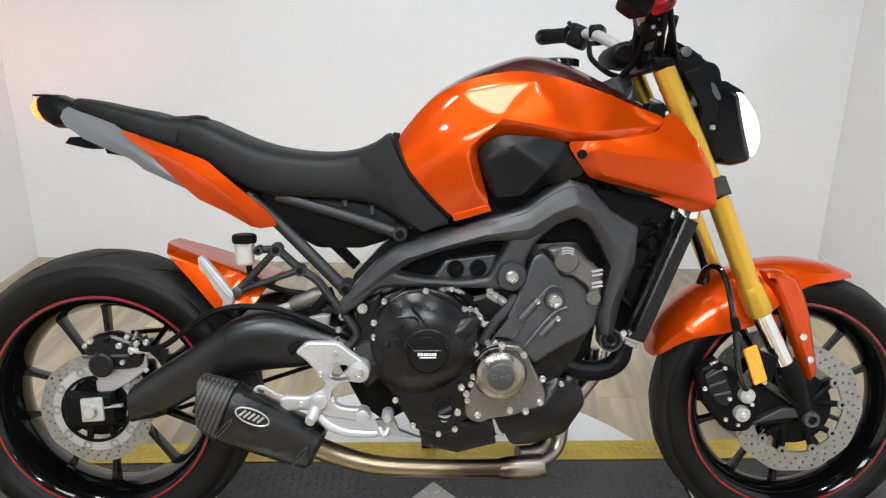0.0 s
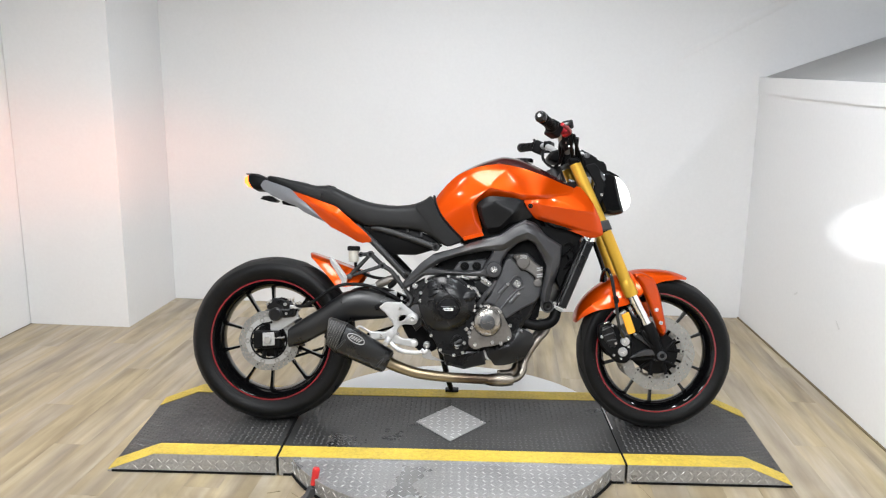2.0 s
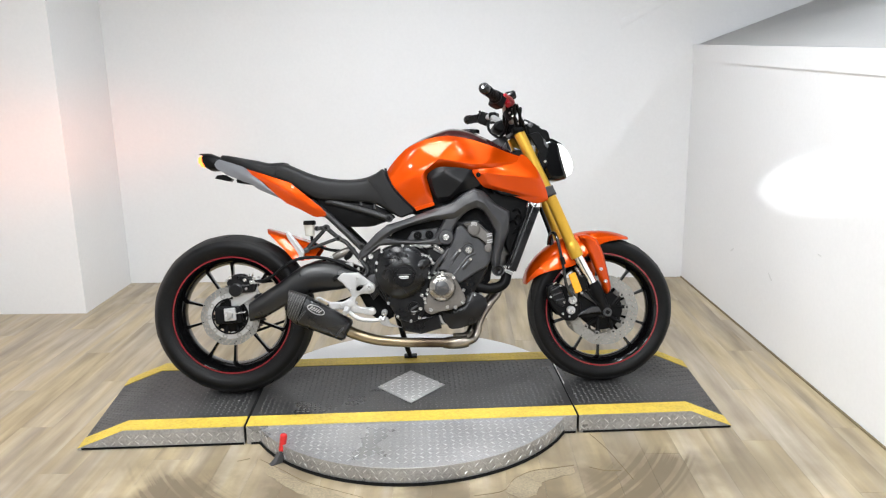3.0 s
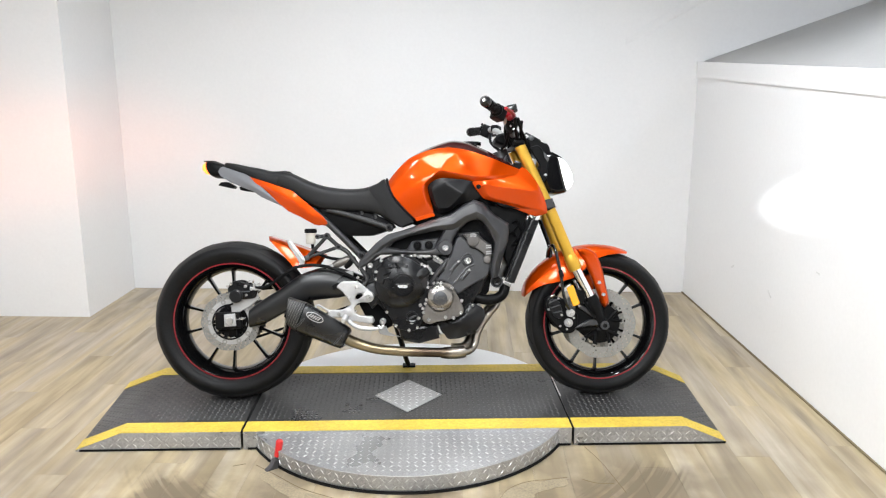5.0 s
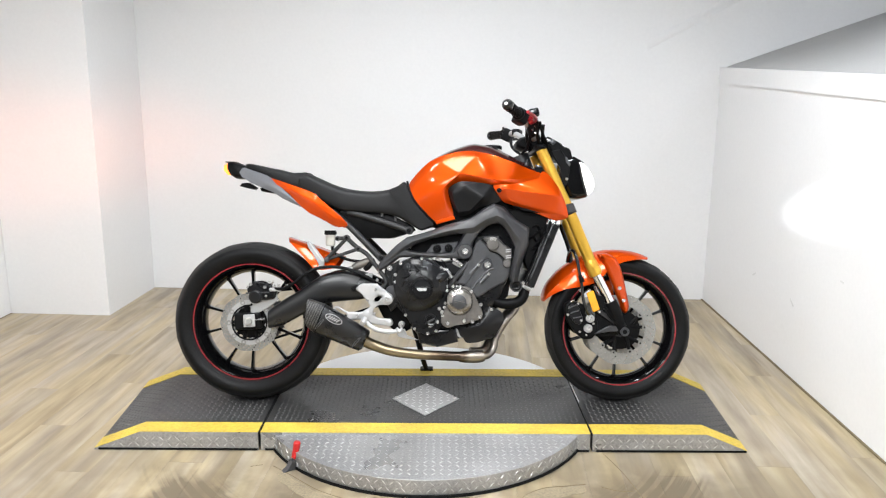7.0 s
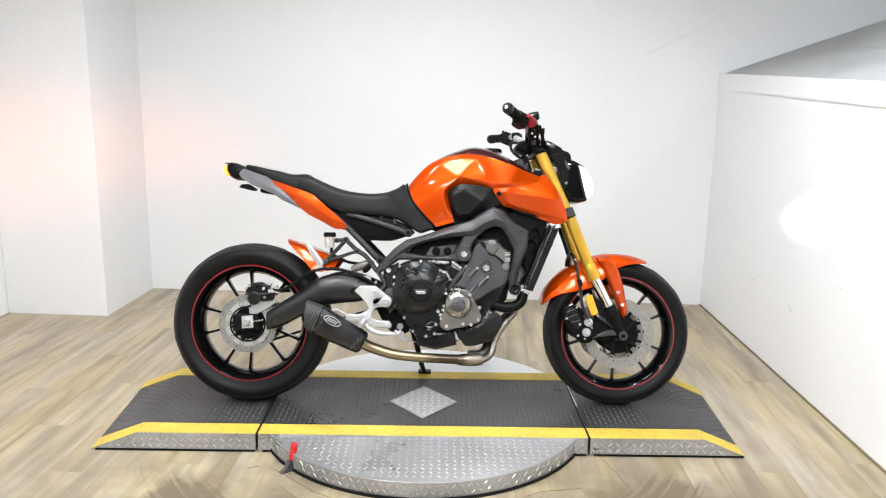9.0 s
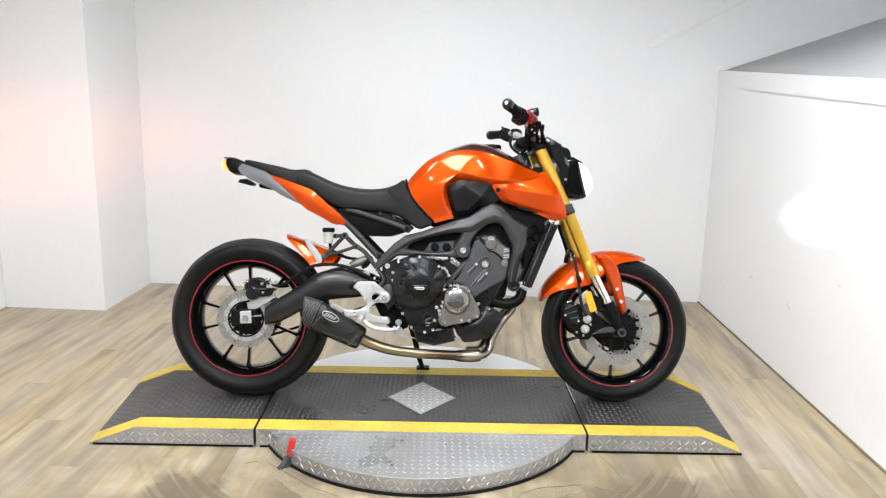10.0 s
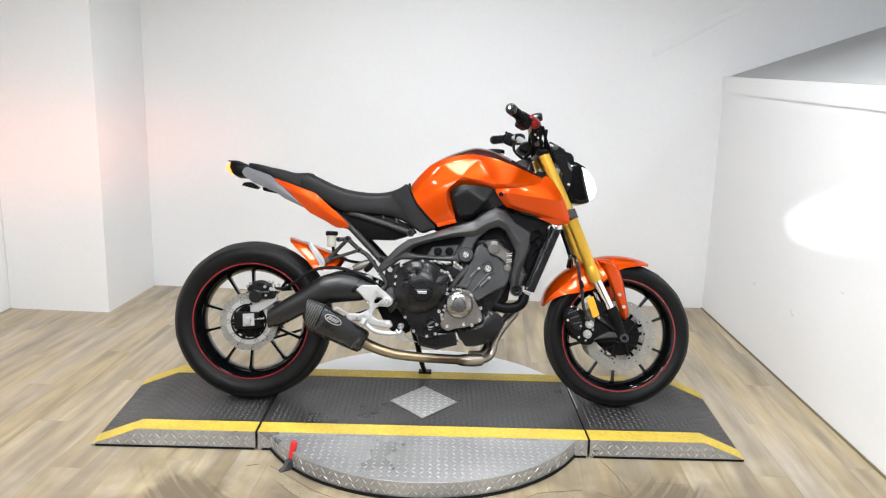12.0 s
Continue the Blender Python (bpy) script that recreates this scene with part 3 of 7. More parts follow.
for a, b, c, d in ((0, 2, 3, 1), (2, 4, 5, 3), (4, 6, 7, 5), (6, 0, 1, 7), (1, 3, 5, 7), (0, 6, 4, 2)):
    bm.faces.new([v[a], v[b], v[c], v[d]])
tagged(part("baseboard", bm, SUB), "thin dark strip for the shaded joint at the foot of the half wall", "baseboard", kind="structure")

# ceiling lamps, all out of view
for x, y, w, l, power in PANELS:
    p = room(x, y, CEIL)
    lamp = thing("ceiling_light", Matrix.Translation(p) @ Matrix.Rotation(ROOM, 4, "Z"), label="unseen flat white rectangular ceiling panel light", category="ceiling light", group="ceiling lights")
    bm = bmesh.new()
    for x0, x1, y0, y1 in ((-w / 2 - 0.02, w / 2 + 0.02, -l / 2 - 0.02, -l / 2), (-w / 2 - 0.02, w / 2 + 0.02, l / 2, l / 2 + 0.02), (-w / 2 - 0.02, -w / 2, -l / 2, l / 2), (w / 2, w / 2 + 0.02, -l / 2, l / 2)):
        boxy(x0, x1, y0, y1, -0.045, -0.001, bm=bm)
    part("frame", bm, PAINT, lamp)
    part("diffuser", boxy(-w / 2, w / 2, -l / 2, l / 2, -0.035, -0.004), LAMPGLOW, lamp)
    light = bpy.data.lights.new("panel", "AREA")
    light.shape, light.size, light.size_y, light.energy, light.color = "RECTANGLE", w, l, power, (0.885, 0.95, 1.035)
    o = new("panel", light)
    o.matrix_basis = Matrix.Translation(p + Vector((0, 0, -0.05))) @ Matrix.Rotation(ROOM, 4, "Z")
lamp_ring = None
for x, y, k in LAMPS:
    p = room(x, y, CEIL)
    lamp = thing("ceiling_light", Matrix.Translation(p), label="unseen round white surface-mounted ceiling light", category="ceiling light", group="ceiling lights")
    if lamp_ring is None:
        r1 = part("housing", turned([(0.105, 0.0), (0.105, -0.035), (0.098, -0.042), (0.085, -0.042), (0.085, 0.0)], 40, "Z", close=True), PAINT, lamp)
        r2 = part("diffuser", turned([(0.084, -0.02), (0.084, -0.036), (0.06, -0.039)], 40, "Z"), LAMPGLOW, lamp)
        lamp_ring = (r1.data, r2.data)
    else:
        share("housing", lamp_ring[0], lamp)
        share("diffuser", lamp_ring[1], lamp)
    light = bpy.data.lights.new("lamp", "AREA")
    light.shape, light.size, light.energy, light.color = "DISK", 0.16, LAMP_W * k, (0.885, 0.95, 1.035)
    o = new("lamp", light)
    o.matrix_basis = Matrix.Translation(p + Vector((0, 0, -0.05)))


# ---- turntable and platform ----
def lozenges(inside, x0, x1, y0, y1, pitch, z, size=0.5, height=0.0016):
    """Raised tread marks, set in alternating directions, as one mesh."""
    verts, faces = [], []
    nx, ny = int((x1 - x0) / pitch), int((y1 - y0) / pitch)
    for i in range(nx + 1):
        for j in range(ny + 1):
            x, y = x0 + (i + 0.5) * pitch, y0 + (j + 0.5) * pitch
            if not inside(x, y):
                continue
            a = radians(45 if (i + j) % 2 else -45)
            ca, sa, n = math.cos(a), math.sin(a), len(verts)
            l, w = pitch * size * 0.96, pitch * 0.10
            zz = z(x, y)
            for px, py, pz in ((-l, 0, 0), (0, -w, 0), (l, 0, 0), (0, w, 0), (-l * 0.55, 0, 1), (0, -w * 0.3, 1), (l * 0.55, 0, 1), (0, w * 0.3, 1)):
                verts.append((x + px * ca - py * sa, y + px * sa + py * ca, zz + pz * height - (0 if pz else 0.0004)))
            faces += [(n + 4, n + 5, n + 6, n + 7)] + [(n + k, n + (k + 1) % 4, n + 4 + (k + 1) % 4, n + 4 + k) for k in range(4)]
    me = bpy.data.meshes.new("tread")
    me.from_pydata(verts, [], faces)
    for p in me.polygons:
        p.use_smooth = True
    return me


def tread(parent, me, mat):
    me.materials.append(mat)
    o = new("tread", me)
    o.parent = parent
    return tagged(o, kind="stuff")


CX, CY, RAD = 0.010, 0.040, 0.632
NEAR, BACK = -0.268, 0.372      # edges of the platform
STRIPE = 0.083

table = thing("turntable", label="round aluminium tread-plate turntable under the platform", category="turntable")
part("plate", turned([(0.02, 0.0), (RAD - 0.001, 0.0), (RAD, 0.002), (RAD, 0.0632), (RAD - 0.0008, 0.064), (0.02, 0.064)], 128, "Z", (CX, CY, 0)), ALU, table)
part("skirt", turned([(RAD + 0.004, 0.0), (RAD + 0.004, 0.010), (RAD - 0.01, 0.010), (RAD - 0.01, 0.0)], 128, "Z", (CX, CY, 0.0005), close=True), DARKGAP, table, "black strip round the foot of the rim")
tread(table, lozenges(lambda x, y: math.hypot(x - CX, y - CY) < RAD - 0.014 and y < NEAR - 0.01, CX - RAD, CX + RAD, CY - RAD, CY + RAD, 0.0270, lambda x, y: 0.064 - 0.0012 * max(0.0, 1 - ((x + 0.10) / 0.24) ** 2 - ((y + 0.39) / 0.11) ** 2), 0.47), ALUTREAD)

# white painted segment of the plate behind the platform
bm = bmesh.new()
reach = math.acos((BACK + 0.004 - CY) / (RAD - 0.003))
arc = [(CX + (RAD - 0.003) * math.sin(reach * (k / 24 - 1)), CY + (RAD - 0.003) * math.cos(reach * (k / 24 - 1))) for k in range(49)]
top_v, low_v = [bm.verts.new((x, y, 0.0662)) for x, y in arc], [bm.verts.new((x, y, 0.0636)) for x, y in arc]
bm.faces.new(top_v)
bm.faces.new(list(reversed(low_v)))
for k in range(len(arc)):
    bm.faces.new([low_v[k], low_v[(k + 1) % len(arc)], top_v[(k + 1) % len(arc)], top_v[k]])
part("rear_plate", bm, WHITEPLATE, table, "white painted plate segment")

# tread marks round the rim
verts, faces = [], []
for k in range(150):
    for row in range(2):
        a0 = 2 * math.pi * (k + 0.5 * row) / 150
        t = radians(45 if (k + row) % 2 else -45)
        n = len(verts)
        for l, w, up in ((-0.012, 0, 0), (0, -0.0022, 0), (0.012, 0, 0), (0, 0.0022, 0), (-0.007, 0, 1), (0, -0.0008, 1), (0.007, 0, 1), (0, 0.0008, 1)):
            s, z = l * math.cos(t) - w * math.sin(t), l * math.sin(t) + w * math.cos(t)
            a, r = a0 + s / RAD, RAD + (0.0014 if up else -0.0003)
            verts.append((CX + r * math.cos(a), CY + r * math.sin(a), 0.024 + row * 0.024 + z))
        faces += [(n + 4, n + 5, n + 6, n + 7)] + [(n + q, n + (q + 1) % 4, n + 4 + (q + 1) % 4, n + 4 + q) for q in range(4)]
me = bpy.data.meshes.new("rim_tread")
me.from_pydata(verts, [], faces)
tread(table, me, ALUTREAD).name = "rim_tread"


def section(name, xs, zs, label, xs_back=None):
    """One piece of the platform: xs and zs are its long profile, deck, painted stripes, side plates."""
    top = thing(name, label=label, category="ramp platform", group="platform sections")
    xs_back = xs_back or xs

    def strip(y0, y1, lift, thick):
        bm = bmesh.new()
        rows = []
        for y in (y0, y1):
            t = (y - NEAR) / (BACK - NEAR)
            rows.append([(a + (b - a) * t, y, z) for a, b, z in zip(xs, xs_back, zs)])
        hi = [[bm.verts.new((x, y, z + lift)) for x, y, z in r] for r in rows]
        lo = [[bm.verts.new((x, y, max(z + lift - thick, 0.0005))) for x, y, z in r] for r in rows]
        k = len(xs)
        for i in range(k - 1):
            bm.faces.new([hi[0][i], hi[0][i + 1], hi[1][i + 1], hi[1][i]])
            bm.faces.new([lo[0][i + 1], lo[0][i], lo[1][i], lo[1][i + 1]])
            for q in (0, 1):
                bm.faces.new([hi[q][i], lo[q][i], lo[q][i + 1], hi[q][i + 1]])
        for i in (0, k - 1):
            bm.faces.new([hi[0][i], hi[1][i], lo[1][i], lo[0][i]])
        return bm

    part("deck", strip(NEAR + 0.004, BACK - 0.004, -0.002, 0.30), RUBBER_DECK, top)
    for y0, y1 in ((NEAR + 0.002, NEAR + STRIPE), (BACK - STRIPE, BACK - 0.002)):
        part("stripe", strip(y0, y1, 0.0008, 0.002), YELLOW, top, "yellow painted safety edge")
    for y0, y1 in ((NEAR, NEAR + 0.0035), (BACK - 0.0035, BACK)):
        part("side_plate", strip(y0, y1, -0.0005, 0.2), ALU, top, "bare aluminium side of tread plate")
    part("foot", boxy(min(xs) + 0.015, max(xs) - 0.003, NEAR - 0.003, NEAR + 0.01, 0.0008, 0.008), DARKGAP, top, "black strip at the floor")

    def height(x, y):
        t = (y - NEAR) / (BACK - NEAR)
        return float(np.interp(x, [a + (b - a) * t for a, b in zip(xs, xs_back)], zs))

    lo, hi = min(min(xs), min(xs_back)), max(max(xs), max(xs_back))
    def end(i, y):
        return xs[i] + (xs_back[i] - xs[i]) * (y - NEAR) / (BACK - NEAR)

    clear = lambda x, y: end(0, y) + 0.014 < x < end(-1, y) - 0.014 and NEAR + 0.006 < y < BACK - 0.006 and (abs(x - 0.004) / 0.146 + abs(y - 0.043) / 0.172) > 1
    deckm = lozenges(lambda x, y: clear(x, y) and NEAR + STRIPE + 0.008 < y < BACK - STRIPE - 0.008, lo, hi, NEAR, BACK, 0.0200, lambda x, y: height(x, y) - 0.002, 0.47, 0.0024)
    tread(top, deckm, DECKTREAD)
    yel = lozenges(lambda x, y: clear(x, y) and not (NEAR + STRIPE - 0.008 < y < BACK - STRIPE + 0.008), lo, hi, NEAR, BACK, 0.0185, lambda x, y: height(x, y) + 0.0006, 0.5, 0.0014)
    tread(top, yel, YELLOW).name = "stripe_tread"
    # marks on the near side plate
    verts, faces = [], []
    k = 0
    x = lo + 0.02
    while x < hi - 0.016:
        for z in (0.02, 0.044):
            if z + 0.012 < height(x, NEAR):
                t = radians(45 if k % 2 else -45)
                n = len(verts)
                for l, w, up in ((-0.013, 0, 0), (0, -0.0025, 0), (0.013, 0, 0), (0, 0.0025, 0), (-0.008, 0, 1), (0, -0.0008, 1), (0.008, 0, 1), (0, 0.0008, 1)):
                    verts.append((x + l * math.cos(t) - w * math.sin(t), NEAR - (0.0016 if up else -0.0003), z + l * math.sin(t) + w * math.cos(t)))
                faces += [(n + 4, n + 5, n + 6, n + 7)] + [(n + q, n + (q + 1) % 4, n + 4 + (q + 1) % 4, n + 4 + q) for q in range(4)]
            k += 1
        x += 0.029
        k += 1
    me = bpy.data.meshes.new("side_tread")
    me.from_pydata(verts, [], faces)
    tread(top, me, ALUTREAD).name = "side_tread"
    return top


centre = section("platform", (-0.590, 0.609), (DECK, DECK), "black anti-slip platform with yellow edges and a bare diamond")
bm = slab([(0.004 - 0.134, 0.042), (0.004, 0.042 - 0.158), (0.004 + 0.136, 0.044), (0.004, 0.042 + 0.160)], 0.0, 0.004, 0.001)
for v in bm.verts:
    v.co = (v.co.x, v.co.z, DECK - 0.002 - v.co.y * 0.9)
part("diamond_plate", bm, ALUPLAIN, centre, "bare aluminium diamond of tread plate")
tread(centre, lozenges(lambda x, y: (abs(x - 0.004) / 0.125 + abs(y - 0.043) / 0.148) < 1, -0.14, 0.15, -0.13, 0.21, 0.0275, lambda x, y: DECK + 0.0016, 0.50, 0.0018), ALUBRIGHT).name = "diamond_tread"
section("ramp", (-1.195, -1.028, -0.599), (0.006, DECK, DECK), "black ramp end with yellow edges and aluminium sides", (-1.232, -1.066, -0.607))
section("ramp", (0.618, 1.034, 1.186), (DECK, DECK, 0.006), "black ramp end with yellow edges and aluminium sides", (0.612, 1.078, 1.226))

for x0, x1, y0 in ((0.6165, 0.6130, 0.02), (-0.6035, -0.6065, 0.12)):      # bare metal edges beside the joints, bright strips only where they are lit
    bm = bmesh.new()
    edge = [bm.verts.new((px + w, py, z)) for z in (0.0660, 0.0708) for px, py, w in ((x0, y0, 0.0), (x0, y0, 0.003), (x1, BACK - STRIPE, 0.003), (x1, BACK - STRIPE, 0.0))]
    for q in ((0, 1, 2, 3), (7, 6, 5, 4), (0, 4, 5, 1), (1, 5, 6, 2), (2, 6, 7, 3), (3, 7, 4, 0)):
        bm.faces.new([edge[k] for k in q])
    part("edge_strip", bm, ALUBRIGHT, centre, "bare metal joint edge, bright where it is lit")

for x0, x1, x2, x3 in ((-0.600, -0.589, -0.588, -0.609), (0.608, 0.619, 0.614, 0.608)):      # black strips put in for the shade of the open joints
    bm = bmesh.new()
    top = [bm.verts.new((px, py, 0.0658)) for px, py in ((x0, NEAR + 0.001), (x1, NEAR + 0.001), (x2, BACK - 0.001), (x3, BACK - 0.001))]
    low = [bm.verts.new((v.co.x, v.co.y, 0.0645)) for v in top]
    bm.faces.new(top)
    bm.faces.new(list(reversed(low)))
    for i in range(4):
        bm.faces.new([low[i], low[(i + 1) % 4], top[(i + 1) % 4], top[i]])
    part("joint_dark", bm, DARKGAP, table, "black strip for the shaded joint gap")

SCREW = bpy.data.meshes.new("screw")
bm = bmesh.new()
turned([(0.0065, 0.0), (0.0065, 0.0012), (0.004, 0.0020), (0.0015, 0.0014)], 14, "Z", bm=bm)
finish(bm)
bm.to_mesh(SCREW)
bm.free()
SCREW.materials.append(BOLT)
for x, y in ((-0.112, 0.040), (-0.112, 0.052), (0.120, 0.040), (0.120, 0.052)):
    share("screw", SCREW, centre, Matrix.Translation((x, y, DECK + 0.0024)))
for a in (24, 32, 148, 156):
    share("screw", SCREW, table, Matrix.Translation((CX + 0.60 * math.cos(radians(a)), CY + 0.60 * math.sin(radians(a)), 0.0652)))

# release lever on the turntable's rim
lever = thing("release_lever", pose(-0.452, -0.405, 0, 0, 0, 35), label="small floor lever with a red grip beside the turntable", category="lever")
bmL = slab([(-0.035, 0.0), (0.035, 0.0), (0.024, 0.012), (0.012, 0.034), (-0.004, 0.034), (-0.016, 0.012)], -0.012, 0.012, 0.002)
part("bracket", bmL, ENGGREY, lever, "dull steel bracket")
part("arm", tube([(0.0, 0, 0.02), (0.012, 0, 0.05)], 0.006), ENGGREY, lever)
part("grip", tube([(0.010, 0, 0.040), (0.016, 0, 0.062), (0.022, 0, 0.090), (0.024, 0, 0.098)], [0.0105, 0.0115, 0.0125, 0.009]), REDGRIP, lever, "red vinyl grip")

# faint scuffs on the half wall
for k, (y, z, l, tilt) in enumerate(SCUFFS):
    bm = bmesh.new()
    ring = [(l * math.cos(a) * (1 + 0.25 * math.sin(3 * a + k)), 0.3 * l * math.sin(a) * (1 + 0.3 * math.cos(2 * a))) for a in (2 * math.pi * q / 22 for q in range(22))]
    for dx in (0.0015, 0.0006):
        vs = []
        for p, q in ring:
            yy, zz = y + p * math.cos(tilt) - q * math.sin(tilt), z + p * math.sin(tilt) + q * math.cos(tilt)
            vs.append(bm.verts.new(room(1.595 + 0.0358 * (1.847 - yy) - dx, yy, zz)))
        bm.faces.new(vs)
    bmesh.ops.bridge_loops(bm, edges=bm.edges[:])
    part("scuff", bm, SCUFF, half_wall, "faint grey rub mark")


# ---- the motorcycle: u forward, d towards the near side, h up, upright; the whole leans as one ----
bike = thing("motorcycle", pose(0, 0.05, DECK) @ Matrix.Rotation(-LEAN, 4, "X"),
             label="orange and black naked motorcycle leaning on its side stand", category="motorcycle")
BOLT_ME = knob_mesh("bolt", BOLT)
DARKBOLT_ME = knob_mesh("bolt", MATT)
FLIP = Matrix.Diagonal((1, -1, 1, 1))


def bolt(u, h, d, r=0.006, parent=None, dark=False):
    return share("bolt", DARKBOLT_ME if dark else BOLT_ME, parent or bike, Matrix.Translation((u, -d, h)) @ Matrix.Scale(r, 4))


def both(name, bm, mat, parent=None, label=""):
    """A part and its twin on the far side."""
    a = part(name, bm, mat, parent or bike, label)
    share(name, a.data, parent or bike, FLIP, label)
    return a


def at(u, d, h):
    return (u, -d, h)


BOBBIN_O = turned([(0.0045, 0.002), (0.0045, -0.003), (0.0095, -0.003), (0.0105, -0.0015), (0.0105, 0.002)], 16)
finish(BOBBIN_O)
BOBBIN_ME = bpy.data.meshes.new("bobbin")
BOBBIN_O.to_mesh(BOBBIN_ME)
BOBBIN_O.free()
BOBBIN_ME.materials.append(DISC)


# wheels
def wheel(name, c, r, half, spokes, rim_r, disc_r, disc_d, label, twin):
    cu, ch = c
    w = part(name, turned(
        [(rim_r + 0.006, half * 0.80), (rim_r + 0.004, half * 0.845), (rim_r - 0.003, half * 0.845), (rim_r - 0.011, half * 0.76), (rim_r - 0.021, half * 0.50), (rim_r - 0.030, half * 0.18), (rim_r - 0.030, -half * 0.18),
         (rim_r - 0.021, -half * 0.50), (rim_r - 0.011, -half * 0.76), (rim_r - 0.003, -half * 0.845), (rim_r + 0.004, -half * 0.845), (rim_r + 0.006, -half * 0.80), (rim_r - 0.004, 0)], 72, at=(cu, 0, ch), close=True), RIMBLACK, bike, label)
    dr = r - rim_r
    prof = [(p.x, p.y) for p in spline([(rim_r - 0.002, 0.76 * half), (rim_r + 0.10 * dr, 0.84 * half), (rim_r + 0.32 * dr, 0.97 * half), (rim_r + 0.55 * dr, 1.0 * half), (rim_r + 0.74 * dr, 0.87 * half), (rim_r + 0.90 * dr, 0.60 * half), (rim_r + 0.98 * dr, 0.28 * half), (r, 0.0)], 4)]
    prof += [(a, -b) for a, b in reversed(prof[:-1])]
    crown = lambda yy: float(np.interp(abs(yy), [b for _, b in sorted(((a, b) for a, b in prof if b >= 0 and a > rim_r + 0.5 * dr), key=lambda p: p[1])], [a for a, _ in sorted(((a, b) for a, b in prof if b >= 0 and a > rim_r + 0.5 * dr), key=lambda p: p[1])]))
    part("tyre", turned(prof, 96, at=(cu, 0, ch), close=True), TYRE, w, "black road tyre")
    band = [(a + 0.0007, b) for a, b in prof if abs(b) < 0.90 * half and a > rim_r + 0.6 * dr]
    part("tread", turned(band + [(a - 0.004, b) for a, b in reversed(band)], 96, at=(cu, 0, ch), close=True), TREAD, w, "dusty scrubbed tread")
    for s in (-1, 1):
        ridge = [(rim_r + 0.14 * dr, s * 0.882 * half), (rim_r + 0.17 * dr, s * 0.905 * half), (rim_r + 0.20 * dr, s * 0.912 * half), (rim_r + 0.20 * dr, s * 0.85 * half)]
        part("bead_ridge", turned(ridge, 96, at=(cu, 0, ch), close=True), TYRE, w)
    bm = bmesh.new()                          # grooves swept back over the crown
    for k in range(14):
        for side in (-1, 1):
            a0 = 2 * math.pi * (k + (0.5 if side > 0 else 0)) / 14
            pts = []
            for q in range(7):
                t = q / 6
                aa = a0 + side * 0 + 0.34 * t
                yy = side * half * (0.12 + 0.66 * t ** 1.3)
                rr = crown(yy) - 0.0004
                pts.append((cu + rr * math.cos(aa), yy, ch + rr * math.sin(aa)))
            tube(pts, [0.0008, 0.002, 0.0024, 0.0024, 0.0022, 0.0018, 0.0006], 6, 2, bm=bm)
    part("tread_groove", bm, DARKGAP, w)
    for s in (-1, 1):
        part("pinstripe", turned([(rim_r - 0.0005, s * half * 0.83), (rim_r - 0.0005, s * (half * 0.845 + 0.0008)), (rim_r + 0.0046, s * (half * 0.845 + 0.0008)), (rim_r + 0.0046, s * half * 0.83)], 96, at=(cu, 0, ch), close=True), RED, w, "red rim stripe")
    spoke_me = None
    for k in range(spokes):
        if spoke_me is None:
            bm = bmesh.new()
            secs = []
            for t in (0, 0.25, 0.5, 0.75, 0.88, 1.0):
                rr = 0.04 + (rim_r - 0.058) * t
                ww = 0.0042 + 0.009 * abs(t - 0.55) ** 2 + (0.004 if t > 0.95 else 0)
                dd = half * (0.12 + 0.04 * t)
                secs.append([(rr, -dd, -ww), (rr, -dd * 0.8, -ww * 1.1), (rr, dd * 0.8, -ww * 1.1), (rr, dd, -ww), (rr, dd, ww), (rr, dd * 0.8, ww * 1.1), (rr, -dd * 0.8, ww * 1.1), (rr, -dd, ww)])
            loft(secs, bm)
            finish(bm, 50)
            spoke_me = bpy.data.meshes.new("spoke")
            bm.to_mesh(spoke_me)
            bm.free()
            spoke_me.materials.append(RIMBLACK)
        share("spoke", spoke_me, w, Matrix.Translation((cu, 0, ch)) @ Matrix.Rotation(-radians(36 + 72 * (k // 2) + (15 if k % 2 else -15)), 4, "Y"))
    part("hub", turned([(0.052, -0.062), (0.056, -0.05), (0.046, -0.03), (0.046, 0.03), (0.056, 0.05), (0.052, 0.062)], 40, at=(cu, 0, ch)), RIMBLACK, w)
    # drilled discs
    for side in ((1, -1) if twin else (1,)):
        n, rings = 96, []
        bm = bmesh.new()
        ro, ri = disc_r, disc_r * (0.70 if twin else 0.72)
        wave = lambda a: 1 + 0.012 * math.cos(10 * a)
        loops = [[(cu + ro * wave(a) * math.cos(a), ch + ro * wave(a) * math.sin(a)) for a in (2 * math.pi * k / n for k in range(n))],
                 [(cu + ri * wave(a) * math.cos(a), ch + ri * wave(a) * math.sin(a)) for a in (2 * math.pi * k / n for k in range(n))]]
        holes = []
        nh = 30
        for k in range(nh):
            for q, rr in enumerate((0.95, 0.87, 0.79) if twin else (0.955, 0.885, 0.815)):
                a = 2 * math.pi * (k + 0.33 * q) / nh
                hu, hh = cu + ro * rr * math.cos(a), ch + ro * rr * math.sin(a)
                holes.append([(hu + 0.0029 * math.cos(b), hh + 0.0029 * math.sin(b)) for b in (2 * math.pi * j / 6 for j in range(6))])
        bm = slab(loops[0], disc_d - 0.005, disc_d, 0.0, [loops[1]] + holes)
        d = part("brake_disc", bm, DISC, w, "drilled steel brake disc")
        if side < 0:
            d.matrix_basis = FLIP
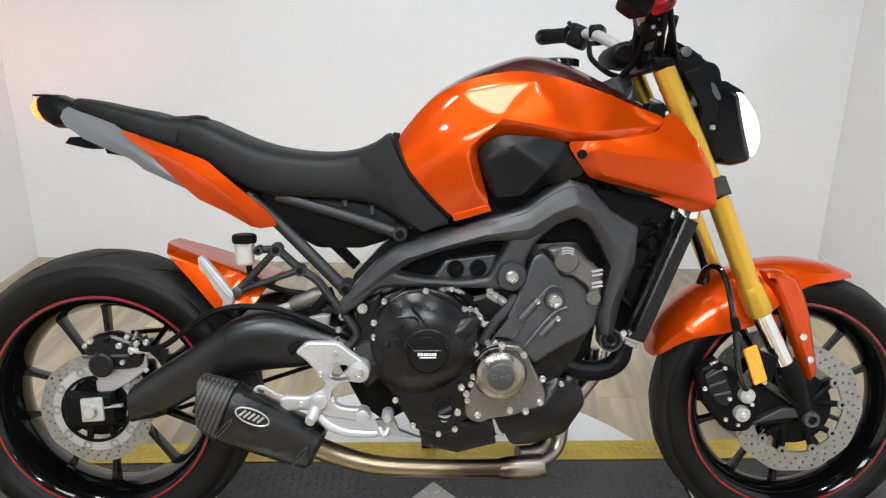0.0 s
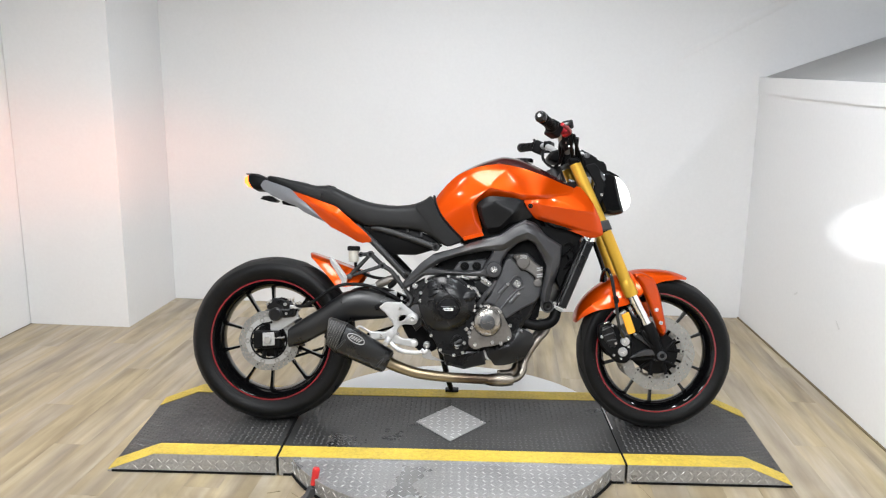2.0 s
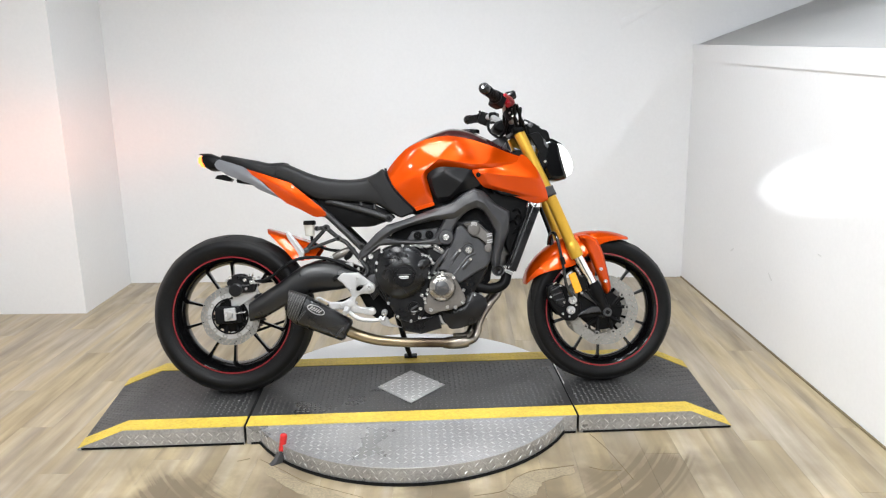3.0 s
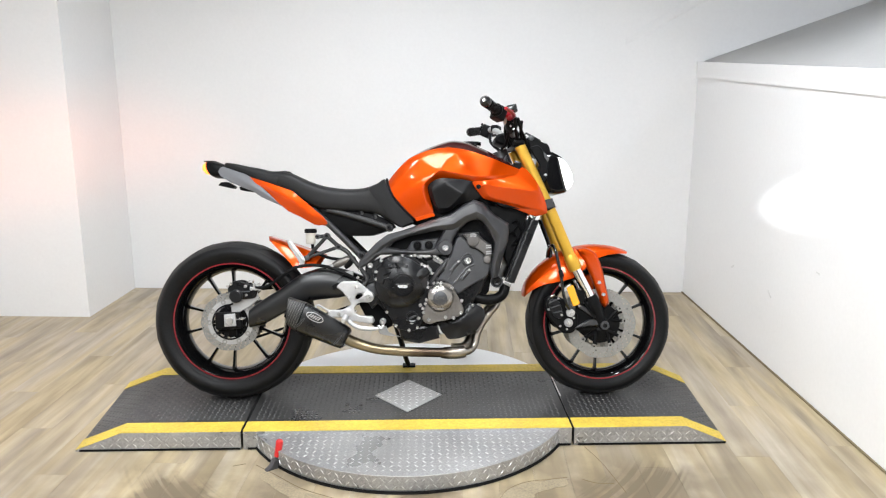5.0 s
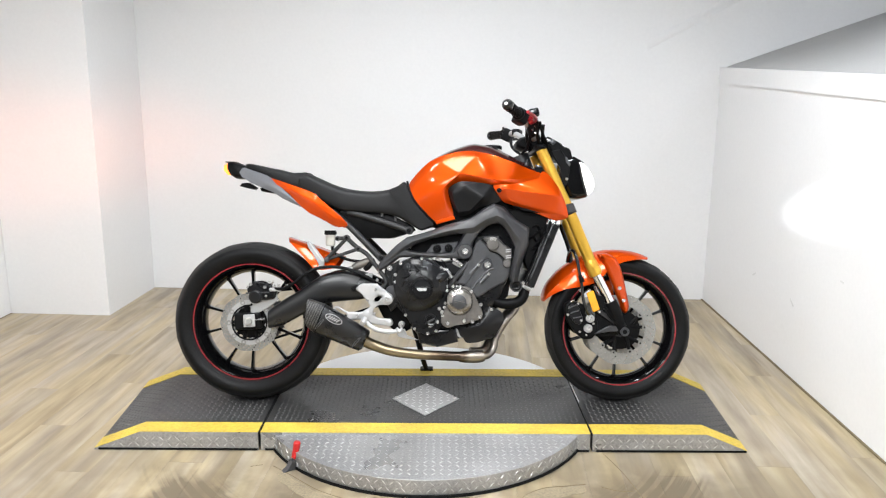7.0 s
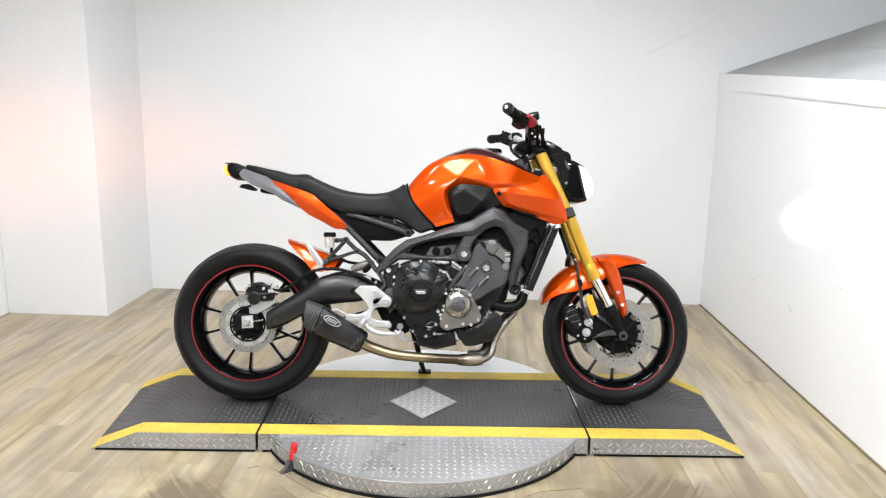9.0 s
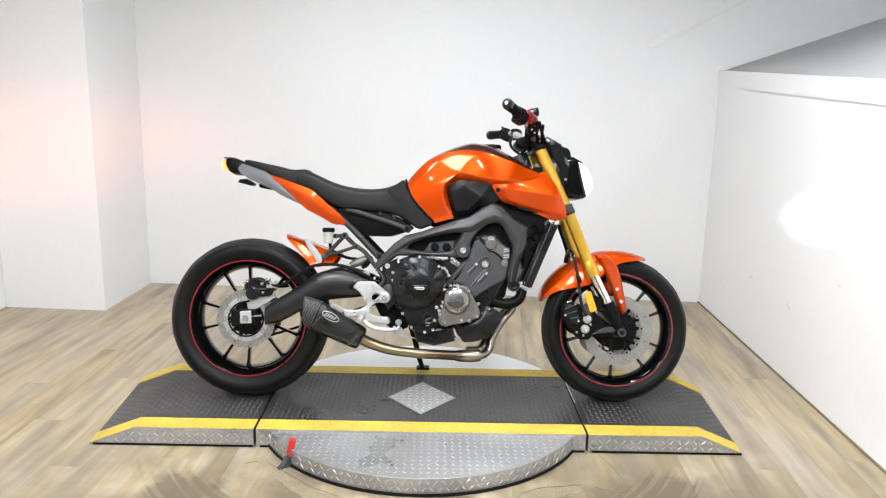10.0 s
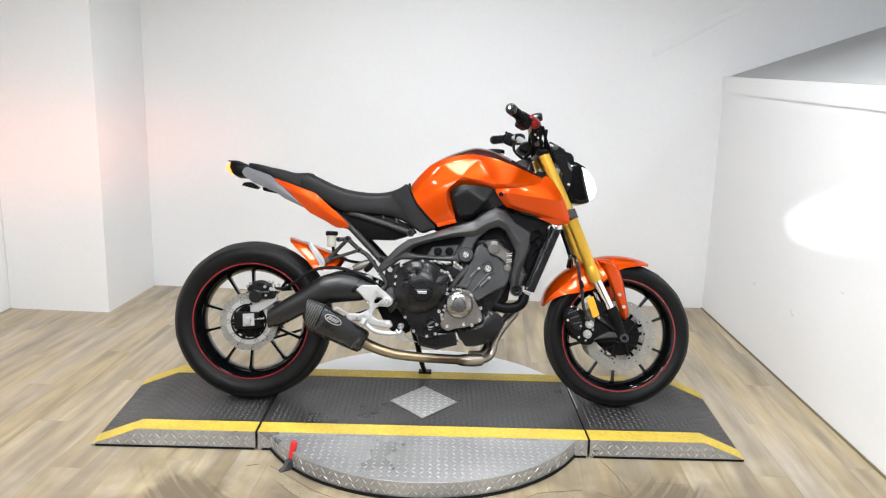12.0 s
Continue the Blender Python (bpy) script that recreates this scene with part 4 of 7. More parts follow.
        plate_o = part("carrier_plate", turned([(0.030, -(disc_d - 0.018)), (disc_r * (0.55 if twin else 0.52), -(disc_d - 0.018)), (disc_r * (0.57 if twin else 0.54), -(disc_d - 0.012)), (0.030, -(disc_d - 0.006))], 40, at=(cu, 0, ch), close=True), MATT, w)
        if side < 0:
            plate_o.matrix_basis = FLIP
        for k in range(5 if side > 0 else 0):
            a = 2 * math.pi * (k + 0.3) / 5
            bm = bmesh.new()
            for s in (-0.28, 0.28):
                tube([(cu + 0.040 * math.cos(a), -(disc_d - 0.016), ch + 0.040 * math.sin(a)), (cu + 0.7 * ri * math.cos(a + s * 0.8), -(disc_d - 0.008), ch + 0.7 * ri * math.sin(a + s * 0.8)), (cu + ri * 1.02 * math.cos(a + s), -(disc_d - 0.004), ch + ri * 1.02 * math.sin(a + s))], [0.011, 0.0075, 0.0060], 8, 0, bm=bm)
            c2 = part("disc_carrier", bm, MATT, w, "black disc carrier arm")
            if side < 0:
                c2.matrix_basis = FLIP
        for k in range(5):
            a = 2 * math.pi * (k + 0.3) / 5
            for s in (-0.28, 0.28):
                b = share("bobbin", BOBBIN_ME, w, Matrix.Translation((cu + ri * 0.985 * math.cos(a + s), -disc_d, ch + ri * 0.985 * math.sin(a + s))))
                if side < 0:
                    b.matrix_basis = FLIP @ b.matrix_basis
    if not twin:          # the plain silver inner ring with five lobes that carries the drilled band
        n = 80
        lobe = lambda a: 0.585 - 0.055 * max(0.0, math.cos(5 * a + 0.8)) ** 3
        part("disc_carrier", slab([(cu + disc_r * 0.775 * math.cos(a), ch + disc_r * 0.775 * math.sin(a)) for a in (2 * math.pi * k / n for k in range(n))], disc_d - 0.004, disc_d + 0.0025, 0.0,
                                  [[(cu + disc_r * lobe(a) * math.cos(a), ch + disc_r * lobe(a) * math.sin(a)) for a in (2 * math.pi * k / n for k in range(n))]]), SILVER, w, "plain silver inner ring of the disc")
    return w


RW, FW = (-0.682, 0.312), (0.772, 0.290)
rear = wheel("rear_wheel", RW, 0.312, 0.088, 10, 0.224, 0.113, 0.098, "gloss black ten-spoke rear wheel", False)
front = wheel("front_wheel", FW, 0.290, 0.060, 10, 0.221, 0.138, 0.072, "gloss black ten-spoke front wheel", True)

# fuel tank
TANK_FOOT = [(-0.068, 0.075, 0.857), (-0.059, 0.120, 0.827), (-0.039, 0.135, 0.788), (0.001, 0.138, 0.741), (0.037, 0.136, 0.705), (0.113, 0.138, 0.724), (0.098, 0.138, 0.774), (0.082, 0.140, 0.837), (0.131, 0.142, 0.864), (0.194, 0.144, 0.856), (0.252, 0.150, 0.850), (0.338, 0.150, 0.853), (0.415, 0.140, 0.863), (0.451, 0.120, 0.888)]      # lower edge, from the seat to the headstock
TANK_BROW = [(0.449, 0.105, 0.900), (0.401, 0.106, 0.916), (0.345, 0.106, 0.941), (0.301, 0.106, 0.956), (0.257, 0.106, 0.971), (0.202, 0.104, 0.983), (0.170, 0.102, 0.986), (0.126, 0.100, 0.982), (0.083, 0.097, 0.973), (0.040, 0.093, 0.957), (0.007, 0.088, 0.939), (-0.032, 0.080, 0.901)]      # upper edge, back along the centre cover
TANK_CREASE = [(0.055, 0.122, 0.943), (0.153, 0.132, 0.962), (0.132, 0.168, 0.894), (0.195, 0.142, 0.962), (0.272, 0.166, 0.867), (0.038, 0.156, 0.847), (0.004, 0.130, 0.881), (0.063, 0.160, 0.834), (0.081, 0.154, 0.762), (0.433, 0.130, 0.881)]      # corners of the pressed facets
T = TANK_FOOT + TANK_BROW + TANK_CREASE
TANK_REAR = [(25, 0, 1, 32), (24, 25, 32), (24, 32, 26, 23), (23, 26, 22), (22, 26, 27, 21), (21, 27, 20), (20, 27, 29, 19), (26, 28, 27), (32, 1, 2, 31), (32, 31, 28, 26)]
TANK_SIDE = [(31, 33, 28), (28, 33, 7, 8), (31, 2, 3, 33), (3, 34, 33), (3, 4, 34), (4, 5, 34), (34, 5, 6), (33, 34, 6, 7), (27, 28, 30, 29), (28, 8, 9, 30), (30, 9, 10)]
TANK_FRONT = [(19, 29, 18), (18, 29, 30, 17), (17, 30, 16), (16, 30, 35, 15), (15, 35, 14), (35, 13, 14), (30, 10, 11), (30, 11, 12, 35), (35, 12, 13)]
tank = part("fuel_tank", shell(T, TANK_REAR + TANK_SIDE + TANK_FRONT,
    0.004, 0.0, True, folds=[(26, 27), (26, 28), (27, 28), (27, 29), (29, 30), (30, 35), (33, 34), (28, 30), (33, 28)]), ORANGE, bike, "metallic orange faceted fuel tank")
part("tank_hem", slab([(0.036, 0.712), (0.110, 0.731), (0.115, 0.718), (0.043, 0.698)], 0.12, 0.141, 0.002), ORANGE, tank, "orange lower hem of the tank")
for s in (1, -1):
    part("tank_edge", tube([at(u, s * d, h) for u, d, h in [(-0.072, 0.080, 0.865), (-0.063, 0.122, 0.830), (-0.044, 0.137, 0.790), (-0.004, 0.140, 0.743), (0.034, 0.138, 0.705)]], 0.0045, 8), MATT, tank, "black rubber edge towards the seat")
# glossy dark cover along the ridge of the tank, with the filler lid
RIDGE = spline([(-0.032, 0.076, 0.897, 0.906), (0.007, 0.084, 0.935, 0.945), (0.039, 0.092, 0.953, 0.966), (0.083, 0.094, 0.968, 0.989), (0.126, 0.100, 0.978, 1.005), (0.168, 0.104, 0.981, 1.018), (0.201, 0.106, 0.978, 1.021), (0.255, 0.108, 0.966, 1.011), (0.299, 0.106, 0.951, 0.992), (0.344, 0.102, 0.936, 0.971), (0.401, 0.096, 0.912, 0.942), (0.455, 0.096, 0.895, 0.908)], 3)
secs = []
for u, hw, h, top in RIDGE:
    ring = [(u, -hw + 2 * hw * q / 16, h + (top - h) * (1 - abs(q / 8 - 1) ** 3.2)) for q in range(17)]
    secs.append(ring + [(u, hw * 0.96, h - 0.02), (u, -hw * 0.96, h - 0.02)])
cover = part("tank_cover", loft(secs), MAROON, bike, "glossy dark maroon cover along the tank ridge")
part("filler_lid", turned([(0.042, -0.012), (0.042, 0.002), (0.036, 0.005), (0.012, 0.006)], 36, "Z", (0.262, 0, 1.013)), GLOSSB, cover, "dark fuel filler lid")
part("side_trim", tube([at(*q) for q in [(0.429, 0.085, 0.933), (0.447, 0.084, 0.925), (0.465, 0.080, 0.912)]], [0.003, 0.006, 0.005], 8), GREYP, cover, "grey trim strip")

# black knee panel under the tank
K = [(0.079, 0.146, 0.834), (0.129, 0.158, 0.865), (0.206, 0.164, 0.859), (0.254, 0.160, 0.851), (0.262, 0.156, 0.825), (0.296, 0.148, 0.790), (0.236, 0.146, 0.771), (0.204, 0.142, 0.764),
     (0.172, 0.138, 0.735), (0.122, 0.136, 0.727), (0.150, 0.175, 0.846), (0.219, 0.178, 0.801), (0.171, 0.165, 0.750), (0.122, 0.160, 0.745), (0.101, 0.166, 0.822)]
both("knee_panel", shell(K, [(0, 1, 10, 14), (1, 2, 10), (2, 3, 11, 10), (3, 4, 11), (4, 5, 6, 11), (6, 7, 12, 11), (7, 8, 12), (8, 9, 13, 12), (9, 0, 14, 13), (10, 11, 12, 13, 14)], 0.004, 0.0, False, folds=[(10, 11), (11, 12), (12, 13), (13, 14), (14, 10), (3, 11), (2, 10)]), KNEE, bike, "satin black knee panel")

# orange air scoops
S = [(0.253, 0.160, 0.851), (0.302, 0.166, 0.852), (0.355, 0.168, 0.856), (0.408, 0.166, 0.865), (0.431, 0.160, 0.876), (0.444, 0.150, 0.905), (0.464, 0.148, 0.901), (0.508, 0.160, 0.844), (0.531, 0.164, 0.793), (0.552, 0.150, 0.726), (0.504, 0.142, 0.714), (0.481, 0.142, 0.722), (0.398, 0.142, 0.754), (0.315, 0.146, 0.779), (0.299, 0.150, 0.784), (0.272, 0.159, 0.819), (0.299, 0.184, 0.836), (0.510, 0.178, 0.808), (0.323, 0.168, 0.789), (0.526, 0.160, 0.736)]
both("air_scoop", shell(S, [(0, 1, 16, 15), (1, 2, 16), (2, 3, 17, 16), (3, 4, 7, 17), (4, 5, 6, 7), (7, 8, 17), (15, 16, 18, 14), (16, 17, 19, 18), (17, 8, 9, 19), (14, 18, 13), (13, 18, 12), (12, 18, 19, 11), (11, 19, 10), (10, 19, 9)],
             0.004, 0.0, False, folds=[(16, 17), (18, 19), (15, 16), (16, 18), (19, 9), (17, 8), (7, 17), (7, 8), (8, 9), (6, 7)]), ORANGE, bike, "orange air scoop beside the radiator")
bolt(0.2796, 0.8281, 0.174, 0.009, bike, True)
both("scoop_inner", slab([(0.30, 0.80), (0.52, 0.75), (0.50, 0.735), (0.37, 0.752)], 0.10, 0.148, 0.004), MATT, bike)

# seat
SEAT_RIM = ((0.0, 1.0), (0.40, 0.992), (0.66, 0.955), (0.82, 0.89), (0.92, 0.79), (0.97, 0.66), (0.99, 0.50), (1.0, 0.30), (1.0, 0.10), (0.985, 0.03), (0.94, 0.0))      # across, up


def seat_secs(rows):
    """Sections with a crowned top, a soft shoulder, a flat flank and a tight lower edge."""
    out = []
    for u, t, b, w in rows:
        half = [(w * x, b + (t - b) * z) for x, z in SEAT_RIM]
        out.append([(u, -y, z) for y, z in half] + [(u, y, z) for y, z in reversed(half[1:])])
    return out


rider = part("rider_seat", loft(seat_secs(spline([(-0.490, 0.901, 0.830, 0.102), (-0.455, 0.894, 0.817, 0.108), (-0.420, 0.879, 0.797, 0.114), (-0.370, 0.857, 0.768, 0.121), (-0.320, 0.841, 0.749, 0.128), (-0.260, 0.831, 0.745, 0.132), (-0.200, 0.829, 0.741, 0.133), (-0.150, 0.836, 0.737, 0.133), (-0.110, 0.852, 0.727, 0.134), (-0.085, 0.868, 0.713, 0.134), (-0.068, 0.848, 0.703, 0.137), (-0.050, 0.805, 0.692, 0.137), (-0.020, 0.764, 0.676, 0.137), (0.010, 0.731, 0.685, 0.137), (0.030, 0.711, 0.691, 0.137)], 3))), VINYL, bike, "black vinyl rider seat", 50)
both("seat_side", pillow([(-0.144, 0.825), (-0.110, 0.839), (-0.080, 0.862), (-0.069, 0.830), (-0.050, 0.793), (-0.010, 0.744), (0.032, 0.700), (-0.020, 0.677), (-0.065, 0.723), (-0.104, 0.777)], 0.125, 0.1375, 0.002, r=0.010), VINYL2, rider, "grained grey-black seat flank")
pillion = part("pillion_seat", loft(seat_secs(spline([(-0.712, 0.930, 0.912, 0.040), (-0.706, 0.936, 0.908, 0.058), (-0.670, 0.931, 0.903, 0.074), (-0.620, 0.920, 0.883, 0.086), (-0.570, 0.911, 0.858, 0.094), (-0.530, 0.901, 0.842, 0.098), (-0.500, 0.901, 0.832, 0.100), (-0.475, 0.903, 0.826, 0.101)], 3))), VINYL, bike, "black vinyl pillion seat", 50)
part("seam", tube([at(*q) for q in [(-0.494, 0.101, 0.849), (-0.492, 0.101, 0.862), (-0.488, 0.094, 0.877), (-0.480, 0.078, 0.889), (-0.470, 0.060, 0.895), (-0.458, 0.040, 0.896), (-0.450, 0.010, 0.889)]], 0.0026, 8), DARKGAP, pillion, "raised seam between the seats")

# tail
both("tail_fin", shell([(-0.734, 0.058, 0.898), (-0.724, 0.062, 0.913), (-0.713, 0.066, 0.917), (-0.665, 0.080, 0.901), (-0.617, 0.092, 0.885), (-0.599, 0.098, 0.871), (-0.547, 0.108, 0.826), (-0.485, 0.116, 0.771), (-0.457, 0.118, 0.753), (-0.484, 0.112, 0.763), (-0.520, 0.108, 0.779), (-0.558, 0.102, 0.796), (-0.587, 0.096, 0.817), (-0.617, 0.090, 0.828), (-0.650, 0.084, 0.842), (-0.683, 0.076, 0.855), (-0.702, 0.070, 0.868), (-0.724, 0.062, 0.881), (-0.676, 0.082, 0.884), (-0.600, 0.102, 0.845), (-0.522, 0.114, 0.795)],
                       [(0, 1, 18, 17), (1, 2, 18), (2, 3, 18), (3, 4, 19, 18), (4, 5, 19), (5, 6, 20, 19), (6, 7, 20), (7, 8, 9, 20), (20, 9, 10), (20, 10, 11), (19, 20, 11, 12), (19, 12, 13), (18, 19, 13, 14), (18, 14, 15), (18, 15, 16), (18, 16, 17)],
                       0.004, 0.003, False, soften=5), GREYP, bike, "silver-grey tail side fin")
both("tail_panel", shell([(-0.599, 0.104, 0.873), (-0.568, 0.110, 0.864), (-0.501, 0.122, 0.841), (-0.446, 0.131, 0.822), (-0.428, 0.134, 0.814), (-0.411, 0.137, 0.799), (-0.371, 0.140, 0.765), (-0.319, 0.140, 0.721), (-0.302, 0.138, 0.701), (-0.300, 0.134, 0.689), (-0.333, 0.128, 0.684), (-0.351, 0.126, 0.688), (-0.399, 0.122, 0.715), (-0.451, 0.120, 0.740), (-0.470, 0.118, 0.756), (-0.495, 0.117, 0.778), (-0.526, 0.116, 0.811), (-0.558, 0.113, 0.837), (-0.579, 0.108, 0.850), (-0.500, 0.128, 0.816), (-0.440, 0.138, 0.779), (-0.361, 0.141, 0.721)],
                         [(0, 1, 18), (1, 19, 17, 18), (1, 2, 19), (2, 3, 20, 19), (3, 4, 5, 20), (5, 6, 20), (6, 21, 20), (6, 7, 21), (7, 8, 21), (8, 9, 10, 21), (21, 10, 11), (21, 11, 12), (20, 21, 12, 13), (20, 13, 14), (20, 14, 15), (19, 20, 15, 16), (19, 16, 17)],
                         0.005, 0.004, False, soften=4), ORANGE, bike, "orange tail side panel")
part("undertail", loft([squircle(u, w, b, t, 16, 3.5) for u, t, b, w in ((-0.70, 0.915, 0.885, 0.05), (-0.62, 0.885, 0.838, 0.08), (-0.52, 0.85, 0.782, 0.095), (-0.42, 0.80, 0.724, 0.105), (-0.32, 0.745, 0.690, 0.11))]), MATT, bike, "black undertail tray")
tail = part("tail_light", loft([squircle(u, w, b, t, 16, 3.2) for u, t, b, w in ((-0.712, 0.926, 0.893, 0.050), (-0.730, 0.934, 0.876, 0.056), (-0.755, 0.944, 0.876, 0.055), (-0.776, 0.943, 0.888, 0.048), (-0.786, 0.940, 0.902, 0.042))]), MATT, bike, "black tail light housing")
part("lens", loft([squircle(u, w, b, t, 16, 3.0) for u, t, b, w in ((-0.770, 0.938, 0.888, 0.043), (-0.792, 0.937, 0.892, 0.040), (-0.803, 0.931, 0.904, 0.030))]), TAILRED, tail, "lit orange-red lens")
part("visor", boxy(-0.796, -0.760, -0.036, 0.036, 0.9395, 0.9430, 0.001), MATT, tail)
part("plate_bracket", slab([(-0.742, 0.846), (-0.732, 0.858), (-0.706, 0.860), (-0.676, 0.842), (-0.684, 0.834), (-0.700, 0.836)], -0.02, 0.03, 0.002), MATT, bike, "black stub of the number plate bracket")
part("plate_lamp", slab([(-0.655, 0.838), (-0.640, 0.842), (-0.605, 0.826), (-0.600, 0.818), (-0.650, 0.826)], -0.03, 0.05, 0.002), MATT, bike)

# black side cover and rear subframe
both("side_cover", pillow([(-0.335, 0.750), (-0.16, 0.748), (-0.06, 0.700), (-0.04, 0.676), (-0.095, 0.655), (-0.138, 0.642), (-0.226, 0.643), (-0.302, 0.688)], 0.06, 0.105, 0.008, r=0.01), MATT, bike, "black plastic side cover")
both("subframe", tube([at(-0.36, 0.108, 0.748), at(-0.300, 0.116, 0.694), at(-0.24, 0.128, 0.636), at(-0.171, 0.134, 0.566)], 0.0125, 14), TUBING, bike, "black steel subframe tube")
both("subframe_rail", tube([at(-0.30, 0.112, 0.742), at(-0.255, 0.122, 0.733), at(-0.15, 0.128, 0.702), at(-0.058, 0.132, 0.671)], 0.0115, 12), TUBING, bike, "black steel seat rail")
for u, h, d in ((-0.168, 0.567, 0.150), (-0.062, 0.674, 0.143)):
    part("lug", turned([(0.0135, -d), (0.0155, -d + 0.006), (0.0155, -d + 0.05)], 24, at=(u, 0, h)), TUBING, bike)
    bolt(u, h, d, 0.008, None, True)
for u, h in ((-0.168, 0.738), (-0.116, 0.722)):
    part("stud", tube([at(u, 0.118, h - 0.012), at(u - 0.001, 0.118, h + 0.006)], 0.006, 8, 0), FRAME, bike)
PEG, ELBOW, EYE_LUG, PIN = (-0.3024, 0.6431), (-0.2574, 0.6016), (-0.3375, 0.6409), (-0.3812, 0.5592)
brk = part("footpeg_bracket", tube([at(PIN[0], 0.122, PIN[1]), at(PEG[0], 0.120, PEG[1])], [0.0085, 0.0070], 10, 0), TUBING, bike, "black pillion footpeg hanger")
for a, b, r in ((PIN, ELBOW, 0.0065), (PEG, ELBOW, 0.0085), (PEG, EYE_LUG, 0.0075)):
    part("strut", tube([at(a[0], 0.122, a[1]), at(b[0], 0.122, b[1])], r, 10, 0), TUBING, brk)
for (u, h), r in ((PEG, 0.0125), (ELBOW, 0.0115), (EYE_LUG, 0.0095)):
    part("lug", turned([(r * 0.55, -0.1355), (r * 0.62, -0.138), (r * 0.92, -0.138), (r, -0.135), (r, -0.112)], 24, at=(u, 0, h)), FRAME, brk)
    bolt(u, h, 0.136, r * 0.5, brk, True)
part("pin", turned([(0.006, -0.136), (0.0105, -0.134), (0.0105, -0.105)], 18, at=(PIN[0], 0, PIN[1])), FRAME, brk)
part("stay", slab([(-0.454, 0.627), (-0.447, 0.632), (-0.438, 0.624), (-0.411, 0.590), (-0.386, 0.556), (-0.390, 0.533), (-0.402, 0.524), (-0.411, 0.526), (-0.408, 0.542), (-0.425, 0.569), (-0.451, 0.610)], 0.120, 0.138, 0.003, r=0.004), SILVER, brk, "silver folded footpeg")
part("stay_rib", tube([at(*q) for q in [(-0.446, 0.140, 0.625), (-0.421, 0.140, 0.589), (-0.394, 0.140, 0.551)]], 0.0035, 8, 0), SILVER, brk)
mcyl = part("master_cylinder", tube([at(*q) for q in [(-0.279, 0.116, 0.528), (-0.263, 0.116, 0.536), (-0.229, 0.116, 0.550), (-0.211, 0.116, 0.557)]], [0.012, 0.0155, 0.0155, 0.012], 16, 0), BRONZE, bike, "grey rear brake cylinder")
part("push_rod", tube([at(*q) for q in [(-0.306, 0.112, 0.520), (-0.290, 0.114, 0.523), (-0.274, 0.116, 0.531)]], [0.008, 0.0105, 0.007], 12, 0), SILVER, mcyl)
part("boot", tube([at(*q) for q in [(-0.234, 0.118, 0.521), (-0.222, 0.120, 0.532), (-0.206, 0.120, 0.553), (-0.195, 0.118, 0.559)]], [0.008, 0.012, 0.012, 0.008], 12, 2), MATT, mcyl, "black rubber boot")
part("clevis", slab([(-0.247, 0.501), (-0.220, 0.507), (-0.204, 0.506), (-0.206, 0.484), (-0.225, 0.486), (-0.241, 0.490)], 0.090, 0.108, 0.003), SILVER, bike, "bare brake clevis plate")
for u, h in ((-0.184, 0.483), (-0.186, 0.465)):
    bolt(u, h, 0.135, 0.0058)

# rear brake reservoir
res = part("brake_reservoir", loft([[(-0.366 + 0.0195 * math.cos(a) * k, -0.12 + 0.0195 * math.sin(a) * k, z) for a in (2 * math.pi * q / 20 for q in range(20))] for z, k in ((0.612, 0.80), (0.616, 0.95), (0.655, 1.0))]), MILK, bike, "milky brake fluid reservoir")
part("cap", turned([(0.0225, 0.0), (0.0225, 0.015), (0.020, 0.017)], 28, "Z", (-0.366, -0.12, 0.655)), MATT, res, "black ribbed cap")
for k in range(18):
    a = 2 * math.pi * k / 18
    part("cap_rib", tube([(-0.366 + 0.0225 * math.cos(a), -0.12 + 0.0225 * math.sin(a), 0.657), (-0.366 + 0.0225 * math.cos(a), -0.12 + 0.0225 * math.sin(a), 0.668)], 0.0014, 5, 0), MATT, res)
part("hose", tube([at(-0.36, 0.12, 0.618), at(-0.352, 0.115, 0.585), at(-0.30, 0.112, 0.56), at(-0.25, 0.115, 0.552)], 0.006, 8), MATT, res)

# main frame
FRAME_OUT = [(-0.180, 0.545), (-0.113, 0.616), (-0.070, 0.648), (-0.005, 0.665), (0.103, 0.702), (0.178, 0.726), (0.222, 0.760), (0.263, 0.779), (0.301, 0.767), (0.345, 0.720), (0.398, 0.688), (0.395, 0.620), (0.370, 0.548), (0.356, 0.482), (0.328, 0.480),
             (0.322, 0.514), (0.334, 0.552), (0.345, 0.612), (0.322, 0.656), (0.303, 0.690), (0.281, 0.706), (0.245, 0.698), (0.203, 0.662), (0.181, 0.625), (0.179, 0.584), (0.155, 0.566), (0.10, 0.568), (-0.005, 0.572), (-0.100, 0.570), (-0.150, 0.53), (-0.178, 0.512)]
HOLE = [(-0.072, 0.601), (-0.035, 0.622), (0.020, 0.642), (0.088, 0.656), (0.150, 0.668), (0.134, 0.636), (0.106, 0.592), (0.050, 0.586), (-0.02, 0.591)]
frame_o = both("main_frame", casting(FRAME_OUT, 0.112, 0.160, [(0.0, 0.012), (0.0015, 0.006), (0.005, 0.002), (0.009, 0.0)], [HOLE], 0.012), FRAME, bike, "dark grey cast aluminium main frame")
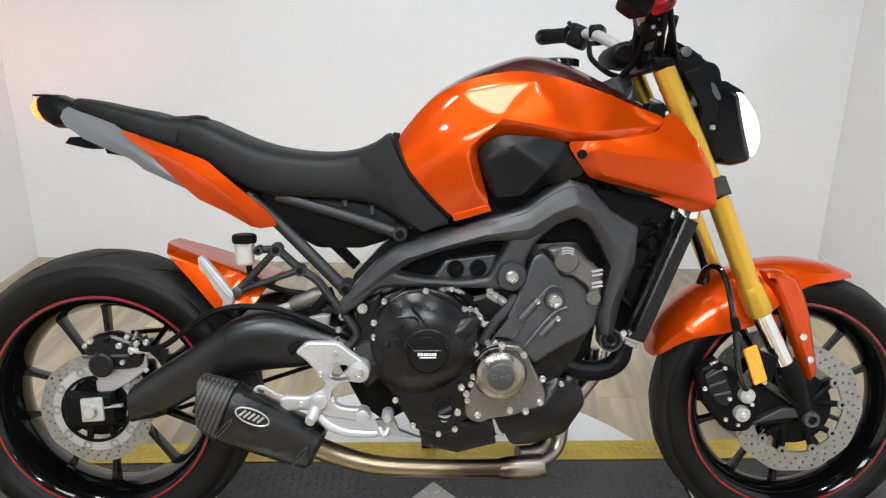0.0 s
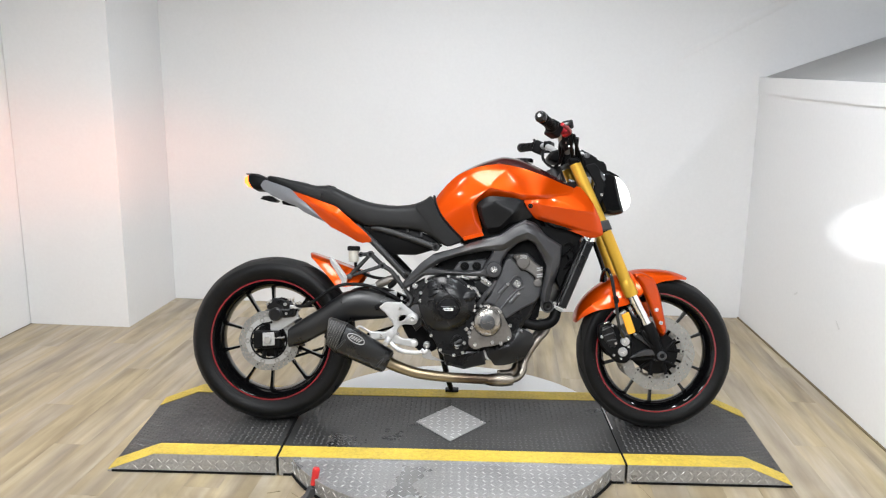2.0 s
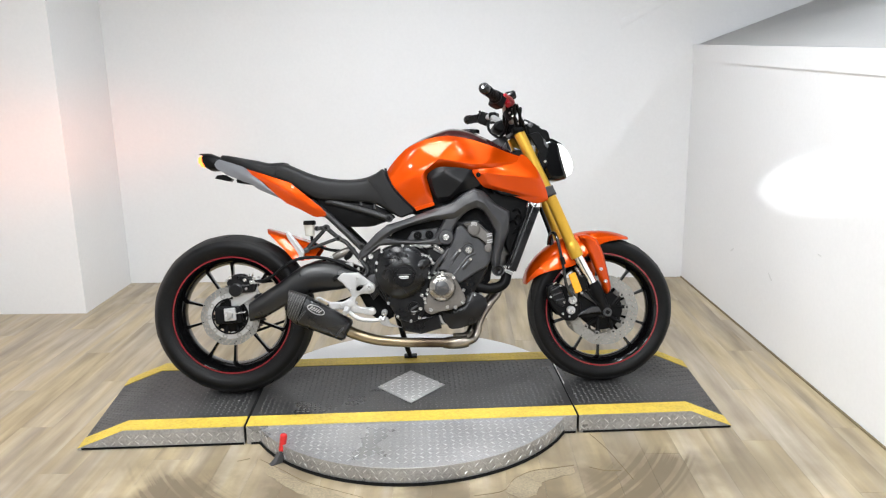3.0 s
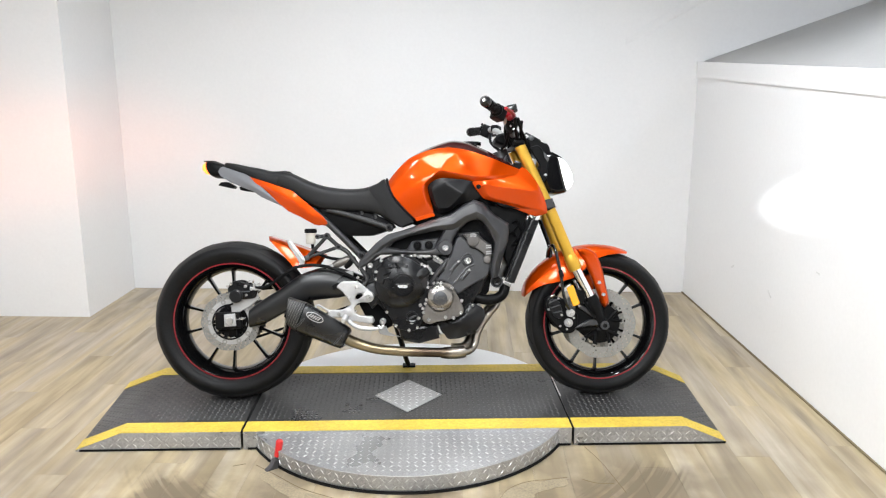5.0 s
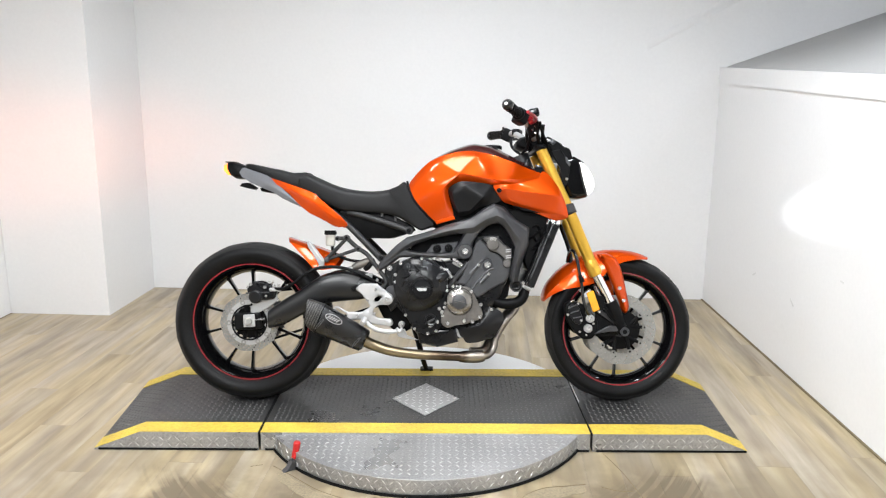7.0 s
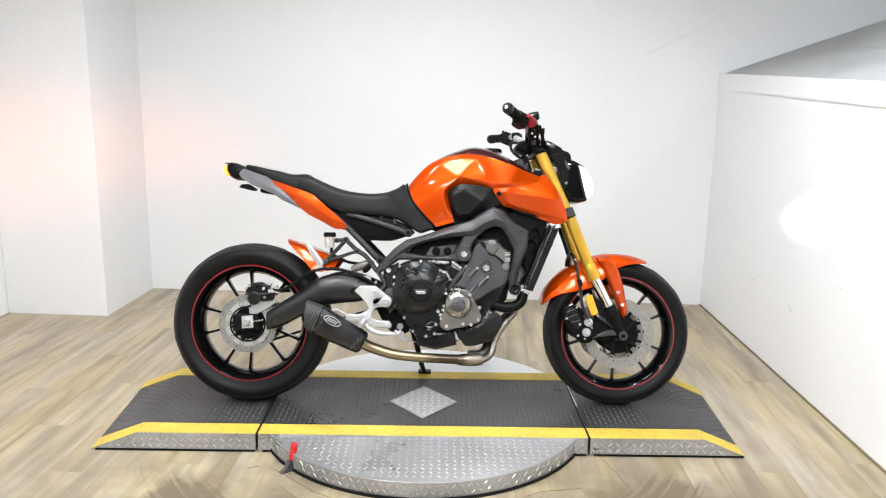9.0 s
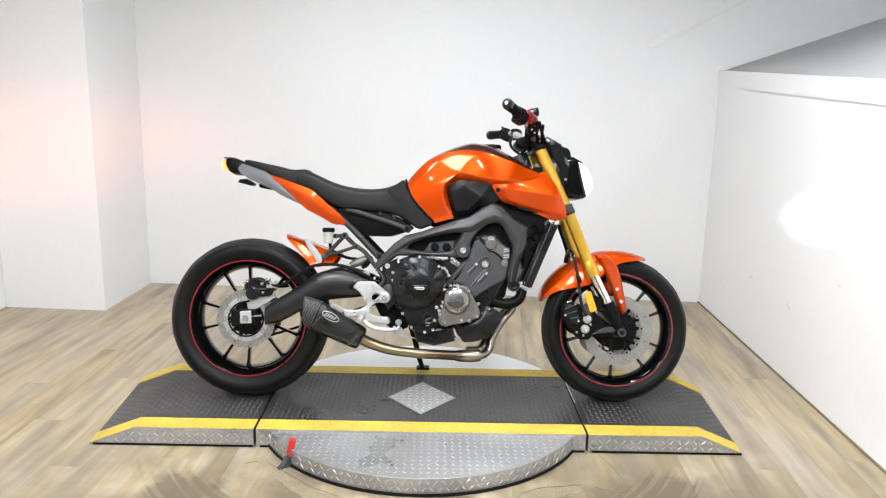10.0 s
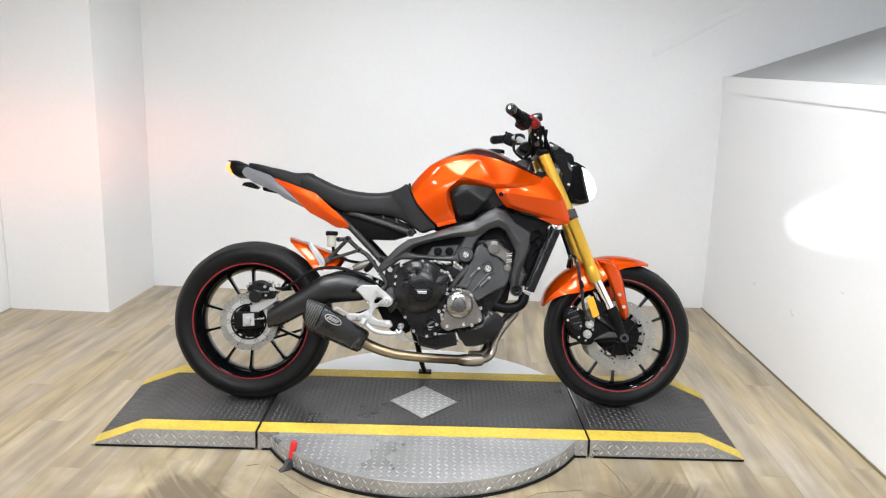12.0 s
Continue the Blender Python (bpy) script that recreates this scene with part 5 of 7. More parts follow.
# the spar's outer face slopes up to a ridge, from the seat to the front engine mount
SPAR = [((-0.165, 0.560), (-0.150, 0.545)), ((-0.113, 0.616), (-0.085, 0.594)), ((-0.070, 0.648), (-0.040, 0.622)), ((-0.005, 0.666), (0.020, 0.643)), ((0.103, 0.703), (0.100, 0.662)), ((0.178, 0.727), (0.185, 0.665)),
        ((0.222, 0.761), (0.235, 0.694)), ((0.263, 0.780), (0.276, 0.708)), ((0.301, 0.768), (0.300, 0.694)), ((0.345, 0.721), (0.322, 0.658)), ((0.399, 0.688), (0.345, 0.612)), ((0.396, 0.620), (0.334, 0.555)), ((0.371, 0.548), (0.324, 0.515)), ((0.356, 0.481), (0.328, 0.480))]
rows = []
for (a_, b_), (c_, d_) in zip(SPAR, SPAR[1:]):
    rows += [tuple(p + (q - p) * k / 3 for p, q in zip((*a_, *b_), (*c_, *d_))) for k in range(3)]
rows.append((*SPAR[-1][0], *SPAR[-1][1]))
secs = []
for q, (ou, oh, iu, ih) in enumerate(rows):
    k = min(1.0, q / 8 + 0.15)
    sec = []
    for f, d in ((0.0, 0.146), (0.04, 0.1535), (0.34, 0.1665), (0.61, 0.1772), (0.65, 0.1775), (0.69, 0.1765), (0.90, 0.1670), (1.0, 0.1605)):
        sec.append(at(ou + (iu - ou) * f, 0.158 + (d - 0.158) * (k if d > 0.158 else 1), oh + (ih - oh) * f))
    sec += [at(iu, 0.118, ih), at(ou, 0.118, oh)]
    secs.append(sec)
both("spar_face", loft(secs), FRAME, frame_o)
part("inlet_housing", slab([(-0.075, 0.585), (-0.03, 0.640), (0.10, 0.680), (0.18, 0.690), (0.16, 0.58)], -0.09, 0.092, 0.006), MATT, bike, "black inlet housing behind the frame")
part("motor_mount", slab([(0.000, 0.584), (0.026, 0.622), (0.128, 0.634), (0.112, 0.586)], 0.100, 0.135, 0.006, r=0.006), ENGGREY, bike, "grey engine mount plate")
for u, h in ((0.046, 0.605), (0.090, 0.606)):
    part("mount_ring", turned([(0.0145, -0.142), (0.0165, -0.138), (0.0165, -0.12)], 28, at=(u, 0, h)), MATT, bike)
    bolt(u, h, 0.144, 0.010, None, True)
part("boss", turned([(0.026, -0.174), (0.029, -0.168), (0.029, -0.12)], 32, at=(0.152, 0, 0.596)), FRAME, bike)
bolt(0.152, 0.596, 0.177, 0.012)
part("steering_head", tube([(0.375, 0, 0.98), (0.445, 0, 0.80)], 0.034, 20, 0), FRAME, bike)
part("head_gusset", slab([(0.28, 0.76), (0.40, 0.96), (0.44, 0.80), (0.40, 0.70)], -0.07, 0.07, 0.01), FRAME, bike)
part("airbox", slab([(0.0, 0.70), (0.06, 0.86), (0.30, 0.86), (0.36, 0.74), (0.25, 0.70), (0.1, 0.66)], -0.10, 0.10, 0.02), MATT, bike, "black airbox under the tank")

# engine
eng = part("engine", slab([(-0.120, 0.50), (-0.10, 0.55), (-0.03, 0.575), (0.08, 0.55), (0.12, 0.56), (0.165, 0.60), (0.20, 0.655), (0.285, 0.660), (0.335, 0.60), (0.325, 0.50), (0.29, 0.42), (0.235, 0.35), (0.19, 0.27), (0.06, 0.24), (-0.02, 0.26), (-0.07, 0.33), (-0.12, 0.39)], -0.15, 0.13, 0.012, r=0.01), ENGINE, bike, "satin black three-cylinder engine block")
CC = (-0.012, 0.462)
cover_out = [(-0.124, 0.493), (-0.108, 0.535), (-0.053, 0.568), (-0.010, 0.573), (0.037, 0.558), (0.075, 0.520), (0.088, 0.480), (0.088, 0.426), (0.078, 0.370), (0.074, 0.319), (0.040, 0.281), (0.011, 0.275), (-0.038, 0.290), (-0.068, 0.345), (-0.100, 0.40), (-0.118, 0.44)]
part("crankcase", slab(cover_out, 0.12, 0.165, 0.004, r=0.012), ENGINE, eng)
clutch = part("clutch_cover", pillow([(CC[0] - 0.006 + (0.098 + 0.004 * math.cos(3 * t)) * math.cos(t), CC[1] + 0.004 + (0.098 + 0.004 * math.cos(3 * t)) * math.sin(t)) for t in (2 * math.pi * j / 64 for j in range(64))], 0.160, 0.176, 0.030, CC, 0, 9, 3.4), ENGINE, eng, "black domed clutch cover")
CAP = (-0.009, 0.453)
part("cover_ring", tube([(CAP[0] + 0.046 * math.cos(a), -0.2035, CAP[1] + 0.046 * math.sin(a)) for a in (radians(12 + 156 * k / 18) for k in range(19))], [0.001] + [0.0035] * 17 + [0.001], 8, 0), ENGINE, clutch, "raised arc over the cap")
part("cover_cap", turned([(0.037, -0.19), (0.036, -0.2065), (0.034, -0.2085), (0.01, -0.209)], 48, at=(CAP[0], 0, CAP[1])), ENGINE, clutch)
part("cap_rim", turned([(0.0355, -0.204), (0.036, -0.2085), (0.0385, -0.2085), (0.040, -0.204)], 48, at=(CAP[0], 0, CAP[1]), close=True), ENGINE, clutch)
for pts in ([(-0.066, 0.523), (-0.033, 0.523), (-0.025, 0.510)], [(-0.084, 0.494), (-0.069, 0.499), (-0.052, 0.507)], [(-0.091, 0.461), (-0.080, 0.481), (-0.061, 0.485)], [(-0.039, 0.542), (-0.020, 0.520), (-0.004, 0.498)], [(-0.004, 0.498), (-0.014, 0.486), (-0.041, 0.474)]):
    part("rib", tube([at(u, 0.2025, h) for u, h in pts], 0.0024, 6, 3), ENGINE, clutch)
part("starter_boss", tube([at(*q) for q in [(0.044, 0.180, 0.485), (0.062, 0.176, 0.497), (0.084, 0.166, 0.510)]], [0.020, 0.022, 0.014], 18, 3), ENGINE, eng, "black rounded boss on the crankcase")
# white print: bars for the lettering that cannot be read
bm = bmesh.new()
for k, (x0, x1) in enumerate(((-0.0190, -0.0145), (-0.0135, -0.0085), (-0.0075, -0.0035), (-0.0025, 0.0015), (0.0025, 0.0065), (0.0075, 0.0115), (0.0125, 0.0165))):
    boxy(CAP[0] + x0, CAP[0] + x1, -0.2102, -0.2088, CAP[1] - 0.002, CAP[1] + 0.0035, bm=bm)
boxy(CAP[0] - 0.0150, CAP[0] + 0.0160, -0.2102, -0.2088, CAP[1] - 0.0065, CAP[1] - 0.0040, bm=bm)
part("print", bm, WHITEMARK, clutch, "small white print bars")
part("print_bar", boxy(CAP[0] - 0.026, CAP[0] + 0.026, -0.2096, -0.2085, CAP[1] + 0.0075, CAP[1] + 0.0085), GREYMARK, clutch)
part("oil_filler", turned([(0.017, -0.170), (0.0185, -0.176), (0.0225, -0.176), (0.0235, -0.170), (0.0235, -0.16)], 32, at=(0.024, 0, 0.332)), ENGINE, eng, "black oil filler collar")
part("filler_plug", turned([(0.0165, -0.165), (0.0165, -0.172), (0.012, -0.173)], 28, at=(0.024, 0, 0.332)), DARKGAP, eng)
part("filler_rim", slab([(0.008, 0.320), (0.040, 0.320), (0.027, 0.305), (0.019, 0.305)], 0.160, 0.1735, 0.002, r=0.004), SILVER, eng, "bare worn edge of the filler")
fb = boxy(-0.014, 0.014, -0.005, 0.004, -0.0035, 0.0035, 0.0015)
fb.transform(Matrix.Translation(at(0.025, 0.176, 0.332)) @ Matrix.Rotation(radians(-28), 4, "Y"))
part("filler_bar", fb, ENGGREY, eng)
for u, h in ((-0.112, 0.506), (-0.092, 0.548), (-0.012, 0.568), (0.062, 0.533), (-0.112, 0.478), (0.083, 0.462), (0.085, 0.446), (0.079, 0.398), (0.068, 0.350), (0.075, 0.383), (0.044, 0.292), (0.012, 0.282), (-0.038, 0.300), (-0.072, 0.352)):
    bolt(u, h, 0.172, 0.0060, eng)
bolt(-0.135, 0.530, 0.150, 0.0105, eng)
bolt(-0.175, 0.512, 0.140, 0.008, eng)
# round bronze generator cover
GC = (0.131, 0.406)
gen = part("generator_cover", slab([(0.089, 0.442), (0.113, 0.456), (0.137, 0.463), (0.170, 0.460), (0.183, 0.443), (0.199, 0.411), (0.217, 0.377), (0.223, 0.353), (0.210, 0.337), (0.155, 0.318), (0.116, 0.313), (0.092, 0.303), (0.072, 0.311), (0.062, 0.326), (0.067, 0.354), (0.080, 0.383), (0.083, 0.417)], 0.12, 0.174, 0.004, r=0.008), BRONZE, eng, "bronze-grey generator cover")
part("joint", turned([(0.0505, -0.170), (0.0525, -0.1758), (0.0545, -0.170)], 56, at=(GC[0], 0, GC[1])), DARKGAP, gen)
part("dome", turned([(0.0500, -0.165), (0.0495, -0.186), (0.0465, -0.1935), (0.041, -0.1975), (0.034, -0.1995), (0.026, -0.200)], 56, at=(GC[0], 0, GC[1])), CHROMEB, gen, "polished dome")
part("cap", turned([(0.0265, -0.198), (0.0265, -0.2012), (0.024, -0.2022)], 48, at=(GC[0], 0, GC[1])), ENGGREY, gen, "grey round centre with worn print")
bm = bmesh.new()
for u0, u1, h0, h1 in ((-0.018, -0.007, 0.004, 0.006), (-0.018, -0.016, -0.004, 0.006), (-0.018, -0.007, -0.004, -0.002), (-0.003, 0.008, 0.0, 0.002), (0.010, 0.012, -0.004, 0.006), (0.013, 0.019, -0.004, -0.002), (0.013, 0.019, 0.003, 0.005)):
    boxy(GC[0] + u0, GC[0] + u1, -0.2031, -0.2021, GC[1] + h0, GC[1] + h1, bm=bm)
part("print", bm, BRONZE, gen)
for u, h in [(0.134, 0.462), (0.177, 0.443), (0.214, 0.394), (0.210, 0.347), (0.151, 0.331), (0.088, 0.322), (0.056, 0.378), (0.066, 0.365), (0.049, 0.328), (0.182, 0.329)]:
    bolt(u, h, 0.176, 0.0068, eng)
# cylinder head side
head = part("cam_chain_cover", slab([(0.105, 0.440), (0.150, 0.520), (0.182, 0.592), (0.196, 0.632), (0.214, 0.640), (0.245, 0.612), (0.285, 0.585), (0.312, 0.552), (0.330, 0.545), (0.322, 0.500), (0.306, 0.478), (0.255, 0.452), (0.200, 0.416), (0.176, 0.445), (0.15, 0.468), (0.12, 0.470)], 0.118, 0.152, 0.006, r=0.008), ENGGREY, eng, "dark grey cylinder head side cover")
part("head_boss", turned([(0.018, -0.158), (0.021, -0.152), (0.021, -0.14)], 28, at=(0.238, 0, 0.545)), ENGGREY, head)
bolt(0.238, 0.545, 0.160, 0.013, head)
for a, b in (((0.172, 0.508), (0.204, 0.544)), ((0.212, 0.475), (0.244, 0.510))):
    part("rib", tube([at(a[0], 0.153, a[1]), at(b[0], 0.153, b[1])], 0.009, 10, 0), ENGGREY, head)
    bolt(b[0], b[1], 0.160, 0.0058, head)
part("crease", tube([at(0.180, 0.153, 0.452), at(0.232, 0.153, 0.515), at(0.262, 0.153, 0.532)], 0.005, 8, 4), ENGGREY, head)
part("crease", tube([at(0.158, 0.153, 0.470), at(0.222, 0.153, 0.566), at(0.255, 0.153, 0.568)], 0.003, 8, 4), ENGGREY, head)
vc = part("valve_cover", casting([(0.220, 0.645), (0.233, 0.651), (0.248, 0.653), (0.270, 0.651), (0.288, 0.640), (0.301, 0.624), (0.319, 0.613), (0.332, 0.593), (0.330, 0.564), (0.323, 0.535), (0.308, 0.538), (0.302, 0.566), (0.287, 0.580), (0.271, 0.590), (0.253, 0.592), (0.243, 0.613)], -0.12, 0.158, [(0.0, 0.010), (0.003, 0.003), (0.007, 0.0)], (), 0.006), HEADCAP, eng, "grey-bronze cylinder head cover")
part("cam_cap", turned([(0.010, -0.1645), (0.0215, -0.1635), (0.0245, -0.159), (0.0245, -0.12)], 36, at=(0.259, 0, 0.624)), HEADCAP, vc)
part("cam_cap", turned([(0.008, -0.1625), (0.0135, -0.1615), (0.0155, -0.158), (0.0155, -0.12)], 30, at=(0.313, 0, 0.550)), HEADCAP, vc)
# Silver rods put the highlights on the head cover's fins.
for k in range(3):
    a0, a1 = radians(48 + 5 * k), radians(128 - 6 * k)
    arc = [a0 + (a1 - a0) * q / 6 for q in range(7)]
    part("fin", tube([(0.259 + (0.0165 + 0.0045 * k) * math.cos(a), -0.1650 + 0.0018 * k, 0.624 + (0.0165 + 0.0045 * k) * math.sin(a)) for a in arc], 0.0017, 6, 0), SILVER, vc, "fin edge with its highlight in silver")
for x, h in [(0.3191, 0.6033), (0.3194, 0.5955), (0.3198, 0.5799), (0.3201, 0.5721)]:
    part("fin", tube([at(x - 0.011, 0.159, h - 0.001), at(x + 0.010, 0.157, h + 0.002)], 0.0026, 8, 0), SILVER, vc, "fin edge with its highlight in silver")
part("seam", tube([at(*q) for q in [(0.219, 0.156, 0.643), (0.232, 0.158, 0.628), (0.241, 0.158, 0.615), (0.250, 0.157, 0.596), (0.270, 0.157, 0.592), (0.287, 0.157, 0.581), (0.301, 0.156, 0.568), (0.307, 0.155, 0.540)]], 0.0022, 6, 3), DARKGAP, vc)
part("throttle_body", slab([(0.16, 0.60), (0.20, 0.725), (0.31, 0.725), (0.36, 0.66), (0.345, 0.55)], -0.10, 0.092, 0.006), MATT, eng, "black throttle bodies behind the frame")
# injector rail and sensors between head and clutch cover
for k, (u, h, r) in enumerate(((0.045, 0.565, 0.007), (0.060, 0.555, 0.009), (0.110, 0.553, 0.008), (0.128, 0.545, 0.010), (0.143, 0.535, 0.008), (0.095, 0.500, 0.010), (0.104, 0.488, 0.008), (0.090, 0.515, 0.007))):
    part("fitting", tube([at(u, 0.125, h), at(u + 0.018, 0.138, h - 0.012)], [r, r * 0.7], 8, 0), SILVER if k % 3 != 1 else MATT, eng)
part("cable", tube([at(0.02, 0.12, 0.575), at(0.07, 0.14, 0.545), at(0.10, 0.145, 0.50), at(0.115, 0.135, 0.46)], 0.006, 8), MATT, eng)
part("cable", tube([at(0.10, 0.12, 0.57), at(0.13, 0.138, 0.55), at(0.165, 0.135, 0.525)], 0.007, 8), MATT, eng)
part("cylinder_fins", slab([(0.095, 0.44), (0.150, 0.55), (0.175, 0.54), (0.130, 0.45)], -0.1, 0.122, 0.004), ENGGREY, eng)
# bright unions and plugs between the clutch cover and the cylinder
for run, r in (([(0.112, 0.142, 0.564), (0.123, 0.146, 0.555), (0.136, 0.146, 0.546), (0.150, 0.142, 0.536)], 0.0055), ([(0.085, 0.146, 0.525), (0.093, 0.148, 0.513), (0.101, 0.146, 0.498), (0.106, 0.142, 0.491)], 0.0048), ([(0.020, 0.140, 0.565), (0.037, 0.146, 0.568), (0.056, 0.140, 0.559)], 0.0050)):
    part("union", tube([at(*q) for q in run], r, 8, 0), SILVER, eng, "bright fuel union")
    for u, d, h in run[:-1]:
        bolt(u, h, d + r * 0.8, r * 1.25, eng)
for u, h in [(0.074, 0.527), (0.083, 0.488), (0.093, 0.421), (0.108, 0.460), (0.124, 0.460)]:
    bolt(u, h, 0.148, 0.0060, eng)
part("hose", tube([at(*q) for q in [(0.097, 0.140, 0.458), (0.119, 0.146, 0.495), (0.144, 0.146, 0.525), (0.163, 0.140, 0.553)]], 0.0095, 10), FRAME, eng, "black coolant hose")
part("hose", tube([at(*q) for q in [(0.113, 0.138, 0.453), (0.139, 0.143, 0.488), (0.159, 0.138, 0.514)]], 0.0065, 8), MATT, eng)
part("lug", slab([(0.120, 0.297), (0.127, 0.295), (0.134, 0.276), (0.145, 0.259), (0.134, 0.261), (0.127, 0.267)], 0.12, 0.132, 0.002), SILVER, eng, "bare casting lug")
part("engine_front", slab([(0.19, 0.36), (0.28, 0.372), (0.325, 0.420), (0.338, 0.50), (0.30, 0.53), (0.21, 0.46)], -0.10, 0.088, 0.006), MATT, eng, "black crankcase front")
# oil filter, sump and belly
part("sump", slab([(-0.03, 0.285), (0.12, 0.300), (0.13, 0.245), (0.05, 0.225), (-0.02, 0.240)], -0.12, 0.14, 0.01), ENGINE, eng)
part("belly_cover", pillow([(0.133, 0.290), (0.165, 0.325), (0.218, 0.362), (0.250, 0.384), (0.300, 0.362), (0.308, 0.326), (0.268, 0.264), (0.205, 0.243), (0.160, 0.240)], -0.12, 0.130, 0.016, r=0.012), ENGINE, eng, "black lower engine cover")
bolt(0.258, 0.372, 0.140, 0.0058, eng)
part("coolant_hose", tube([at(0.255, 0.10, 0.420), at(0.285, 0.112, 0.398), at(0.335, 0.118, 0.392), at(0.375, 0.118, 0.412), at(0.388, 0.112, 0.452)], 0.0205, 16), MATT, bike, "thick black coolant hose")
PUMP = [(0.351, 0.464)][0]
part("hose_clip", turned([(0.0185, -0.150), (0.0200, -0.155), (0.0230, -0.155), (0.0235, -0.148), (0.0235, -0.120)], 30, at=(PUMP[0], 0, PUMP[1])), ENGGREY, bike, "grey ring of the water pump")
part("pump", turned([(0.005, -0.151), (0.012, -0.1535), (0.0185, -0.150), (0.0190, -0.10)], 30, at=(PUMP[0], 0, PUMP[1])), ENGINE, bike, "black water pump cap")
bolt(*PUMP, 0.1525, 0.005, None, True)
for u, h in [(0.378, 0.475), (0.397, 0.472)]:
    bolt(u, h, 0.138, 0.0072)
part("clamp_screw", tube([at(*q) for q in [(0.383, 0.138, 0.458), (0.406, 0.136, 0.447)]], 0.0052, 8, 0), SILVER, bike)

# radiator
rad = part("radiator", slab([(0.478, 0.716), (0.511, 0.702), (0.413, 0.455), (0.380, 0.468)], -0.150, 0.135, 0.004), MATT, bike, "black radiator")
part("end_tank", slab([(0.487, 0.708), (0.516, 0.696), (0.419, 0.456), (0.390, 0.466)], 0.128, 0.152, 0.006), ENGINE, rad, "ribbed radiator end tank")
part("cap", turned([(0.026, -0.02), (0.028, 0.0), (0.024, 0.010)], 28, "Z", (0.502, -0.112, 0.722)), CHROME, rad, "chrome radiator cap")
part("neck", tube([at(0.480, 0.120, 0.725), at(0.472, 0.125, 0.700)], 0.009, 10, 0), CHROME, rad)
part("overflow_hose", tube([at(0.478, 0.125, 0.705), at(0.462, 0.13, 0.66), at(0.42, 0.135, 0.55), at(0.385, 0.13, 0.47)], 0.007, 8), GLOSSB, rad)
for k in range(5):
    u, h = 0.428 + 0.012 * math.sin(k * 2.3), 0.60 + 0.022 * k
    part("wiring", tube([at(u - 0.016, 0.108, h - 0.012 * (k % 2)), at(u + 0.002, 0.122 + 0.004 * (k % 3), h + 0.010), at(u + 0.014, 0.112, h - 0.006), at(u + 0.030, 0.106, h + 0.012)], 0.0045, 6, 4), MATT, bike)
part("radiator_shroud", slab([(0.315, 0.760), (0.41, 0.752), (0.485, 0.735), (0.470, 0.700), (0.425, 0.585), (0.400, 0.52), (0.385, 0.56), (0.395, 0.62), (0.398, 0.685), (0.345, 0.722)], -0.12, 0.112, 0.004), MATT, bike, "black ducting behind the radiator")

# fork, per leg
TOP, MID, LOW, AX = Vector((0.447, 0, 0.991)), Vector((0.663, 0, 0.513)), Vector((0.735, 0, 0.376)), Vector((0.771, 0, 0.288))
AXIS = (LOW - TOP).normalized()
for s in (1, -1):
    y = Vector((0, -0.105 * s, 0))
    leg = part("fork_leg", tube([TOP + y, TOP + y + AXIS * 0.24, TOP + y + AXIS * 0.30, MID + y - AXIS * 0.05], [0.0220, 0.0220, 0.0222, 0.0222], 24, 0), GOLD, bike, "gold anodised upside-down fork leg")
    part("sleeve", tube([MID + y - AXIS * 0.055, MID + y - AXIS * 0.045, MID + y - AXIS * 0.002, MID + y + AXIS * 0.008], [0.0224, 0.0250, 0.0270, 0.0245], 24, 0), GOLD, leg)
    part("stanchion", tube([MID + y, LOW + y + AXIS * 0.02], 0.0200, 24, 0), CHROME, leg, "polished steel stanchion")
    part("collar", tube([LOW + y - AXIS * 0.030, LOW + y - AXIS * 0.022, LOW + y + AXIS * 0.02, AX + y - AXIS * 0.02, AX + y + AXIS * 0.012], [0.0225, 0.0250, 0.0250, 0.020, 0.015], 20, 0), MATT, leg, "black fork end")
    part("top_cap", tube([TOP + y - AXIS * 0.022, TOP + y - AXIS * 0.004], [0.018, 0.0235], 20, 0), MATT, leg)
    foot = slab([(0.699, 0.376), (0.730, 0.399), (0.745, 0.397), (0.761, 0.351), (0.783, 0.300), (0.792, 0.279), (0.779, 0.267), (0.757, 0.272), (0.745, 0.295), (0.730, 0.327), (0.715, 0.349)], 0.088, 0.120, 0.009, r=0.006)
    if s < 0:
        for v in foot.verts:
            v.co.y = -v.co.y
    part("fork_foot", foot, MATT, leg, "black cast axle foot")
    part("clamp", tube([TOP + y + AXIS * 0.245, TOP + y + AXIS * 0.275], 0.0245, 20, 0), MATT, leg, "black lower fork clamp")
part("axle", turned([(0.008, -0.130), (0.0115, -0.130), (0.0115, 0.130), (0.008, 0.130)], 20, at=(0.775, 0, 0.288)), MATT, bike)
part("axle_nut", turned([(0.0085, -0.128), (0.0095, -0.1325), (0.015, -0.1325), (0.017, -0.129), (0.017, -0.12)], 24, at=(0.775, 0, 0.288)), ENGGREY, bike)
part("triple_clamp", slab([(0.420, 1.010), (0.458, 1.012), (0.468, 1.000), (0.458, 0.990), (0.424, 0.990)], -0.130, 0.130, 0.009, r=0.008), MATT, bike, "black top fork clamp")
part("lower_triple", slab([(0.520, 0.775), (0.57, 0.785), (0.585, 0.750), (0.535, 0.738)], -0.135, 0.135, 0.006), FRAME, bike)

# handlebar
def bar(s):
    return [at(0.430, 0.03 * s, 1.036), at(0.418, 0.09 * s, 1.045), at(0.392, 0.15 * s, 1.075), at(0.372, 0.20 * s, 1.093), at(0.345, 0.27 * s, 1.101), at(0.297, 0.39 * s, 1.110)]


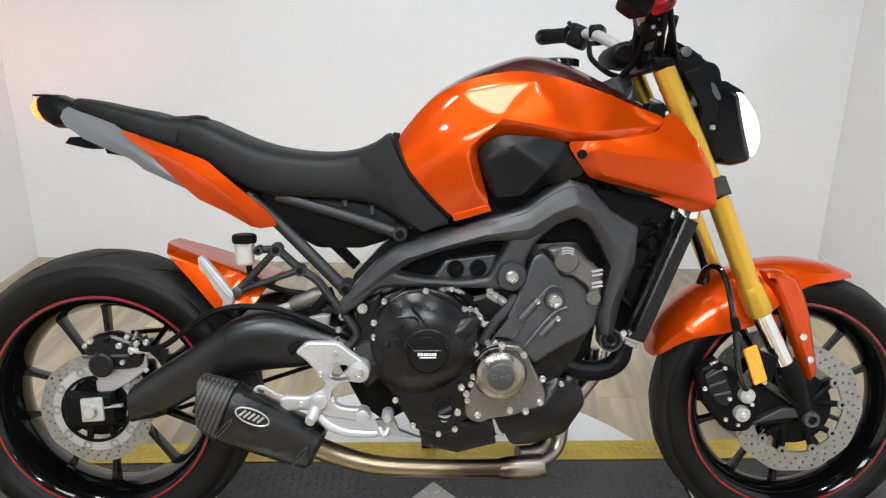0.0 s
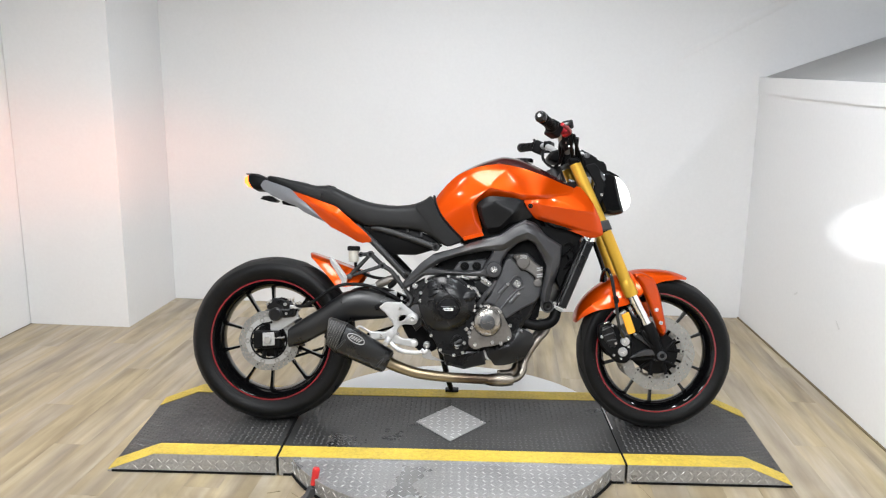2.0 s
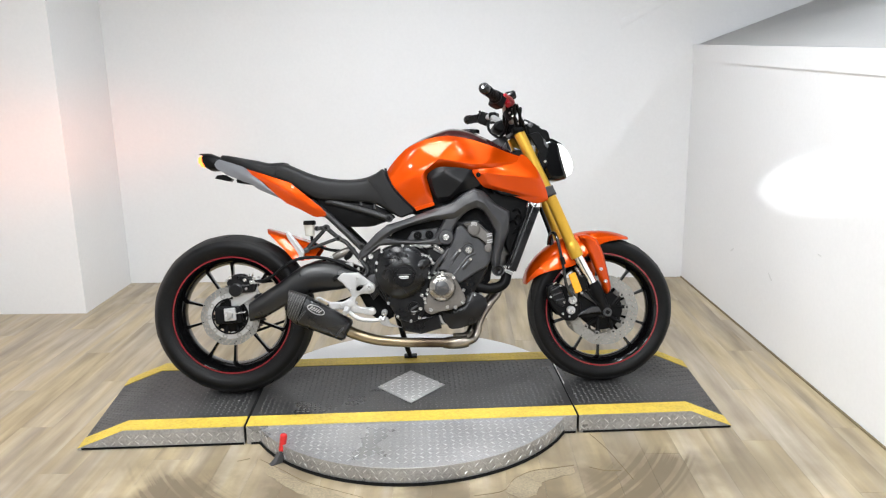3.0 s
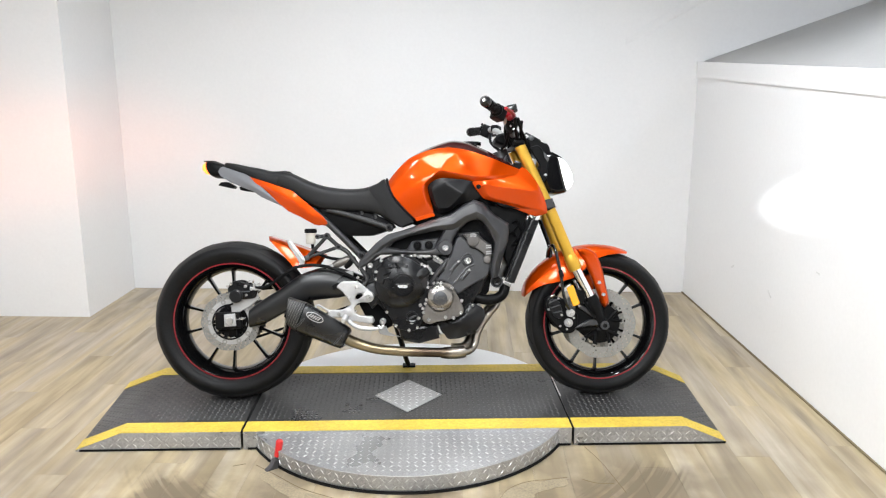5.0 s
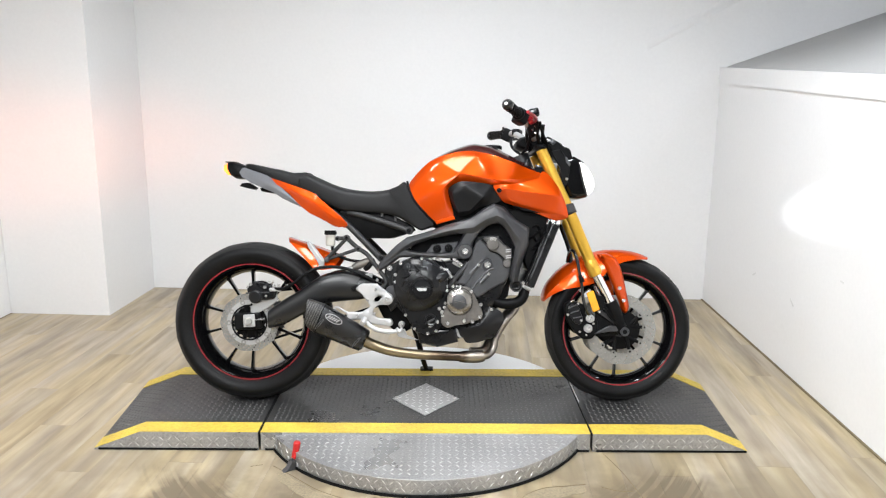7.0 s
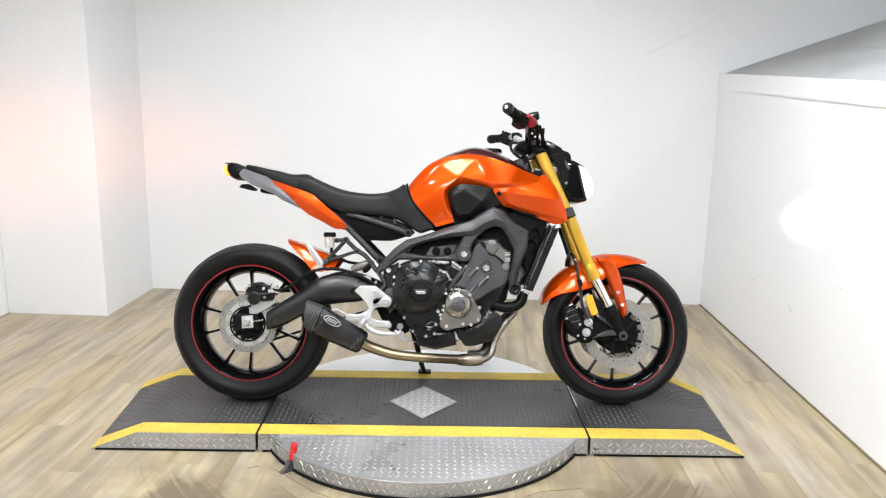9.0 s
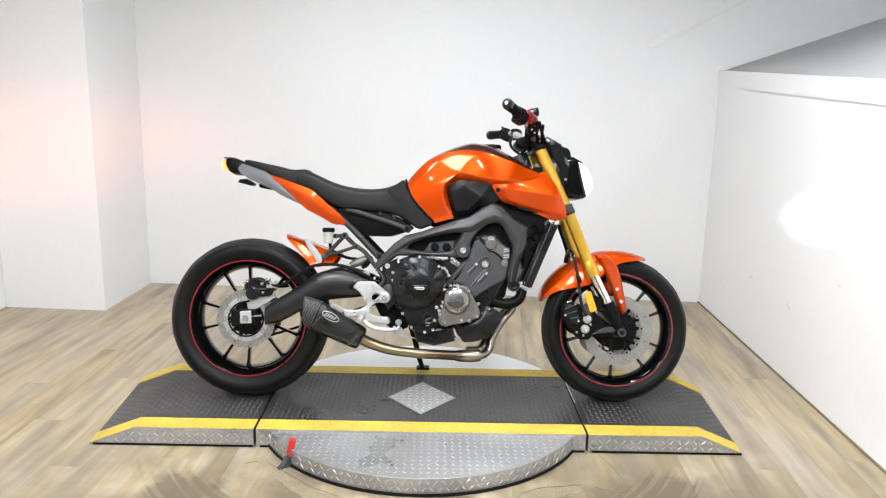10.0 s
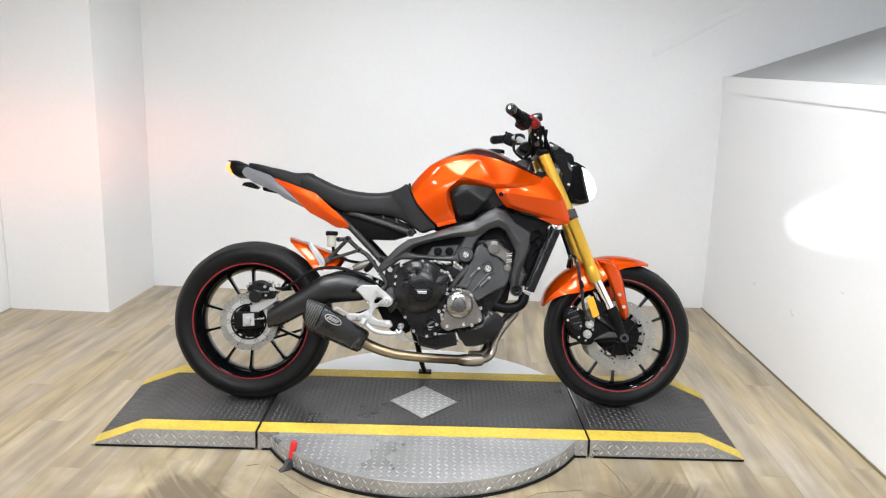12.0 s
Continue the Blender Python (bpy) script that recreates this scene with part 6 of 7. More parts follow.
bars = part("handlebar", tube(bar(-1)[::-1] + bar(1), 0.0125, 14), SILVER, bike, "tapered grey aluminium handlebar")
for s in (1, -1):
    part("bar_clamp", turned([(0.012, -0.034 - 0.03 * s), (0.0225, -0.034 - 0.03 * s), (0.0235, -0.030 - 0.03 * s), (0.0235, 0.0 - 0.03 * s), (0.0225, 0.004 - 0.03 * s), (0.012, 0.004 - 0.03 * s)], 24, at=(0.428, 0, 1.040)), MATT, bars, "black handlebar clamp")
    part("riser", tube([at(0.430, 0.05 * s, 1.030), at(0.434, 0.05 * s, 1.000)], [0.017, 0.019], 16, 0), MATT, bars)
part("ignition_lock", turned([(0.020, -0.01), (0.022, 0.0), (0.022, 0.026), (0.015, 0.030)], 24, "Z", (0.458, 0, 1.005)), MATT, bars)
for s in (1, -1):
    g0, g1 = Vector(at(0.340, 0.283 * s, 1.102)), Vector(at(0.298, 0.385 * s, 1.110))
    grip = part("grip", tube([g0, g0 + (g1 - g0) * 0.06, g0 + (g1 - g0) * 0.12, g1 * 0.9 + g0 * 0.1, g1], [0.024, 0.024, 0.0172, 0.0172, 0.020], 18, 0), MATT, bars, "black rubber grip")
    bm = bmesh.new()
    for k in range(16):
        p = g0 + (g1 - g0) * (0.16 + 0.048 * k)
        tube([p, p + (g1 - g0) * 0.022], 0.0186, 14, 0, bm=bm)
    part("grip_rib", bm, MATT, grip)
    part("bar_end", tube([g1 + (g1 - g0) * q for q in (0.0, 0.05, 0.10, 0.17, 0.25, 0.32, 0.37, 0.40)], [0.012, 0.0125, 0.0170, 0.0200, 0.0205, 0.0180, 0.0125, 0.006], 20, 0), GLOSSB, grip, "round black bar-end weight")
    part("end_screw", tube([g1 + (g1 - g0) * 0.385, g1 + (g1 - g0) * 0.41], 0.0055, 12, 0), BOLT, grip)
    hs = boxy(-0.022, 0.022, -0.028, 0.028, -0.030, 0.024, 0.013, 4)
    hs.transform(Matrix.Translation(at(0.352, 0.252 * s, 1.096)) @ Matrix.Rotation(radians(24 * s), 4, "Z") @ Matrix.Rotation(radians(25), 4, "Y"))
    sw = part("switch_box", hs, MATT, bars, "black switch housing")
    bm = bmesh.new()
    for k in range(3):
        p = Vector(at(0.334 + 0.010 * k, 0.266 * s, 1.118 - 0.004 * k))
        tube([p, p + Vector((-0.004, -0.006 * s, 0.012))], 0.0055, 8, 0, bm=bm)
    part("button", bm, GLOSSB, sw)
    part("lever", tube([at(0.392, 0.225 * s, 1.080), at(0.404, 0.265 * s, 1.083), at(0.392, 0.32 * s, 1.086), at(0.362, 0.385 * s, 1.092)], [0.010, 0.0085, 0.0065, 0.006], 10), REDANO if s > 0 else MATT, bars, "red anodised brake lever" if s > 0 else "black clutch lever")
    mc = boxy(-0.017, 0.017, -0.030, 0.030, -0.015, 0.015, 0.010, 4)
    mc.transform(Matrix.Translation(at(0.385, 0.205 * s, 1.098)) @ Matrix.Rotation(radians(22 * s), 4, "Z"))
    part("lever_perch", mc, REDANO if s > 0 else MATT, bars)
fr = boxy(-0.020, 0.020, -0.024, 0.024, -0.014, 0.018, 0.009, 4)
fr.transform(Matrix.Translation(at(0.405, 0.195, 1.116)) @ Matrix.Rotation(radians(-12), 4, "Y"))
part("fluid_reservoir", fr, GLOSSB, bars, "black brake fluid reservoir")
# cables and hoses round the steering head
CABLES = [[(0.418, 0.200, 1.088), (0.422, 0.170, 1.047), (0.441, 0.100, 1.003), (0.460, 0.060, 0.952)], [(0.429, 0.190, 1.086), (0.445, 0.160, 1.046), (0.472, 0.100, 1.008), (0.489, 0.080, 0.962)],
          [(0.392, 0.190, 1.084), (0.401, 0.130, 1.042), (0.396, 0.080, 1.005), (0.380, 0.050, 0.980)], [(0.446, 0.170, 1.077), (0.448, 0.130, 1.037), (0.459, 0.080, 0.989)], [(0.390, 0.120, 1.069), (0.392, 0.100, 1.030), (0.413, 0.060, 0.996)],
          [(0.356, -0.160, 1.067), (0.354, -0.120, 1.031), (0.378, -0.070, 0.997), (0.398, -0.030, 0.983)]]
part("bar_mount", casting([(0.354, 1.027), (0.367, 1.043), (0.389, 1.049), (0.412, 1.041), (0.426, 1.019), (0.407, 0.997), (0.377, 1.001), (0.356, 1.012)], -0.055, 0.060, [(0.0, 0.010), (0.004, 0.003), (0.009, 0.0)], (), 0.006), MATT, bars, "black bar clamp block")
part("hose_block", casting([(0.380, 1.095), (0.423, 1.101), (0.439, 1.081), (0.430, 1.046), (0.405, 1.032), (0.387, 1.056)], 0.11, 0.175, [(0.0, 0.014), (0.005, 0.004), (0.012, 0.0)], (), 0.008), MATT, bars, "black brake cylinder body")
for u, h in ((0.394, 1.078), (0.406, 1.090), (0.415, 1.072), (0.403, 1.058), (0.414, 1.046)):
    bolt(u, h, 0.178, 0.0038, bars)
for pts in CABLES:
    part("cable", tube([at(*p) for p in pts], 0.0062, 8), MATT, bike, "black control cable")
part("brake_hose", tube([at(*q) for q in [(0.567, 0.020, 0.554), (0.567, 0.050, 0.584), (0.571, 0.080, 0.599), (0.577, 0.110, 0.598), (0.586, 0.130, 0.569), (0.595, 0.137, 0.519), (0.603, 0.140, 0.472), (0.610, 0.140, 0.416), (0.621, 0.135, 0.382), (0.637, 0.128, 0.353)]], 0.0062, 10), GLOSSB, bike, "black front brake hose")
part("hose_grommet", tube([at(*q) for q in [(0.598, 0.139, 0.506), (0.605, 0.140, 0.480)]], [0.0085, 0.0095], 10, 0), MATT, bike)
part("brake_hose", tube([at(0.53, -0.02, 0.74), at(0.575, 0.02, 0.60), at(0.582, 0.02, 0.54)], 0.0085, 10), GLOSSB, bike)

# headlight, instrument and cowl
HL = [(0.525, 0.959), (0.580, 0.964), (0.608, 0.945), (0.617, 0.901), (0.629, 0.854), (0.638, 0.825), (0.633, 0.810), (0.600, 0.802), (0.557, 0.810), (0.539, 0.852), (0.525, 0.906)]
hl = part("headlight", casting(HL, -0.070, 0.097, [(0.0, 0.022), (0.003, 0.010), (0.009, 0.003), (0.016, 0.0)], (), 0.008), GLOSSB, bike, "black headlight shell")
both("shell_side", casting(inset(HL, 0.004), 0.060, 0.094, [(0.0, 0.010), (0.004, 0.003), (0.010, 0.0)], (), 0.008), GLOSSB, hl)
secs = []
for k in range(13):
    y = -0.090 + 0.180 * k / 12
    f = 1 - abs(y / 0.098) ** 4
    secs.append([(0.606 + -0.257 * (h - 0.945) + 0.044 * w * f, y, h) for h, w in ((0.822, 0.0), (0.826, 0.30), (0.836, 0.62), (0.855, 0.90), (0.880, 1.0), (0.905, 0.92), (0.926, 0.70), (0.940, 0.40), (0.946, 0.0))] + [(0.597, y, 0.946), (0.629, y, 0.822)])
part("lens", loft(secs), LENS, hl, "lit white lens")
part("brow", slab([(0.554, 0.966), (0.581, 0.968), (0.611, 0.951), (0.618, 0.945), (0.598, 0.944), (0.580, 0.955)], -0.085, 0.085, 0.003), MATT, hl, "thin black brow")
part("side_bracket", slab([(0.484, 0.984), (0.521, 0.995), (0.547, 0.961), (0.560, 0.917), (0.552, 0.863), (0.536, 0.839), (0.523, 0.863), (0.525, 0.917)], 0.090, 0.106, 0.004, r=0.006), MATT, hl, "black headlight bracket")
bolt(0.547, 0.878, 0.107, 0.0055, hl)
part("bracket_slot", slab([(0.540, 0.964), (0.548, 0.963), (0.562, 0.936), (0.558, 0.928), (0.545, 0.943)], 0.100, 0.1075, 0.001, r=0.003), ENGGREY, hl)
part("tank_filler", slab([(0.415, 0.865), (0.425, 0.925), (0.455, 0.925), (0.465, 0.86)], -0.098, 0.098, 0.004), MATT, bike, "black filler panel behind the fork")
meter = part("instrument", boxy(-0.035, 0.035, -0.07, 0.07, -0.014, 0.014, 0.006), GLOSSB, bike, "black digital instrument")
meter.data.transform(Matrix.Translation((0.500, 0.0, 1.022)) @ Matrix.Rotation(radians(28), 4, "Y"))
part("meter_cowl", slab([(0.477, 1.013), (0.494, 1.030), (0.509, 1.032), (0.525, 1.021), (0.539, 1.008), (0.559, 1.003), (0.569, 0.990), (0.572, 0.970), (0.586, 0.959), (0.528, 0.955), (0.489, 0.974)], -0.075, 0.085, 0.010, r=0.006), MATT, bike, "black meter and ignition cowl")
part("cowl_cap", turned([(0.005, -0.090), (0.0105, -0.089), (0.0105, -0.07)], 18, at=(0.496, 0, 1.024)), ENGGREY, bike)
part("horn", turned([(0.028, -0.08), (0.034, -0.074), (0.034, -0.055), (0.02, -0.05)], 28, at=(0.53, 0, 0.80)), MATT, bike)

# front fender: an arched shell with a flange down to the fork foot
FOLD = ((0.0, 0.0), (0.20, 0.01), (0.38, 0.04), (0.53, 0.10), (0.66, 0.19), (0.80, 0.33), (0.93, 0.50), (1.0, 1.0))


def arch(c, rows, n=24):
    """rows: angle, radius, half width, depth of the skirts; a shell with turned-down edges."""
    rows = spline(rows, n)
    bm = bmesh.new()
    secs = []
    for a, r, w, drop in rows:
        a = radians(a)
        sec = []
        for k in range(15):
            t = -1 + 2 * k / 14
            k7 = abs(k - 7)
            rr = r - drop * FOLD[k7][1]
            sec.append((c[0] + rr * math.cos(a), w * math.copysign(FOLD[k7][0], t), c[1] + rr * math.sin(a)))
        secs.append(sec)
    rings = [[bm.verts.new(p) for p in s] for s in secs]
    for a, b in zip(rings, rings[1:]):
        for k in range(14):
            bm.faces.new([a[k], a[k + 1], b[k + 1], b[k]])
    bmesh.ops.recalc_face_normals(bm, faces=bm.faces)
    bmesh.ops.solidify(bm, geom=bm.faces[:], thickness=0.003)
    return bm


fender = part("front_fender", arch(FW, [(160.6, 0.324, 0.026, 0.010), (157, 0.331, 0.060, 0.020), (148, 0.336, 0.074, 0.052), (134, 0.332, 0.079, 0.098), (118, 0.324, 0.080, 0.112), (102, 0.318, 0.080, 0.080), (90, 0.314, 0.078, 0.050), (78, 0.312, 0.073, 0.030), (68, 0.309, 0.040, 0.012)], 5), ORANGE, bike, "orange front fender")
FLANGE = [(0.671, 0.590), (0.712, 0.592), (0.750, 0.572), (0.768, 0.537), (0.781, 0.496), (0.792, 0.442), (0.804, 0.385), (0.802, 0.366), (0.787, 0.350), (0.774, 0.366), (0.750, 0.430), (0.725, 0.494), (0.703, 0.542)]
both("fender_flange", casting(FLANGE, 0.066, 0.094, [(0.0, 0.020), (0.003, 0.010), (0.008, 0.003), (0.014, 0.0)], (), 0.010), ORANGE, fender, "orange fender stay")
for u, h in ((0.759, 0.455), (0.776, 0.407)):
    bolt(u, h, 0.099, 0.0072, fender)

# amber reflector, front caliper and sensor
part("reflector", slab([(0.623, 0.437), (0.650, 0.449), (0.677, 0.374), (0.650, 0.363)], 0.126, 0.136, 0.003, r=0.005), AMBER, bike, "amber side reflector")
part("reflector_stay", slab([(0.645, 0.44), (0.70, 0.42), (0.69, 0.37), (0.66, 0.37)], 0.116, 0.127, 0.003), MATT, bike)
cal = both("front_caliper", slab([(0.545, 0.393), (0.573, 0.407), (0.613, 0.395), (0.655, 0.356), (0.675, 0.327), (0.673, 0.279), (0.651, 0.255), (0.614, 0.255), (0.586, 0.282), (0.559, 0.316), (0.545, 0.355)], 0.070, 0.112, 0.009, r=0.010), MATT, bike, "black four-piston front caliper")
both("caliper_carrier", slab([(0.668, 0.367), (0.712, 0.371), (0.760, 0.327), (0.775, 0.280), (0.734, 0.268), (0.669, 0.264)], 0.082, 0.094, 0.002, r=0.006), DARKGAP, cal)
part("strut", slab([(0.674, 0.358), (0.686, 0.370), (0.716, 0.348), (0.750, 0.317), (0.756, 0.297), (0.729, 0.322)], 0.098, 0.116, 0.003, r=0.004), FRAME, cal, "grey cast arm to the axle")
part("strut", slab([(0.658, 0.277), (0.681, 0.291), (0.717, 0.309), (0.750, 0.310), (0.760, 0.298), (0.756, 0.288), (0.719, 0.286)], 0.098, 0.118, 0.003, r=0.004), FRAME, cal, "grey cast arm to the axle")
for u, h in [(0.642, 0.338), (0.634, 0.299)]:
    part("piston_bolt", turned([(0.009, -0.127), (0.0150, -0.1265), (0.0165, -0.122), (0.0165, -0.11)], 28, at=(u, 0, h)), SILVER, cal, "round silver caliper cap")
    bolt(u, h, 0.127, 0.007, cal)
# bridge, pad spring, pins and banjo of the caliper
part("caliper_bridge", slab([(0.553, 0.381), (0.573, 0.395), (0.600, 0.380), (0.614, 0.337), (0.606, 0.313), (0.584, 0.318), (0.564, 0.345)], 0.108, 0.117, 0.003, r=0.006), ENGINE, cal)
for x0, x1 in zip([(0.557, 0.118, 0.376), (0.565, 0.118, 0.357), (0.576, 0.118, 0.338)], [(0.589, 0.118, 0.391), (0.599, 0.118, 0.369), (0.608, 0.118, 0.345)]):
    part("pad_pin", tube([at(*x0), at(*x1)], 0.0026, 8, 0), ENGGREY, cal)
for (u, h), r in zip([(0.556, 0.352), (0.595, 0.395), (0.608, 0.330), (0.602, 0.286), (0.655, 0.318), (0.628, 0.274), (0.677, 0.365)], (0.0050, 0.0042, 0.0048, 0.0045, 0.0045, 0.0040, 0.0050)):
    bolt(u, h, 0.1165, r, cal)
part("bleed_nipple", tube([at(*q) for q in [(0.567, 0.112, 0.402), (0.580, 0.116, 0.409)]], [0.004, 0.003], 8, 0), BOLT, cal)
part("hose_banjo", turned([(0.006, -0.128), (0.011, -0.128), (0.011, -0.112)], 16, at=(*[(0.634, 0.362)][0][:1], 0, [(0.634, 0.362)][0][1])), ENGGREY, cal)
part("hose_clip", slab([(0.599, 0.445), (0.609, 0.455), (0.616, 0.448), (0.608, 0.437)], 0.095, 0.102, 0.001), SILVER, cal)
part("sensor_lead", tube([at(0.748, 0.125, 0.318), at(0.724, 0.128, 0.334), at(0.700, 0.124, 0.372), at(0.690, 0.118, 0.44), at(0.668, 0.112, 0.50)], 0.0035, 8), MATT, bike, "thin black sensor lead")

# swingarm
ARM = [((-0.604, 0.361), (-0.601, 0.291)), ((-0.553, 0.398), (-0.543, 0.307)), ((-0.484, 0.441), (-0.469, 0.347)), ((-0.429, 0.481), (-0.405, 0.376)), ((-0.382, 0.505), (-0.357, 0.393)), ((-0.315, 0.515), (-0.306, 0.400)), ((-0.244, 0.500), (-0.252, 0.405)), ((-0.184, 0.476), (-0.196, 0.417)), ((-0.128, 0.451), (-0.140, 0.407))]
secs = []
for q, (tu, th, bu, bh) in enumerate(spline([(*a_, *b_) for a_, b_ in ARM], 5)):
    sec = []
    for k in range(28):
        t = 2 * math.pi * k / 28
        c, v = math.cos(t), math.sin(t)
        w = 0.030 * math.copysign(abs(c) ** 0.80, c)
        v = math.copysign(abs(v) ** 0.85, v)
        sec.append(at((tu + bu) / 2 + (tu - bu) / 2 * v, 0.114 + w, (th + bh) / 2 + (th - bh) / 2 * v))
    secs.append(sec)
arm = both("swingarm", loft(secs), SWING, bike, "satin black curved swingarm")
both("axle_block", slab([(-0.735, 0.350), (-0.640, 0.352), (-0.630, 0.290), (-0.732, 0.284)], 0.096, 0.132, 0.006, r=0.008), MATT, arm)
both("adjuster_plate", slab([(-0.698, 0.345), (-0.655, 0.348), (-0.652, 0.300), (-0.696, 0.297)], 0.130, 0.138, 0.002, r=0.003), SILVER, arm, "bare axle adjuster plate")
part("axle_nut", turned([(0.006, -0.150), (0.011, -0.150), (0.0135, -0.146), (0.0135, -0.13)], 12, at=(-0.676, 0, 0.321)), BOLT, bike)
part("adjuster_bolt", tube([at(-0.655, 0.128, 0.325), at(-0.618, 0.128, 0.329)], 0.0045, 8, 0), BOLT, bike)
part("rear_axle", turned([(0.012, -0.145), (0.012, 0.145)], 20, at=(-0.676, 0, 0.318)), BOLT, bike)
part("crossbrace", boxy(-0.40, -0.34, -0.10, 0.10, 0.42, 0.49, 0.01), FRAME, bike)
part("brake_line", tube([at(-0.575, 0.132, 0.445), at(-0.53, 0.140, 0.452), at(-0.47, 0.142, 0.494), at(-0.425, 0.142, 0.522), at(-0.37, 0.140, 0.532), at(-0.30, 0.138, 0.525), at(-0.225, 0.138, 0.495), at(-0.19, 0.135, 0.475)], 0.0062, 10), MATT, bike, "rubber rear brake line")
part("side_strut", tube([at(*q) for q in [(-0.257, 0.126, 0.602), (-0.226, 0.130, 0.583), (-0.202, 0.134, 0.554), (-0.171, 0.140, 0.514), (-0.149, 0.144, 0.483), (-0.154, 0.146, 0.463), (-0.171, 0.150, 0.450)]], 0.0085, 10), TUBING, bike)
part("pivot", turned([(0.010, -0.152), (0.024, -0.150), (0.026, -0.144), (0.026, 0.144)], 24, at=(-0.128, 0, 0.436)), FRAME, bike)
part("shock", tube([at(-0.20, 0.03, 0.40), at(-0.10, 0.03, 0.52)], 0.028, 16, 0), MATT, bike)

# rear caliper
rc = part("rear_caliper", slab([(-0.690, 0.440), (-0.672, 0.470), (-0.632, 0.476), (-0.590, 0.460), (-0.572, 0.440), (-0.580, 0.405), (-0.620, 0.400), (-0.668, 0.404)], 0.085, 0.128, 0.008, r=0.010), ENGINE, bike, "black rear brake caliper")
part("piston_cap", turned([(0.020, -0.140), (0.025, -0.136), (0.026, -0.12)], 28, at=(-0.652, 0, 0.414)), ENGINE, rc)
part("caliper_stay", slab([(-0.692, 0.446), (-0.679, 0.402), (-0.675, 0.348), (-0.646, 0.350), (-0.607, 0.371), (-0.571, 0.399), (-0.574, 0.429), (-0.623, 0.413)], 0.100, 0.110, 0.003, r=0.008), SILVER, rc, "silver caliper carrier")
for u, h in ((-0.683, 0.452), (-0.585, 0.446), (-0.600, 0.470)):
    bolt(u, h, 0.130, 0.0052, rc)
for u, h in ((-0.612, 0.418), (-0.642, 0.462), (-0.668, 0.384), (-0.566, 0.402)):
    bolt(u, h, 0.130, 0.005, rc, u < -0.63)
for u, h in [(-0.581, 0.457), (-0.563, 0.459), (-0.561, 0.440), (-0.592, 0.441), (-0.671, 0.462), (-0.616, 0.452)]:
    bolt(u, h, 0.131, 0.0062, rc)
part("hose_union", tube([at(*q) for q in [(-0.598, 0.130, 0.445), (-0.578, 0.132, 0.441), (-0.559, 0.134, 0.444)]], [0.005, 0.006, 0.0045], 10, 0), SILVER, rc)
part("pad_pin", tube([at(-0.690, 0.128, 0.428), at(-0.600, 0.130, 0.432)], 0.0030, 8, 0), ENGGREY, rc)
part("bleed_nipple", tube([at(-0.592, 0.118, 0.462), at(-0.584, 0.122, 0.478)], [0.004, 0.003], 8, 0), BOLT, rc)
part("sensor_ring", turned([(0.064, -0.104), (0.070, -0.104), (0.070, -0.100), (0.064, -0.100)], 60, at=(-0.682, 0, 0.312), close=True), MATT, rear, "black sensor ring")

# chain side, seen through the wheel
part("sprocket", slab([(RW[0] + (0.098 if k % 2 else 0.106) * math.cos(2 * math.pi * k / 90), RW[1] + (0.098 if k % 2 else 0.106) * math.sin(2 * math.pi * k / 90)) for k in range(90)], -0.108, -0.100, 0.0, [[(RW[0] + 0.07 * math.cos(2 * math.pi * k / 30), RW[1] + 0.07 * math.sin(2 * math.pi * k / 30)) for k in range(30)]]), ENGGREY, bike, "rear sprocket")
for s in (-1, 1):
    bm = bmesh.new()
    p0, p1 = Vector((RW[0], 0.104, RW[1] + s * 0.106)), Vector((-0.10, 0.104, 0.43 + s * 0.036))
    for k in range(42):
        a = p0 + (p1 - p0) * (k / 42)
        tube([a, a + (p1 - p0) * 0.0245], [0.0058, 0.0048], 6, 0, bm=bm)
    part("chain", bm, MATT, bike, "black drive chain")
part("chain_guard", slab([(-0.60, 0.440), (-0.50, 0.462), (-0.42, 0.49), (-0.42, 0.478), (-0.50, 0.446), (-0.60, 0.424)], -0.125, -0.098, 0.002), MATT, bike)

# rear hugger
H = [(-0.550, 0.040, 0.644), (-0.481, 0.060, 0.621), (-0.393, 0.076, 0.590), (-0.337, 0.086, 0.567), (-0.541, 0.078, 0.627), (-0.474, 0.094, 0.606), (-0.416, 0.102, 0.550), (-0.483, 0.100, 0.569), (-0.443, 0.104, 0.521), (-0.411, 0.104, 0.518), (-0.367, 0.100, 0.525)]
H = [(u + 0.009, d, h) for u, d, h in H]
H += [(u - 0.006, 0.0, h) for u, d, h in H[:4]]
part("rear_hugger", shell(H, [(11, 0, 1, 12), (12, 1, 2, 13), (13, 2, 3, 14), (0, 4, 5, 1), (1, 5, 6, 2), (4, 7, 5), (5, 7, 8, 6), (6, 8, 9), (2, 6, 9, 10), (2, 10, 3)], 0.004, 0.004, True), ORANGE, bike, "orange rear hugger")

